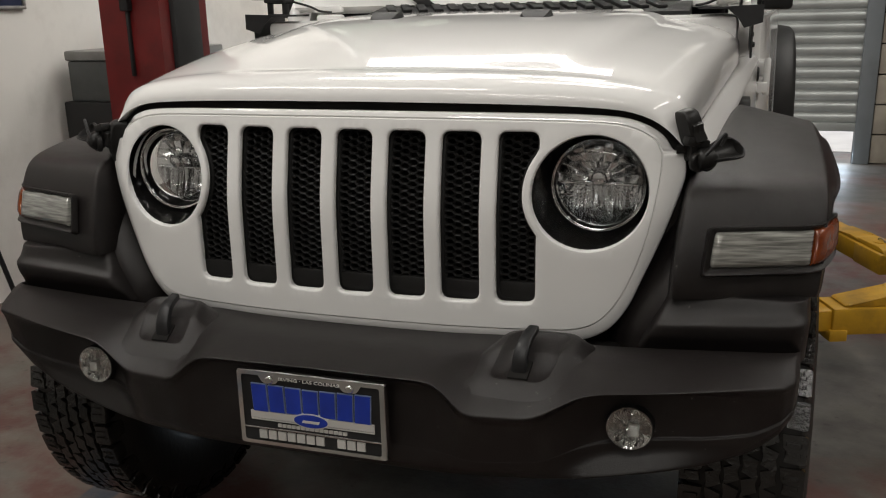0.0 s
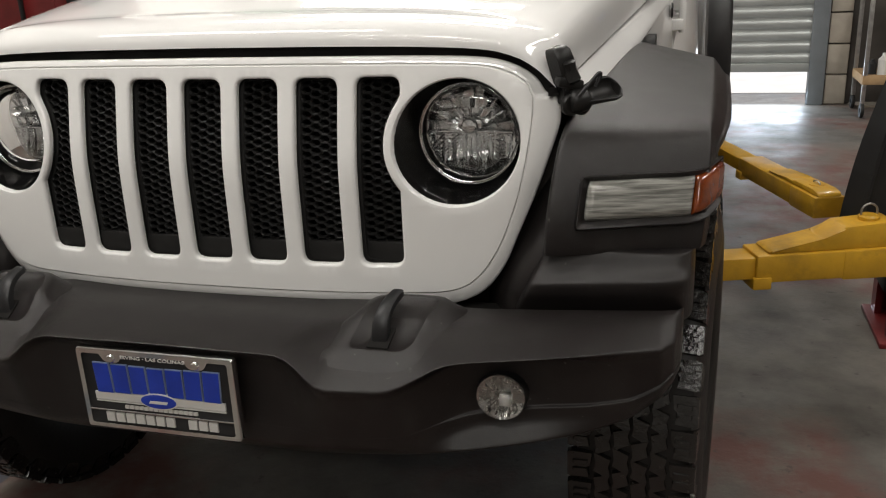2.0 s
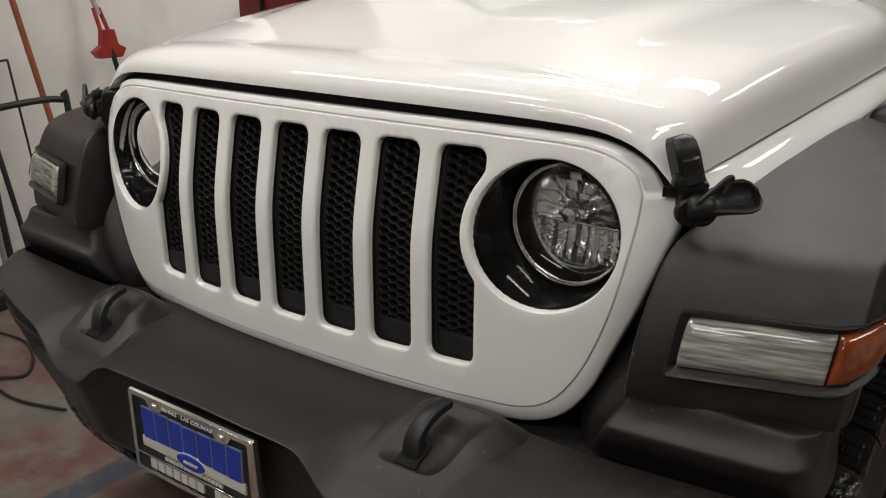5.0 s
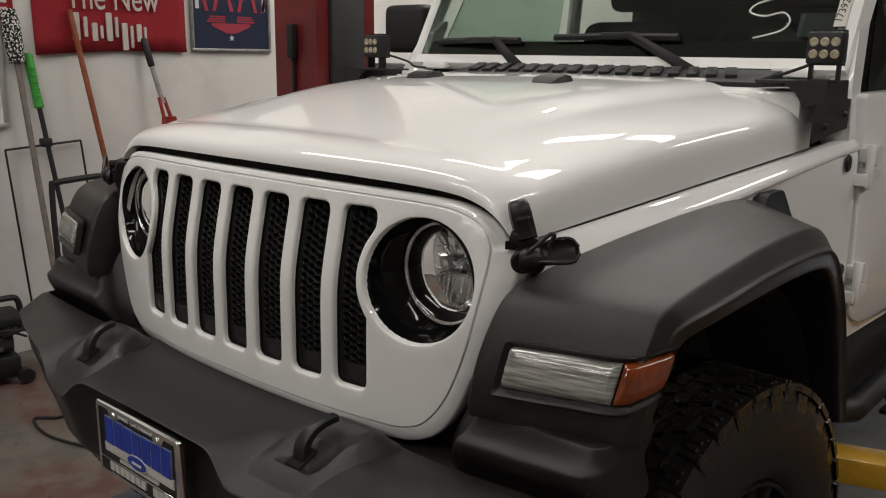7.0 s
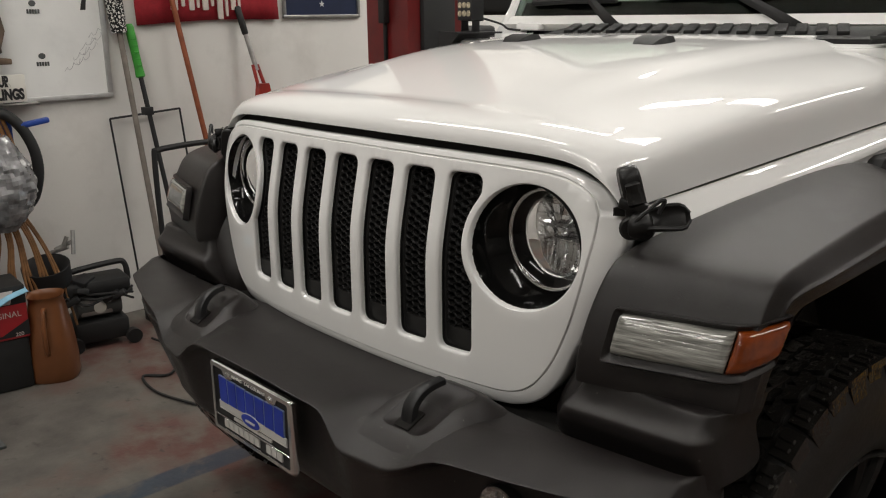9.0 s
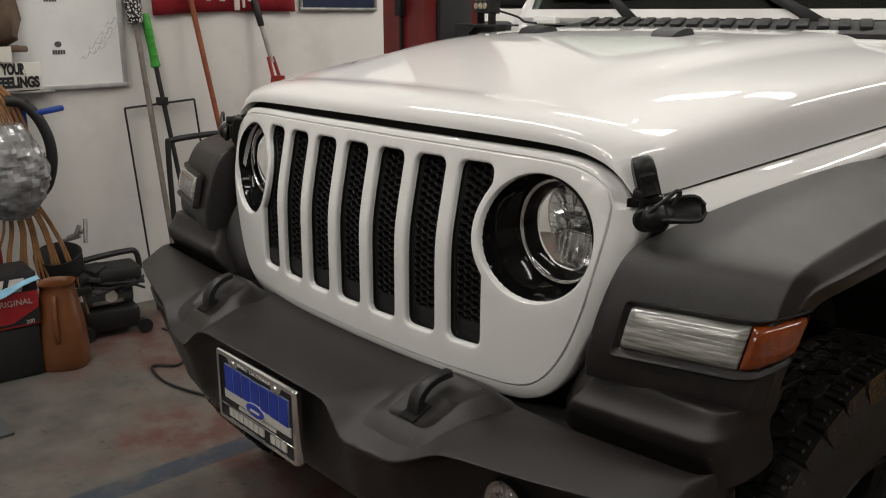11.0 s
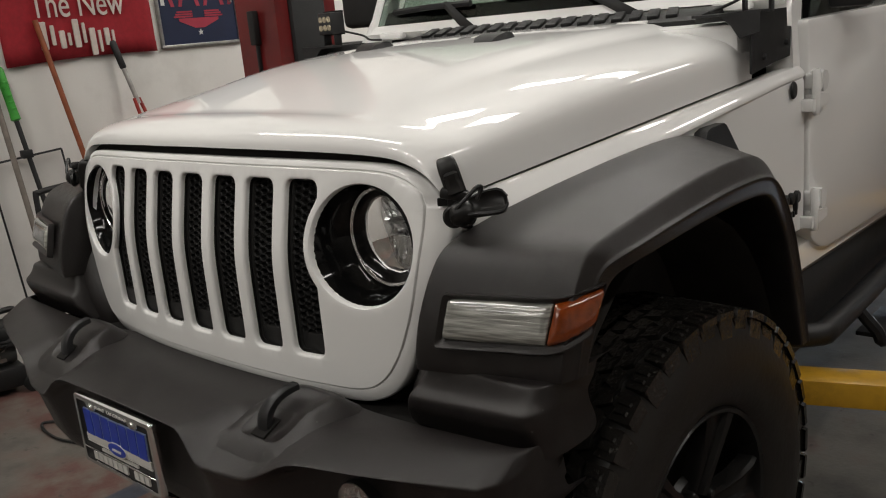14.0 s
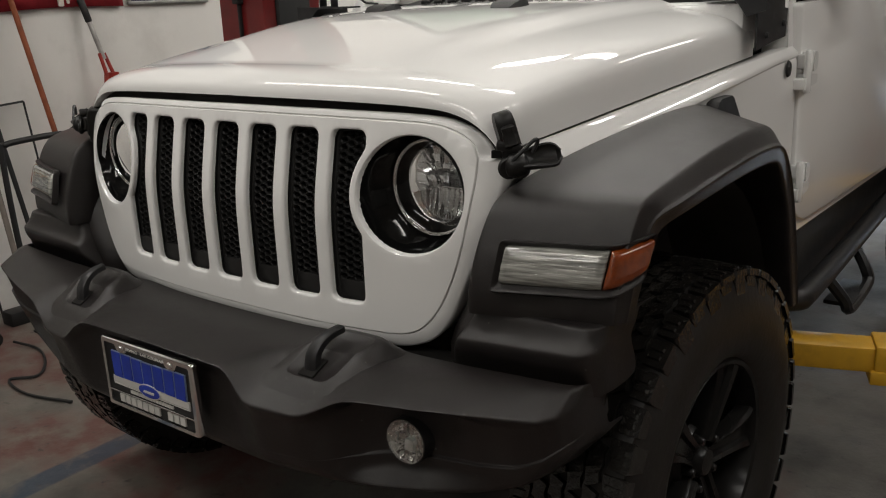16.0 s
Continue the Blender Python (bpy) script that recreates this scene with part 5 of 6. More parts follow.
# wide flares over the rear wheels
for s in (1, -1):
    bm = bmesh.new()
    loops = []
    for i in range(15):
        a = math.pi * i / 14
        y, z = WHEEL.y + 3.0 - .58 * math.cos(a), .66 + .66 * math.sin(a) ** .7
        y2, z2 = WHEEL.y + 3.0 - .50 * math.cos(a), .62 + .58 * math.sin(a) ** .7
        loops.append([(s * .92, y, z + .01), (s * .98, y, z), (s * 1.05, y + .012 * math.cos(a), z - .012), (s * 1.07, y + .03 * math.cos(a), z - .03), (s * 1.072, y2, z2), (s * 1.04, y2, z2), (s * .92, y2, z2)])
    loft(bm, loops, closed=False)
    part("rear_flare", bm, PLASTIC_DARK, car, "dark plastic rear fender flare", 50)
bm = bmesh.new()
box(bm, (-.72, 1.66, 1.985), (.72, 3.95, 2.05), .03)
part("roof", bm, PAINT, car, "white roof panel")
bm = bmesh.new()
box(bm, (-.78, 3.90, .90), (.78, 3.97, 1.46), .02)
part("tailgate", bm, PAINT, car, "white tailgate")
for s in (1, -1):
    for y in (2.38, 3.90):
        bm = bmesh.new()
        tube(bm, [(s * .765, y, 1.40), (s * .70, y - .02, 2.0)], .03, 8)
        part("roof_pillar", bm, PAINT, car, "white roof pillar")
bm = bmesh.new()
box(bm, (-.78, 1.42, .70), (.78, 3.9, .80), .02)
part("cabin_floor", bm, SEAT, car, "dark cabin floor")
box_part("cabin_lining", (-.50, 2.46, .80), (.80, 2.50, 1.98), SEAT, car, .01, "dark lining behind the seats")
box_part("headliner", (-.70, 1.70, 1.955), (.70, 3.9, 1.98), SEAT, car, .01, "dark headliner under the roof")
bm = bmesh.new()
box(bm, (-.72, 1.42, 1.20), (.72, 1.68, 1.475), .05, None, 3)
part("dashboard", bm, SEAT, car, "dark dashboard")
bm = bmesh.new()
ring = []
for i in range(25):
    a = 2 * math.pi * i / 24
    ring.append((.36 + .185 * math.cos(a), 1.76 + .06 * math.sin(a), 1.44 + .175 * math.sin(a)))
tube(bm, ring, .015, 8, False)
box(bm, (.29, 1.74, 1.40), (.43, 1.78, 1.48), .02)
part("steering_wheel", bm, SEAT, car, "black steering wheel")
for s in (1, -1):
    bm = bmesh.new()
    box(bm, (s * .36 - .24, 2.20, 1.00), (s * .36 + .24, 2.36, 1.62), .06, None, 3)
    box(bm, (s * .36 - .24, 1.80, .85), (s * .36 + .24, 2.30, 1.05), .05, None, 3)
    seat = part("front_seat", bm, SEAT, car, "dark cloth front seat")
    bm = bmesh.new()
    box(bm, (s * .36 - .13, 2.24, 1.66), (s * .36 + .13, 2.34, 1.86), .04, None, 3)
    part("headrest", bm, SEAT, seat)


# wheels
def wheel(at, s, steer=0.0):
    c = Vector(at)
    m = Matrix.Translation(c) @ pose(0, 0, 0, 0, 0, steer) @ pose(0, 0, 0, 0, 90 * s)  # local z points outwards
    m = m @ Matrix.Diagonal((1.088, 1.088, 1.04, 1))
    R, W = 0.405, 0.122
    prof = [(.218, W - .022), (.232, W - .006), (.262, W + .004), (.315, W + .006), (.350, W), (.374, W - .008), (.391, W - .016), (.397, W - .04), (.395, W - .05), (.394, -(W - .05)), (.389, -(W - .022)), (.350, -W), (.30, -W - .004), (.235, -W), (.215, -W + .02)]
    hub = part("wheel", lathe(bmesh.new(), prof, 72, m), RUBBER, car, "black wheel with chunky all-terrain tyre", 50)
    # tread: broken blocks in five rows, then long shoulder lugs that run down the wall
    bm = bmesh.new()
    rnd = random.Random(3)

    def block(corners, base, top, taper):
        ca, cz_ = sum(a for a, _ in corners) / len(corners), sum(z for _, z in corners) / len(corners)
        lo = [m @ Vector((base * math.cos(a), base * math.sin(a), z)) for a, z in corners]
        hi = [m @ Vector((top * math.cos(ca + (a - ca) * taper), top * math.sin(ca + (a - ca) * taper), cz_ + (z - cz_) * taper)) for a, z in corners]
        loft(bm, [lo, hi], True, False, True)

    for off, wid, ph, num in ((-.0515, .0325, .5, 62), (-.017, .0325, .15, 62), (.017, .0325, .6, 62), (.0515, .0325, .1, 62)):
        for i in range(num):
            a, h = 2 * math.pi * (i + ph) / num, math.pi / num * rnd.uniform(.88, .96)
            k = .30 * h * (1 if i % 2 else -1)
            z = wid / 2
            block([(a - h + k, off - z), (a + h * .2 + k, off - z * .8), (a + h + k, off - z), (a + h - k, off + z * .4), (a + h * .7 - k, off + z), (a - h * .2 - k, off + z * .75), (a - h - k, off + z)], .391, R - rnd.choice((0, 0, .002)), .95)
    for sgn in (1, -1):
        count = 40
        for i in range(count):
            a, h = 2 * math.pi * (i + .1) / count, math.pi / count * rnd.uniform(.86, .92)
            long = i % 2
            block([(a - h, sgn * .070), (a - h * .1, sgn * .073), (a + h * .1, sgn * .080), (a + h * .9, sgn * .076), (a + h, sgn * .112), (a + h * .9, sgn * .119), (a - h * .9, sgn * .119), (a - h, sgn * .112)][::sgn], .390, R - .002, .95)
            for q in (-.35, .25):
                block([(a + h * q - .008, sgn * .078), (a + h * q + .010, sgn * .078), (a + h * q + .016, sgn * .108), (a + h * q - .004, sgn * .108)][::sgn], R - .003, R + .0008, .8)
            lo, hi = [], []
            for da, r in ((-.9, .355 if long else .368), (0, .350 if long else .364), (.9, .355 if long else .368), (1, .383), (.8, .398), (-.8, .398), (-1, .383)):
                z0 = sgn * (W - .002 - max(0, (r - .35)) * .16)
                lo.append(m @ Vector((r * math.cos(a + h * da), r * math.sin(a + h * da), z0 - sgn * .016)))
                hi.append(m @ Vector((r * math.cos(a + h * da * .88), r * math.sin(a + h * da * .88), z0 + sgn * (.0012 if long else -.001))))
            loft(bm, [lo, hi], True, False, True)
    part("tread", bm, TREAD, hub, "blocky tread with worn shiny edges", 20)
    part("rim", lathe(bmesh.new(), [(.222, W - .020), (.216, W - .012), (.208, W - .016), (.200, W - .05), (.196, -.02), (.19, -W)], 64, m), WHEEL_BLACK, hub, "gloss black wheel rim")
    part("wheel_back", lathe(bmesh.new(), [(.0, -.03), (.19, -.03)], 32, m), VOID, hub)
    for i in range(5):
        bm = bmesh.new()
        a = 2 * math.pi * i / 5 + .3
        mm = m @ pose(0, 0, 0, 0, 0, math.degrees(a))
        loft(bm, [[mm @ Vector((r, w * q, h + dh)) for q, dh in ((-1, -.040), (-1, -.008), (-.86, 0), (-.55, -.004), (-.42, -.014), (.42, -.014), (.55, -.004), (.86, 0), (1, -.008), (1, -.040))] for r, w, h in ((.040, .026, W - .040), (.085, .027, W - .032), (.14, .032, W - .024), (.185, .043, W - .020), (.212, .058, W - .022))], False)
        part("spoke", bm, WHEEL_BLACK, hub, "", 30)
    part("hub_cap", lathe(bmesh.new(), [(.0, W - .030), (.026, W - .031), (.030, W - .036), (.034, W - .05), (.072, W - .056), (.08, W - .07)], 32, m), WHEEL_BLACK, hub, "black hub cap")
    for i in range(5):
        a = 2 * math.pi * i / 5 + .3 + math.pi / 5
        part("lug_nut", lathe(bmesh.new(), [(.0, W - .032), (.007, W - .033), (.010, W - .038), (.0105, W - .058)], 8, m @ Matrix.Translation((.056 * math.cos(a), .056 * math.sin(a), 0))), WHEEL_BLACK, hub, "dark lug nut")
    return hub


WX = 0.840
for s in (1, -1):
    wheel((s * WX, WHEEL.y, WHEEL.z), s, -4.0)
    wheel((s * (WX + .08), WHEEL.y + 3.0, WHEEL.z), s)


# ---- the workshop ----
def structure(name, lo, hi, material, label, bevel=0.0):
    return tagged(part(name, box(bmesh.new(), lo, hi, bevel), material, None, "", 0), label, name.split("_")[0], "", "structure")


WX0, WX1, WY0, WY1 = -2.8, 6.2, -6.0, 7.0
bm = bmesh.new()
bmesh.ops.create_grid(bm, x_segments=8, y_segments=8, size=60)
tagged(part("floor", bm, FLOOR, None, "", 0), "grey concrete workshop floor with worn red-brown paint", "floor", "", "structure")
structure("wall_west", (WX0 - .2, WY0, 0), (WX0, WY1 + .2, CEIL), WALL, "white painted workshop wall with scuffs")
structure("wall_east", (WX1, WY0, 0), (WX1 + .2, WY1 + .2, CEIL), WALL_PLAIN, "plain pale workshop wall")
# out of view; its grey keeps fill light off the bumper's front
structure("wall_south", (WX0 - .2, WY0 - .2, 0), (WX1 + .2, WY0, CEIL), WALL_DIM, "unseen south wall, greyed to dim its bounced light")
structure("ceiling", (WX0 - .2, WY0 - .2, CEIL), (WX1 + .2, WY1 + .2, CEIL + .2), CEILING, "pale workshop ceiling")
DX0, DX1, DTOP = -1.6, 1.91, 3.2
structure("wall_north_a", (WX0, WY1, 0), (DX0, WY1 + .2, CEIL), WALL_PLAIN, "pale wall beside the roller door")
structure("wall_north_b", (DX0, WY1, DTOP), (DX1 + .12, WY1 + .2, CEIL), WALL_PLAIN, "wall above the roller door")
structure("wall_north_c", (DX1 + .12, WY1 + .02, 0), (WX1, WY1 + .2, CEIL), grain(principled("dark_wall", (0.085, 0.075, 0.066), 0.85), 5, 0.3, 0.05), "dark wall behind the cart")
structure("ground_outside", (-20, WY1 + .6, -.1), (20, 30, .004), grain(principled("outside_concrete", (0.62, 0.60, 0.57), 0.8), 3, 0.15, 0.05), "pale concrete yard outside the door")

# block wall facing: single blocks beside the door
for r in range(12):
    for c in range(1):
        x0, x1 = DX1 + .125, DX1 + .30
        bm = bmesh.new()
        box(bm, (x0, WY1 - .05, r * .265 + .006), (x1, WY1 + .03, r * .265 + .259), .008)
        part("block", bm, BLOCK, bpy.data.objects["wall_north_c"])

# roller door, partly open
GAP = 0.29
door = thing("roller_door", "grey ribbed steel roller door raised a little over a bright gap", "door", kind="structure")
z = GAP + .07
while z < DTOP + .1:
    bm = bmesh.new()
    prof = [(0, 0), (-.010, .008), (-.018, .022), (-.018, .062), (-.010, .078), (0, .086), (0, .100)]
    loft(bm, [[(x, WY1 - .02 + y, z + h) for y, h in prof] for x in (DX0, DX1)], False)
    part("slat", bm, SHUTTER, door, "", 50)
    z += .100
box_part("bottom_bar", (DX0, WY1 - .06, GAP), (DX1, WY1 - .01, GAP + .075), SHUTTER, door, .006, "steel bottom bar")
box_part("guide_rail", (DX1 - .02, WY1 - .09, 0), (DX1 + .115, WY1 + .02, DTOP), grain(principled("rail_grey", (0.20, 0.22, 0.235), 0.5, 0.2), 6, 0.15, 0.1), door, .008, "grey door guide rail")
box_part("guide_rail", (DX0 - .115, WY1 - .09, 0), (DX0 + .02, WY1 + .02, DTOP), grain(principled("rail_grey_b", (0.20, 0.22, 0.235), 0.5, 0.2), 6, 0.15, 0.1), door, .008, "grey door guide rail")

# daylight through the gap under the door
gap_light = new("gap_light", bpy.data.lights.new("gap_light", "AREA"))
gap_light.data.shape, gap_light.data.size, gap_light.data.size_y, gap_light.data.energy = "RECTANGLE", DX1 - DX0 - .1, GAP - .04, 48.0
gap_light.data.color = (0.74, 0.87, 1.0)
gap_light.matrix_world = pose((DX0 + DX1) / 2, WY1 - .1, GAP / 2 + .03, -62, 0, 0)

# ceiling lights
TUBE_GLASS = principled("tube_housing", (0.7, 0.7, 0.7), 0.5)
for x, y, length, turn in TUBES:
    fx = thing("ceiling_light", "white strip light under the ceiling, out of view", "light", (x, y, CEIL - .02), turn, "ceiling lights")
    box_part("housing", (-length / 2, -.14, -.05), (length / 2, .14, .015), TUBE_GLASS, fx, .006)
    lamp = new("lamp", bpy.data.lights.new("lamp", "AREA"))
    lamp.data.shape, lamp.data.size, lamp.data.size_y, lamp.data.energy = "RECTANGLE", length - .06, .19, TUBE_WATTS * length / 2.4
    lamp.data.color = (1.0, 0.965, 0.91)
    lamp.matrix_world = pose(x, y, CEIL - .09, 0, 0, turn)


# two-post lift
def lift_post(at, turn, label):
    t = thing("lift_post", label, "car lift", at, turn, "lift posts")
    box_part("base_plate", (-.20, -.17, 0), (.19, .17, .02), RED, t, .004)
    bm = bmesh.new()
    prof = [(-.17, -.14), (-.17, .14), (.17, .14), (.17, -.14), (.10, -.14), (.10, -.115), (.145, -.115), (.145, .115), (-.145, .115), (-.145, -.115), (-.10, -.115), (-.10, -.14)]
    loft(bm, [[(a, b, .02) for a, b in prof], [(a, b, 3.2) for a, b in prof]], True, True, True)
    part("column", bm, RED, t, "dark red steel column", 30)
    if at[0] < 0:
        box_part("lock_lever", (-.205, -.02, 1.455), (-.17, .02, 1.60), BLACK, t, .006, "black lock lever")
        box_part("lever_rod", (-.19, -.006, 1.20), (-.172, .006, 1.455), BLACK, t, .003)
    box_part("carriage", (-.095, -.16, .18), (.095, .10, 1.75), BLACK, t, .01, "black sliding carriage")
    return t


lift_post((1.755, 1.90, 0), -90, "dark red lift column with black carriage")
lift_post((-1.557, 1.606, 0), 90, "dark red lift column with black carriage")


def lift_arm(label, a, b, z, w0, w1, plate=1.0, group="lift arms", h=.042):
    """A lift arm from its pivot a to its tip b: outer sleeve, inner slide, pivot plate, pin and pad."""
    a, b = Vector(a), Vector(b)
    d = (b - a)
    L = d.length
    t = thing("vehicle_lift_arm", label, "car lift", (a.x, a.y, z), math.degrees(math.atan2(d.y, d.x)), group)
    box_part("sleeve", (-.02, -w0 / 2, -h), (L * .40, w0 / 2, h), YELLOW, t, .008)
    box_part("slide", (L * .36, -w1 / 2, -h + .01), (L, w1 / 2, h - .01), YELLOW, t, .006)
    bm = bmesh.new()
    prism(bm, [(.34, h), (.33, h + .012), (.16, h + .034 * plate), (.10, h + .075 * plate), (-.06, h + .085 * plate), (-.10, h + .06 * plate), (-.115, h)], -w0 * .42, w0 * .42, "y")
    bmesh.ops.bevel(bm, geom=list(bm.edges), offset=.008, segments=2, profile=.5, affect="EDGES")
    part("pivot_plate", bm, YELLOW, t, "yellow pivot plate")
    bm = bmesh.new()
    box(bm, (-.115, -w0 / 2 - .004, -h - .004), (.10, w0 / 2 + .004, h + .002), .008)
    lathe(bm, [(.0, h + .098 * plate), (.026, h + .096 * plate), (.032, h + .09 * plate), (.032, h)], 20, Matrix.Translation((.0, 0, 0)))
    part("pivot_block", bm, YELLOW, t, "yellow pivot block")
    bm = bmesh.new()
    tube(bm, smooth_path([(-.024, 0, h + .08 * plate), (-.024, 0, h + .115 * plate), (0, 0, h + .13 * plate), (.024, 0, h + .115 * plate), (.024, 0, h + .08 * plate)], 4), .0035, 6)
    part("pin_ring", bm, ALU, t)
    box_part("stop_block", (L * .40 - .05, -w0 / 2 - .006, -h - .02), (L * .40 + .01, w0 / 2 + .006, -h + .02), YELLOW, t, .006)
    bm = bmesh.new()
    lathe(bm, [(.0, .09), (.055, .09), (.06, .08), (.06, .05), (.03, .045), (.03, -.04)], 20, Matrix.Translation((L - .06, 0, 0)))
    part("lift_pad", bm, BLACK, t, "black rubber lift pad")


lift_arm("yellow steel lift arm reaching under the car", (1.45, 1.45, 0), (.56, 1.15, 0), .435, .13, .105, 1.0, "lift arms", .046)
lift_arm("yellow steel lift arm reaching to the rear", (1.40, 2.25, 0), (.85, 3.75, 0), .40, .12, .10, .3, "lift arms", .040)
lift_arm("yellow steel lift arm reaching under the car", (-1.46, 1.52, 0), (-.60, 1.66, 0), .315, .13, .105)

def smooth_rows(rows):
    return [list(r) for r in zip(*[smooth_path(col, 5) for col in zip(*rows)])]


# rubber flap hanging beside the column
t = thing("guard_flap", "black rubber guard flap hanging beside the lift column", "guard")
bm = bmesh.new()
loft(bm, smooth_rows([[(1.37, 1.54, .45), (1.42, 1.49, .45), (1.435, 1.51, .45), (1.385, 1.56, .45)], [(1.39, 1.54, .62), (1.445, 1.49, .62), (1.46, 1.51, .62), (1.405, 1.56, .62)], [(1.425, 1.55, .80), (1.475, 1.50, .80), (1.49, 1.52, .80), (1.44, 1.57, .80)], [(1.49, 1.57, 1.03), (1.525, 1.53, 1.03), (1.54, 1.55, 1.03), (1.505, 1.59, 1.03)]]), True, True, True)
part("rubber_sheet", bm, BLACK, t)
bm = bmesh.new()
prism(bm, [(1.40, .44), (1.43, .60), (1.465, .78), (1.535, 1.02), (1.665, 1.045), (1.665, .44)], 1.575, 1.60, "y")
part("back_sheet", bm, BLACK, t, "black sheet behind the flap")
box_part("steel_strip", (1.49, 1.53, 1.025), (1.54, 1.60, 1.05), ALU, t, .004)

# rolling cart with bottles near the door
cart = thing("utility_cart", "grey steel utility cart on casters loaded with bottles", "cart", (2.58, 6.52, 0), 0)
for zz in (.27, .98):
    box_part("shelf", (-.36, -.25, zz), (.36, .25, zz + (.075 if zz < .5 else .035)), CARD if zz < .5 else GREY_TOOL, cart, .006)
for x in (-.34, .34):
    for y in (-.23, .23):
        box_part("post", (x - .016, y - .016, .12), (x + .016, y + .016, 1.2), ALU, cart, .003)
        bm = bmesh.new()
        lathe(bm, [(.02, -.014), (.055, -.014), (.06, -.008), (.06, .008), (.055, .014), (.02, .014)], 20, Matrix.Translation((x, y, .062)) @ pose(0, 0, 0, 0, 90))
        part("caster", bm, BLACK, cart, "black caster wheel")
for i, (x, y, zz, r, h, mat) in enumerate(((-.28, -.15, .345, .035, .12, BLACK), (-.20, -.17, .345, .045, .17, WHITE_ITEM), (-.10, -.18, .345, .042, .14, BLUE_CLAMP), (.0, -.12, .345, .05, .20, BLACK), (.10, -.16, .345, .05, .15, WHITE_ITEM), (.2, -.1, 1.015, .05, .15, BLUE_CLAMP))):
    bm = bmesh.new()
    lathe(bm, [(.0, 0), (r, 0), (r, h * .7), (r * .45, h * .85), (r * .4, h), (.0, h)], 16, Matrix.Translation((2.58 + x, 6.52 + y, zz)))
    tagged(part("bottle", bm, mat), "plastic workshop bottle on the cart", "bottle", "bottles on the cart")
structure("shelf_wall", (2.25, 6.80, 0), (6.1, 6.98, .02), BLOCK, "low concrete step along the wall")

# tool cabinet stack by the west wall
cab = thing("tool_cabinet", "black tool cabinet standing against the wall", "cabinet", (-2.47, 2.80, 0))
box_part("body", (-.28, -.42, .05), (.28, .42, .98), BLACK, cab, .01)
for i in range(4):
    box_part("drawer", (.275, -.40, .08 + i * .22), (.292, .40, .28 + i * .22), BLACK, cab, .006)
tb = thing("tool_box", "dark grey plastic tool box with pale lid edge on the cabinet", "tool box", (-2.47, 2.80, .98))
box_part("body", (-.24, -.40, 0), (.24, .40, .22), GREY_TOOL, tb, .012)
box_part("lid", (-.25, -.41, .222), (.25, .41, .275), grain(principled("grey_lid", (0.22, 0.22, 0.21), 0.5), 12, 0.2, 0.1), tb, .012)
box_part("clasp", (.24, -.05, .14), (.262, .05, .24), BLACK, tb, .004)
bm = bmesh.new()
box(bm, (-2.62, 2.60, 1.255), (-2.32, 3.03, 1.36), .03, None, 3)
box(bm, (-2.58, 2.68, 1.345), (-2.36, 2.98, 1.42), .03, None, 3)
tagged(part("tool_case", bm, BLACK), "black tool case lying on the tool box", "case")

# bench with boxes behind the car
bench = thing("work_bench", "dark steel work bench against the far wall", "bench", (-1.3, 5.6, 0))
box_part("top", (-1.2, -.35, .92), (1.2, .35, .97), GREYWOOD, bench, .006)
for x in (-1.12, 1.12):
    box_part("leg", (x - .04, -.3, 0), (x + .04, .3, .92), BLACK, bench, .006)
bx = thing("storage_box", "white cardboard box with a dark square on its front", "box", (-1.95, 5.45, .97))
box_part("body", (-.13, -.12, 0), (.13, .12, .36), WHITE_ITEM, bx, .006)
box_part("dark_square", (-.06, -.124, .06), (.03, -.119, .15), BLACK, bx, 0)
bm = bmesh.new()
box(bm, (-2.25, 5.5, .97), (-1.55, 5.85, 1.75), .09, None, 3)
tagged(part("canvas_bag", bm, grain(principled("tan_canvas", (0.34, 0.20, 0.085), 0.9), 12, 0.35, 0.05)), "tan canvas bag on the bench", "bag")

# ---- west wall: banner, poster, board, tools ----
XW = WX0


def banner():
    t = thing("banner", "red cloth banner with white serif lettering on the wall", "banner")
    bm = bmesh.new()
    loops = []
    for i in range(25):
        y = .842 + .822 * i / 24
        ripple = .006 * math.sin(i * .9) + .004 * math.sin(i * 2.3 + 1)
        low = 1.453 + .02 * (i / 24) + .012 * math.sin(math.pi * i / 24)
        loops.append([(XW + .014 + ripple * (1 - k / 6) + (.006 if k == 0 else 0), y, low + (1.98 - low) * k / 6) for k in range(7)])
    loft(bm, loops, False)
    ob = part("cloth", bm, CLOTH_RED, t)
    so = ob.modifiers.new("thick", "SOLIDIFY")
    so.thickness = .003
    m = Matrix(((0, 0, 1, 0), (1, 0, 0, 0), (0, 1, 0, 0), (0, 0, 0, 1)))
    letters("lettering", "The New", .185, CLOTH_WHITE, t, Matrix.Translation((XW + .028, 1.255, 1.735)) @ m, .002, "white serif words", .50)
    # brand word as plain bars, a thick and a thin one for each letter
    y = 1.03
    for w, h, d in ((.095, .135, 0), (.070, .088, 0), (.078, .140, 0), (.075, .092, .045), (.066, .088, 0)):
        for a, b, e in ((0, .38, 0), (.62, .80, .14)):
            bm = bmesh.new()
            prism(bm, round2d([(y + w * a, 1.525 - d + e * h), (y + w * b, 1.525 - d + e * h), (y + w * b, 1.525 + h - e * h), (y + w * a, 1.525 + h - e * h)], .006, 3), XW + .022, XW + .032, "x")
            part("white_bar", bm, CLOTH_WHITE, t)
        y += w + .006


banner()


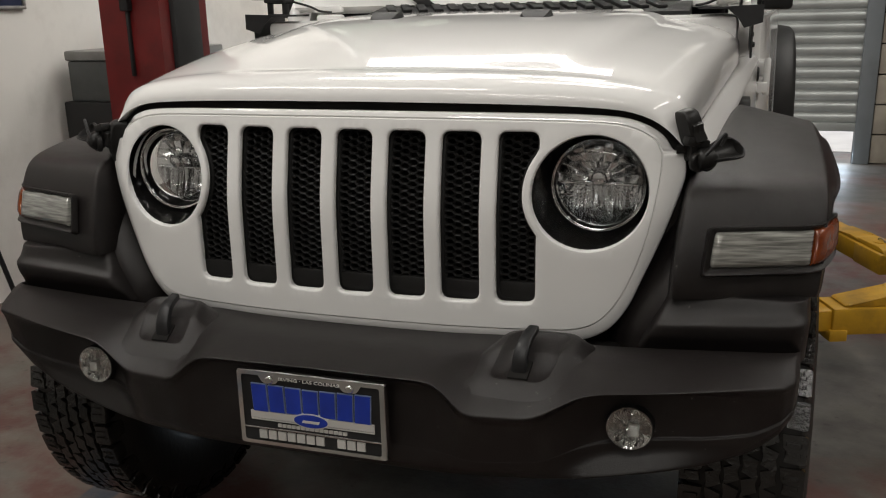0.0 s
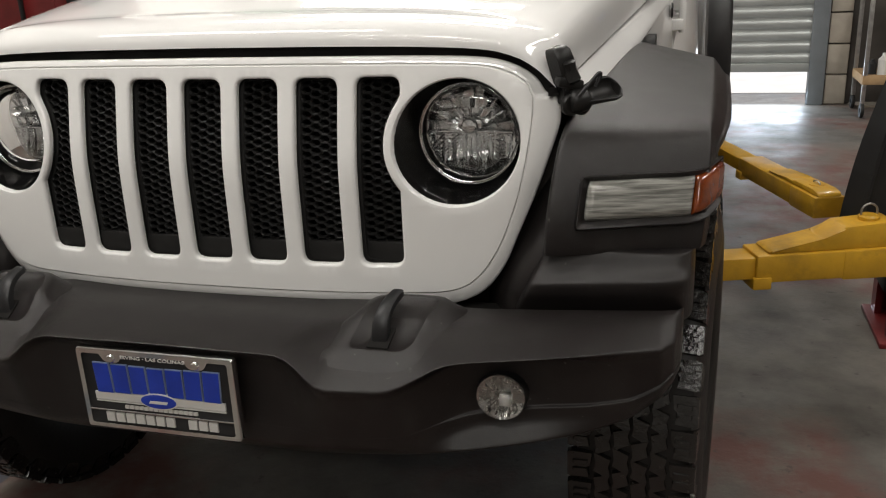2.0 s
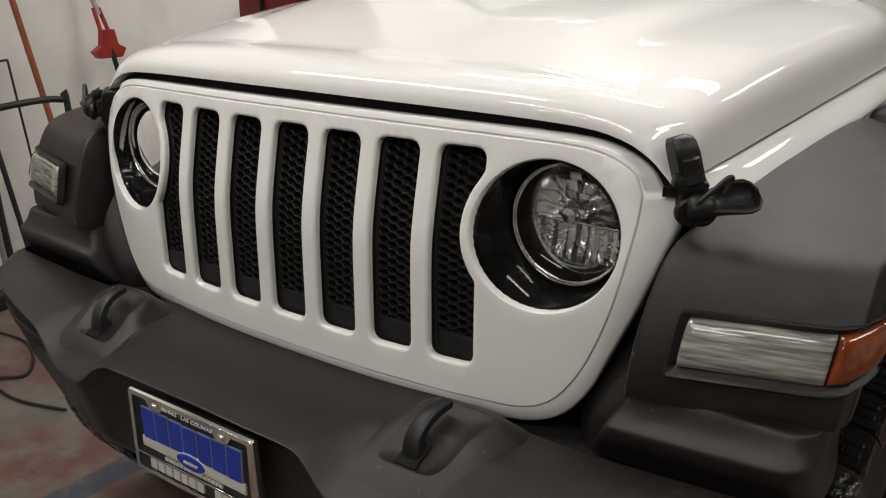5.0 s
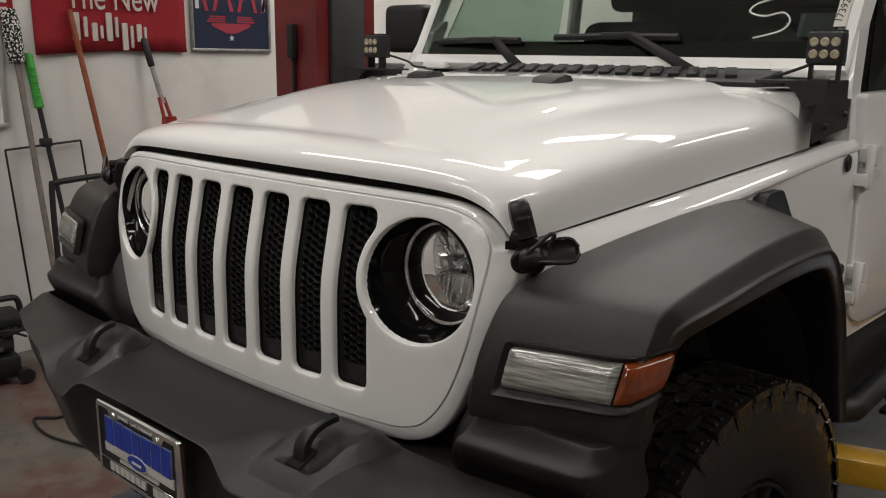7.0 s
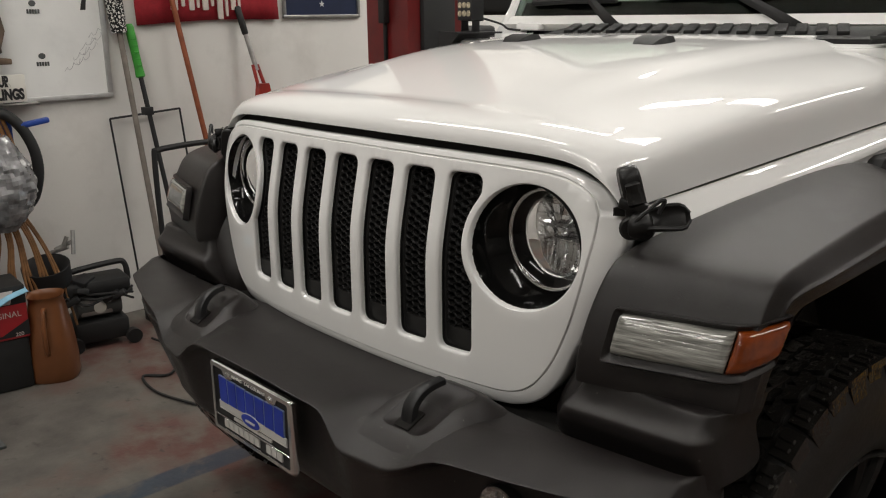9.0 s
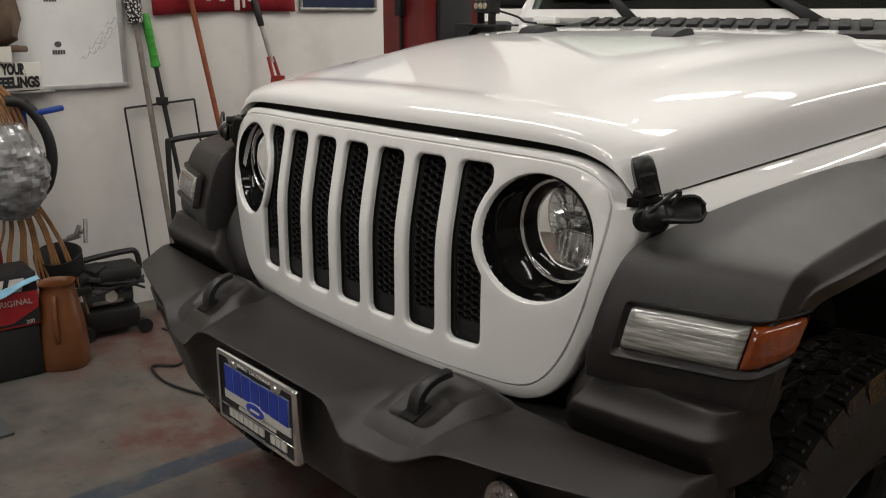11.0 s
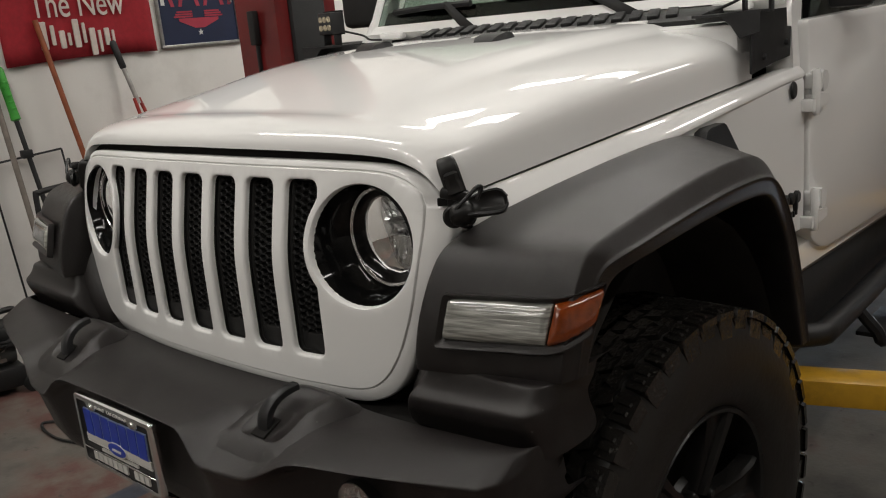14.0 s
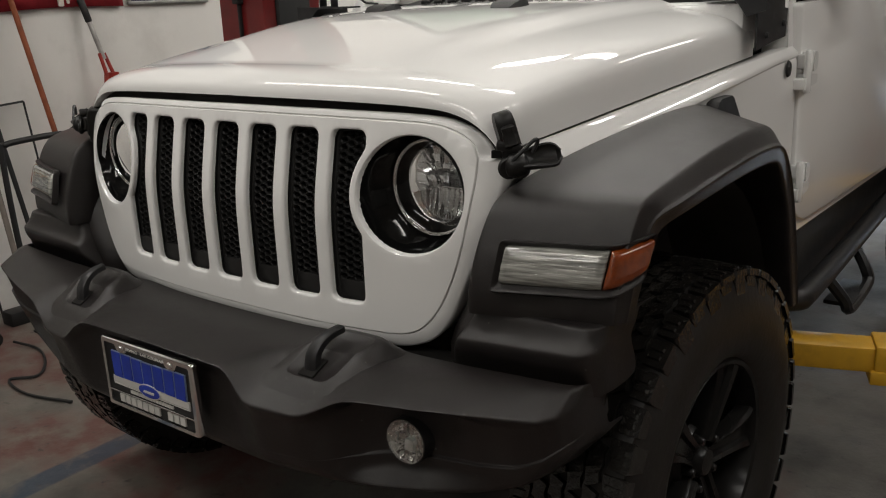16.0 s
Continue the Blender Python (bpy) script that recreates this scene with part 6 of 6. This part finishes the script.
def poster():
    t = thing("poster", "framed navy poster with pink print and a small star", "poster")
    y0, y1, z0, z1 = 1.70, 2.235, 1.478, 2.22
    box_part("sheet", (XW + .004, y0 + .015, z0 + .015), (XW + .012, y1 - .015, z1 - .015), NAVY, t, 0)
    for a, b, c, d in ((y0, y1, z0, z0 + .018), (y0, y1, z1 - .018, z1), (y0, y0 + .018, z0 + .018, z1 - .018), (y1 - .018, y1, z0 + .018, z1 - .018)):
        box_part("frame_bar", (XW + .002, a, c), (XW + .022, b, d), ALU, t, .003)
    bm = bmesh.new()
    cy, cz = 1.965, 1.600
    prism(bm, [(cy - .13, cz + .02), (cy - .03, cz - .02), (cy + .03, cz - .02), (cy + .13, cz + .02), (cy + .13, cz + .035), (cy - .13, cz + .035)], XW + .012, XW + .015, "x")
    part("winged_mark", bm, PINK, t, "pink winged emblem")
    for i in range(3):
        bm = bmesh.new()
        prism(bm, [(cy - .16 + i * .01, cz + .04 + i * .013), (cy - .04, cz + .04 + i * .013), (cy - .04, cz + .049 + i * .013), (cy - .16 + i * .01, cz + .049 + i * .013)], XW + .012, XW + .015, "x")
        part("wing_stripe", bm, PINK, t, "pink stripe")
        bm = bmesh.new()
        prism(bm, [(cy + .04, cz + .04 + i * .013), (cy + .16 - i * .01, cz + .04 + i * .013), (cy + .16 - i * .01, cz + .049 + i * .013), (cy + .04, cz + .049 + i * .013)], XW + .012, XW + .015, "x")
        part("wing_stripe", bm, PINK, t, "pink stripe")
    bm = bmesh.new()
    prism(bm, [(cy + (.018 if i % 2 == 0 else .008) * math.sin(math.pi * i / 5), cz - .045 + (.018 if i % 2 == 0 else .008) * math.cos(math.pi * i / 5)) for i in range(10)], XW + .012, XW + .015, "x")
    part("star", bm, WHITE_ITEM, t, "small white star")
    for i in range(6):
        y = 1.76 + i * .082
        bm = bmesh.new()
        prism(bm, [(y, 1.70), (y + .022, 1.70), (y + .06, 1.83), (y + .035, 1.83)] if i % 2 else [(y + .035, 1.70), (y + .058, 1.70), (y + .024, 1.83), (y, 1.83)], XW + .012, XW + .015, "x")
        part("pink_bar", bm, PINK, t)
    for y in (1.735, 2.18):
        bm = bmesh.new()
        box(bm, (XW + .012, y, 1.71), (XW + .015, y + .022, 1.86))
        part("white_bar", bm, WHITE_ITEM, t)


poster()

# small red strip banner
t = thing("small_sign", "narrow red sign with pale lettering high on the wall", "sign")
box_part("plate", (XW + .003, .62, 1.60), (XW + .012, .76, 2.1), CLOTH_RED, t, .002)
for i in range(3):
    box_part("bar", (XW + .012, .66, 1.64 + i * .05), (XW + .015, .73, 1.67 + i * .05), CLOTH_WHITE, t, 0)

# whiteboard
t = thing("whiteboard", "smudged whiteboard with an aluminium frame and small stickers", "whiteboard")
box_part("board", (XW + .003, -.95, 1.135), (XW + .018, .67, 2.25), WHITEBOARD, t, 0)
for a, b, c, d in ((-.97, .69, 1.118, 1.14), (-.97, .69, 2.24, 2.262), (-.97, -.945, 1.14, 2.24), (.665, .69, 1.14, 2.24)):
    box_part("frame_bar", (XW + .002, a, c), (XW + .026, b, d), BOARD_EDGE, t, .003)
box_part("tray", (XW + .02, -.25, 1.112), (XW + .075, .32, 1.122), ALU, t, .003)
for y, z in ((.375, 1.325), (.36, 1.56)):
    bm = bmesh.new()
    prism(bm, ring2d(y, z, .016, .014, 10), XW + .018, XW + .020, "x")
    for k in range(5):
        box(bm, (XW + .018, y - .028 + k * .012, z - .045), (XW + .020, y - .019 + k * .012, z - .026))
    part("sticker", bm, GREY_TOOL, t, "small grey sticker")
bm = bmesh.new()
prism(bm, [(.575, 1.53), (.60, 1.53), (.605, 1.565), (.615, 1.60), (.595, 1.595), (.585, 1.57)], XW + .018, XW + .020, "x")
part("sticker", bm, BLACK, t, "small black and red sticker")
bm = bmesh.new()
prism(bm, [(.590, 1.605), (.615, 1.605), (.61, 1.625), (.595, 1.62)], XW + .018, XW + .0205, "x")
part("sticker_crest", bm, REDTOOL, t)
for y, w in ((.02, .11), (.17, .09)):
    bm = bmesh.new()
    tube(bm, [(XW + .05, y, 1.132), (XW + .05, y + w, 1.132)], .008, 8)
    part("marker_pen", bm, BLACK, t)
PEN = grain(principled("faded_pen", (0.36, 0.36, 0.37), 0.6), 20, 0.2, 0.05)
for k in range(7):
    bm = bmesh.new()
    y0, z0 = .47 + .022 * k + .03 * (k % 2), 1.25 + .026 * k
    tube(bm, smooth_path([(XW + .0185, y0 + q * .011 + .006 * math.sin(q * 2.2 + k), z0 + .013 * math.sin(q * 1.9 + k) + q * .007) for q in range(8)], 3), .0009, 4)
    part("pen_scribble", bm, PEN, t, "faded pen scribble")


def pole(name, label, a, b, r, material, category="tool"):
    t = thing(name, label, category)
    bm = bmesh.new()
    tube(bm, [a, Vector(a).lerp(Vector(b), .5), b], r, 10)
    part("shaft", bm, material, t)
    return t


def along(a, b, f):
    return Vector(a).lerp(Vector(b), f)


# leaning tools
a, b = (XW + .03, .728, 1.66), (XW + .20, .80, .0)
t = pole("long_pole", "grey weathered pole with a spotted sleeve leaning on the wall", a, b, .014, GREYWOOD, "pole")
bm = bmesh.new()
tube(bm, [along(a, b, 0), along(a, b, .04), along(a, b, .10), along(a, b, .145)], [.03, .042, .04, .035], 12)
sp = grain(principled("spotted_cloth", (0.62, 0.61, 0.58), 0.9), 110, 0.0, 0.02, 0.3, 300, dark=(0.008, 0.008, 0.008), detail=1.0)
sp.node_tree.nodes["Map Range"].inputs[1].default_value, sp.node_tree.nodes["Map Range"].inputs[2].default_value = 0.54, 0.57
part("sleeve", bm, sp, t, "black and white spotted sleeve")

a, b = (XW + .03, .798, 1.462), (XW + .22, .915, .02)
t = pole("push_broom", "push broom with black shaft and bright green grip", a, b, .012, BLACK, "broom")
bm = bmesh.new()
tube(bm, [along(a, b, f) for f in (0, .01, .05, .1, .15, .175, .18)], [.015, .022, .022, .020, .021, .024, .012], 12)
for i in range(5):
    f = .05 + i * .022
    p = along(a, b, f)
    box(bm, (p.x + .012, p.y - .012, p.z - .005), (p.x + .024, p.y + .012, p.z + .005), .002)
part("grip", bm, GREEN, t, "green rubber grip")
box_part("clip", (along(a, b, .285).x - .02, along(a, b, .285).y - .03, along(a, b, .285).z - .03), (along(a, b, .285).x + .02, along(a, b, .285).y + .02, along(a, b, .285).z + .01), BLACK, t, .004)
box_part("brush_head", (b[0] - .05, b[1] - .25, .0), (b[0] + .05, b[1] + .25, .07), BLACK, t, .01)

a, b = (XW + .03, 1.02, 1.67), (XW + .22, 1.215, .02)
t = pole("mop", "mop with a red-brown wooden handle leaning on the wall", a, b, .014, WOOD, "mop")
box_part("head", (b[0] - .05, b[1] - .16, 0), (b[0] + .05, b[1] + .16, .06), GREY_TOOL, t, .015)

a, b = (XW + .03, 1.405, 1.535), (XW + .12, 1.475, 1.10)
t = pole("jack_handle", "long jack with black grip, steel shaft and red beam", a, along(a, b, .75), .013, ALU, "jack")
bm = bmesh.new()
tube(bm, [along(a, b, -.02), along(a, b, 0), along(a, b, .3), along(a, b, .32)], [.012, .019, .018, .012], 10)
part("grip", bm, BLACK, t, "black rubber grip")
for dy in (-.022, .022):
    bm = bmesh.new()
    tube(bm, [along(a, b, .68) + Vector((0, dy * .6, 0)), along(a, b, 1.0) + Vector((0, dy, 0)), along(a, b, 1.12) + Vector((0, dy, 0))], .010, 8)
    part("beam", bm, REDTOOL, t, "red steel beam")
bm = bmesh.new()
c = along(a, b, 1)
prism(bm, [(c.y - .03, c.z + .04), (c.y + .03, c.z + .04), (c.y + .045, c.z - .03), (c.y + .085, c.z - .05), (c.y + .06, c.z - .09), (c.y - .06, c.z - .09), (c.y - .085, c.z - .06), (c.y - .04, c.z - .03)], c.x - .02, c.x + .02, "x")
part("saddle", bm, REDTOOL, t, "red steel bracket")
part("lower_shaft", tube(bmesh.new(), [along(a, b, 1.05), (XW + .30, 1.62, .0)], .012, 8), STEEL, t, "dark steel shaft")

# thin wire frame
t = thing("wire_frame", "thin dark square wire frame leaning on the wall", "frame")
P = [(XW + .03, .655, 1.012), (XW + .03, 1.025, 1.035), (XW + .16, 1.05, .02), (XW + .16, .68, .0)]
for p, q in zip(P, P[1:] + P[:1]):
    bm = bmesh.new()
    tube(bm, [p, q], .0055, 6)
    part("rod", bm, STEEL, t)

# hand truck behind the car's corner
t = thing("hand_truck", "black tubular hand truck handle", "hand truck")
bm = bmesh.new()
tube(bm, smooth_path([(-2.38, .72, .02), (-2.40, .70, .45), (-2.41, .70, .85), (-2.41, .72, .885), (-2.41, .80, .895), (-2.41, .95, .90), (-2.41, 1.04, .89), (-2.40, 1.06, .85), (-2.38, 1.06, .02)], 5), .014, 8)
part("handle", bm, BLACK, t)
box_part("toe_plate", (-2.39, .69, 0), (-2.15, 1.09, .012), BLACK, t, .003)

# hanging jacket, notes, sign
t = thing("work_jacket", "brown canvas work jacket hanging from a hook", "jacket")
bm = bmesh.new()
loops = []
for k, (z, w, d) in enumerate(((1.95, .06, .04), (1.88, .19, .07), (1.75, .22, .09), (1.6, .22, .10), (1.45, .23, .11), (1.36, .22, .09), (1.33, .18, .06))):
    loops.append([(XW + .10 + d * math.sin(q) * (1 + .18 * math.sin(5 * q + k)), -.04 + w * math.cos(q) * (1 + .06 * math.sin(7 * q + 2 * k)), z + .012 * math.sin(3 * q + k)) for q in [2 * math.pi * i / 28 for i in range(28)]])
loft(bm, loops, True, True, True)
part("cloth", bm, BROWN, t)
t = thing("hook_rack", "small rack with papers under the jacket", "rack")
box_part("rail", (XW + .02, -.45, 1.30), (XW + .16, .20, 1.325), BROWN, t, .006)
box_part("paper_note", (XW + .17, .02, 1.262), (XW + .174, .125, 1.325), PAPER, t, 0)
t = thing("wall_sign", "pale sign with bold black words", "sign")
box_part("plate", (XW + .14, -.26, 1.135), (XW + .15, .245, 1.255), PAPER, t, .002)
mt = Matrix(((0, 0, 1, 0), (1, 0, 0, 0), (0, 1, 0, 0), (0, 0, 0, 1)))
letters("words_top", "YOUR", .062, BLACK, t, Matrix.Translation((XW + .152, .130, 1.225)) @ mt, .001, "", .10, .0035)
letters("words_low", "FEELINGS", .062, BLACK, t, Matrix.Translation((XW + .152, .145, 1.168)) @ mt, .001, "", .175, .0035)

# stand with hoses, cables and bag
t = thing("cable_stand", "dark stand hung with orange cables and a black hose", "stand", (0, -.06, 0))
box_part("upright", (-2.66, -.20, 0), (-2.60, .02, 1.16), BLACK, t, .008)
for k in range(7):
    bm = bmesh.new()
    o = k * .021
    tube(bm, smooth_path([(-2.57 + .01 * (k % 3), -.03 + o, 1.17), (-2.53, .02 + o, 1.09), (-2.52, .045 + o * 1.1, .9), (-2.53, .02 + o, .7), (-2.54, -.02 + o, .6)], 5), .009, 7)
    part("orange_cable", bm, ORANGE_CABLE, t, "orange extension cable")
bm = bmesh.new()
tube(bm, smooth_path([(-2.53, .11, 1.105), (-2.51, .165, 1.095), (-2.49, .215, 1.035), (-2.48, .25, .94), (-2.48, .255, .84), (-2.49, .23, .74), (-2.5, .19, .69)], 6), .024, 10)
part("hose", bm, BLACK, t, "thick black hose")
bm = bmesh.new()
box(bm, (-2.56, .13, .78), (-2.53, .19, 1.10), .01)
box(bm, (-2.50, .20, 1.035), (-2.47, .33, 1.06), .008, Matrix.Translation((-2.48, .2, 1.05)) @ pose(0, 0, 0, 8) @ Matrix.Translation((2.48, -.2, -1.05)))
part("blue_strap", bm, BLUE_CLAMP, t, "blue plastic strap")
for k in range(14):
    bm = bmesh.new()
    y = -.04 + k * .022
    tube(bm, smooth_path([(-2.50, .04 + .008 * k, .72), (-2.47 - .02 * (k % 2), .02 + .014 * k + .02 * (k % 3), .56), (-2.45, y + .03 * (k % 3), .38), (-2.43, y + .06 + .02 * (k % 2), .10)], 5), .0065, 6)
    part("cable_tail", bm, ORANGE_CABLE, t, "brownish cable")
box_part("red_panel", (-2.66, -.16, .30), (-2.62, .04, .66), BOX_RED, t, .006, "dark red panel behind the cables")
bm = bmesh.new()
tube(bm, [Vector((-2.44, .0 + .032 * math.cos(q), 1.0 + .032 * math.sin(q))) for q in [2 * math.pi * i / 16 for i in range(17)]], .008, 8, False)
part("steel_ring", bm, ALU, t)
bm = bmesh.new()
loops = []
rnd = random.Random(4)
for k in range(26):
    f = k / 25
    r = .145 * math.sin(math.pi * (.10 + .82 * (1 - f) ** 1.15)) ** .75
    ring = []
    for i in range(40):
        q = 2 * math.pi * i / 40
        fold = .05 * abs(math.sin(5 * q + 7 * f)) + .05 * abs(math.sin(9 * q - 11 * f + 1)) + .05 * abs(math.sin(3 * q + 19 * f)) + .09 * rnd.random()
        ring.append((-2.40 + r * .8 * math.cos(q) * (.9 + fold), r * math.sin(q) * (.9 + fold), .62 + .40 * f + .006 * rnd.random()))
    loops.append(ring)
loft(bm, loops, True, True, True)
tagged(part("plastic_bag", bm, BAG, None, "", 14), "crumpled grey translucent plastic bag hanging full", "bag")

# boxes, jug, funnel, pump on the floor
t = thing("glove_box", "red and black cardboard box with white lettering", "box", (-2.235, -.185, .225), -4)
box_part("body", (-.14, -.16, 0), (.07, .165, .22), BOX_RED, t, .004)
box_part("dark_top", (-.141, -.161, .145), (.071, .166, .223), BLACK, t, .003)
bm = bmesh.new()
prism(bm, [(-.16, .01), (.165, .01), (.165, .075), (.06, .02), (-.16, .02)], .0700, .0725, "x")
part("dark_corner", bm, BLACK, t)
for k in range(3):
    bm = bmesh.new()
    prism(bm, [(-.10 + k * .075, .15), (-.045 + k * .075, .15), (-.03 + k * .075, .205), (-.085 + k * .075, .205)], .0712, .0735, "x")
    part("pale_shape", bm, CLOTH_WHITE, t)
letters("words", "ORIGINAL", .034, CLOTH_WHITE, t, Matrix.Translation((.073, .065, .105)) @ mt, .0006, "", .15)
letters("count", "200", .022, CLOTH_WHITE, t, Matrix.Translation((.073, .125, .018)) @ mt, .0006)
t = thing("black_crate", "plain black plastic crate on the floor", "crate", (-2.31, -.17, 0), -4)
box_part("body", (-.14, -.14, 0), (.14, .15, .225), BLACK, t, .012)
bm = bmesh.new()
loops = []
for i in range(11):
    u = i / 10
    loops.append([(-2.37 + .25 * v, -.36 + .34 * u, .460 + .02 * math.sin(5 * u + 3 * v) - .30 * max(0, v - .80 + .5 * u) * (1 - .8 * u) - .06 * max(0, u - .8)) for v in [k / 8 for k in range(9)]])
loft(bm, loops, False)
ob = part("shop_towel", bm, BLUE)
tagged(ob, "pale blue shop towel draped over the box", "towel")
ob.modifiers.new("thick", "SOLIDIFY").thickness = .003

t = thing("oil_jug", "brown translucent plastic oil jug with open flared top", "jug", (-2.225, .075, 0), -28)
bm = bmesh.new()
prof = [(.104, 0), (.110, .010), (.109, .09), (.105, .13), (.106, .135), (.094, .23), (.078, .32), (.072, .345), (.076, .362), (.080, .368), (.074, .362), (.068, .345), (.07, .31), (.0, .26)]
loops = [[(r * math.copysign(abs(math.cos(q)) ** .75, math.cos(q)), r * .92 * math.copysign(abs(math.sin(q)) ** .75, math.sin(q)), h) for q in [2 * math.pi * i / 32 for i in range(32)]] for r, h in prof]
loft(bm, loops, True, True, False)
part("body", bm, JUG, t)
bm = bmesh.new()
tube(bm, smooth_path([(.075, .0, .32), (.105, .0, .315), (.125, .0, .25), (.125, .0, .17), (.102, .0, .13)], 5), .010, 8)
part("handle", bm, JUG, t)
bm = bmesh.new()
lathe(bm, [(.10, .0), (.104, .09), (.098, .09), (.04, .02), (.016, -.08), (.016, -.14)], 24, Matrix.Translation((-2.52, .19, .33)) @ pose(0, 0, 0, 8, 14, 0))
tagged(part("funnel", bm, BLACK), "black plastic funnel leaning behind the jug", "funnel")

t = thing("air_compressor", "small black portable pump with carry handle and grey motor", "pump", (-2.50, .38, 0), -8)
box_part("base", (-.11, -.12, .03), (.11, .12, .13), BLACK, t, .015)
bm = bmesh.new()
tube(bm, [(.03, -.10, .19), (.03, .10, .19)], .055, 16)
part("motor", bm, GREY_TOOL, t, "grey motor drum")
box_part("head", (-.09, -.14, .25), (.09, .15, .32), BLACK, t, .02)
bm = bmesh.new()
tube(bm, smooth_path([(0, -.14, .27), (0, -.13, .33), (0, -.10, .355), (0, .10, .375), (0, .15, .36), (0, .16, .28)], 5), .014, 8)
part("handle", bm, BLACK, t)
bm = bmesh.new()
prism(bm, ring2d(0, .19, .028, .028, 20), .083, .087, "x")
part("label_disc", bm, PAPER, t, "pale round label")
box_part("label_plate", (.076, -.085, .155), (.082, .055, .235), ALU, t, .004, "grey label plate")
rnd = random.Random(9)
for k in range(9):
    c = Vector((.02 + .07 * rnd.random(), -.16 + .036 * k, .23 + .10 * rnd.random()))
    w = .03 + .03 * rnd.random()
    box_part("fitting", (-w, -.03, -.012), (w, .03, .014), BLACK if k % 3 else STEEL, t, .006, "", Matrix.Translation(c) @ pose(0, 0, 0, 50 * rnd.random() - 25, 60 * rnd.random() - 30, 180 * rnd.random()))
bm = bmesh.new()
for k in range(3):
    tube(bm, smooth_path([(.08, -.14 + .03 * k, .26), (.12, -.06 + .05 * k, .22 + .02 * k), (.11, .06 + .03 * k, .25), (.06, .16, .20 + .03 * k)], 5), .006, 6)
part("hose_loop", bm, BLACK, t)
for y in (-.13, .13):
    bm = bmesh.new()
    lathe(bm, [(.0, -.02), (.035, -.02), (.035, .02), (.0, .02)], 14, Matrix.Translation((.12, y, .036)) @ pose(0, 0, 0, 0, 90))
    part("caster", bm, BLACK, t)
bm = bmesh.new()
tube(bm, smooth_path([(-2.3, .55, .02), (-2.15, .58, .008), (-1.98, .52, .008), (-1.86, .42, .008), (-1.92, .33, .008), (-1.72, .30, .008), (-1.5, .36, .008)], 6), .006, 6)
tagged(part("floor_cable", bm, BLACK), "black power cable lying on the floor", "cable")
bm = bmesh.new()
box(bm, (-2.2, -1.05, .0), (-1.66, -.30, .012), .004)
tagged(part("floor_mat", bm, GREY_TOOL), "grey ribbed rubber floor mat", "mat")
bm = bmesh.new()
for k in range(4):
    tube(bm, [(-2.60 + .03 * k, .22 + .03 * k, .44 + .02 * (k % 3)), (-2.54, .30 + .03 * (k % 2), .47 + .025 * k)], .010, 8)
tagged(part("pipe_fittings", bm, ALU), "handful of brass and steel pipe fittings", "fittings")
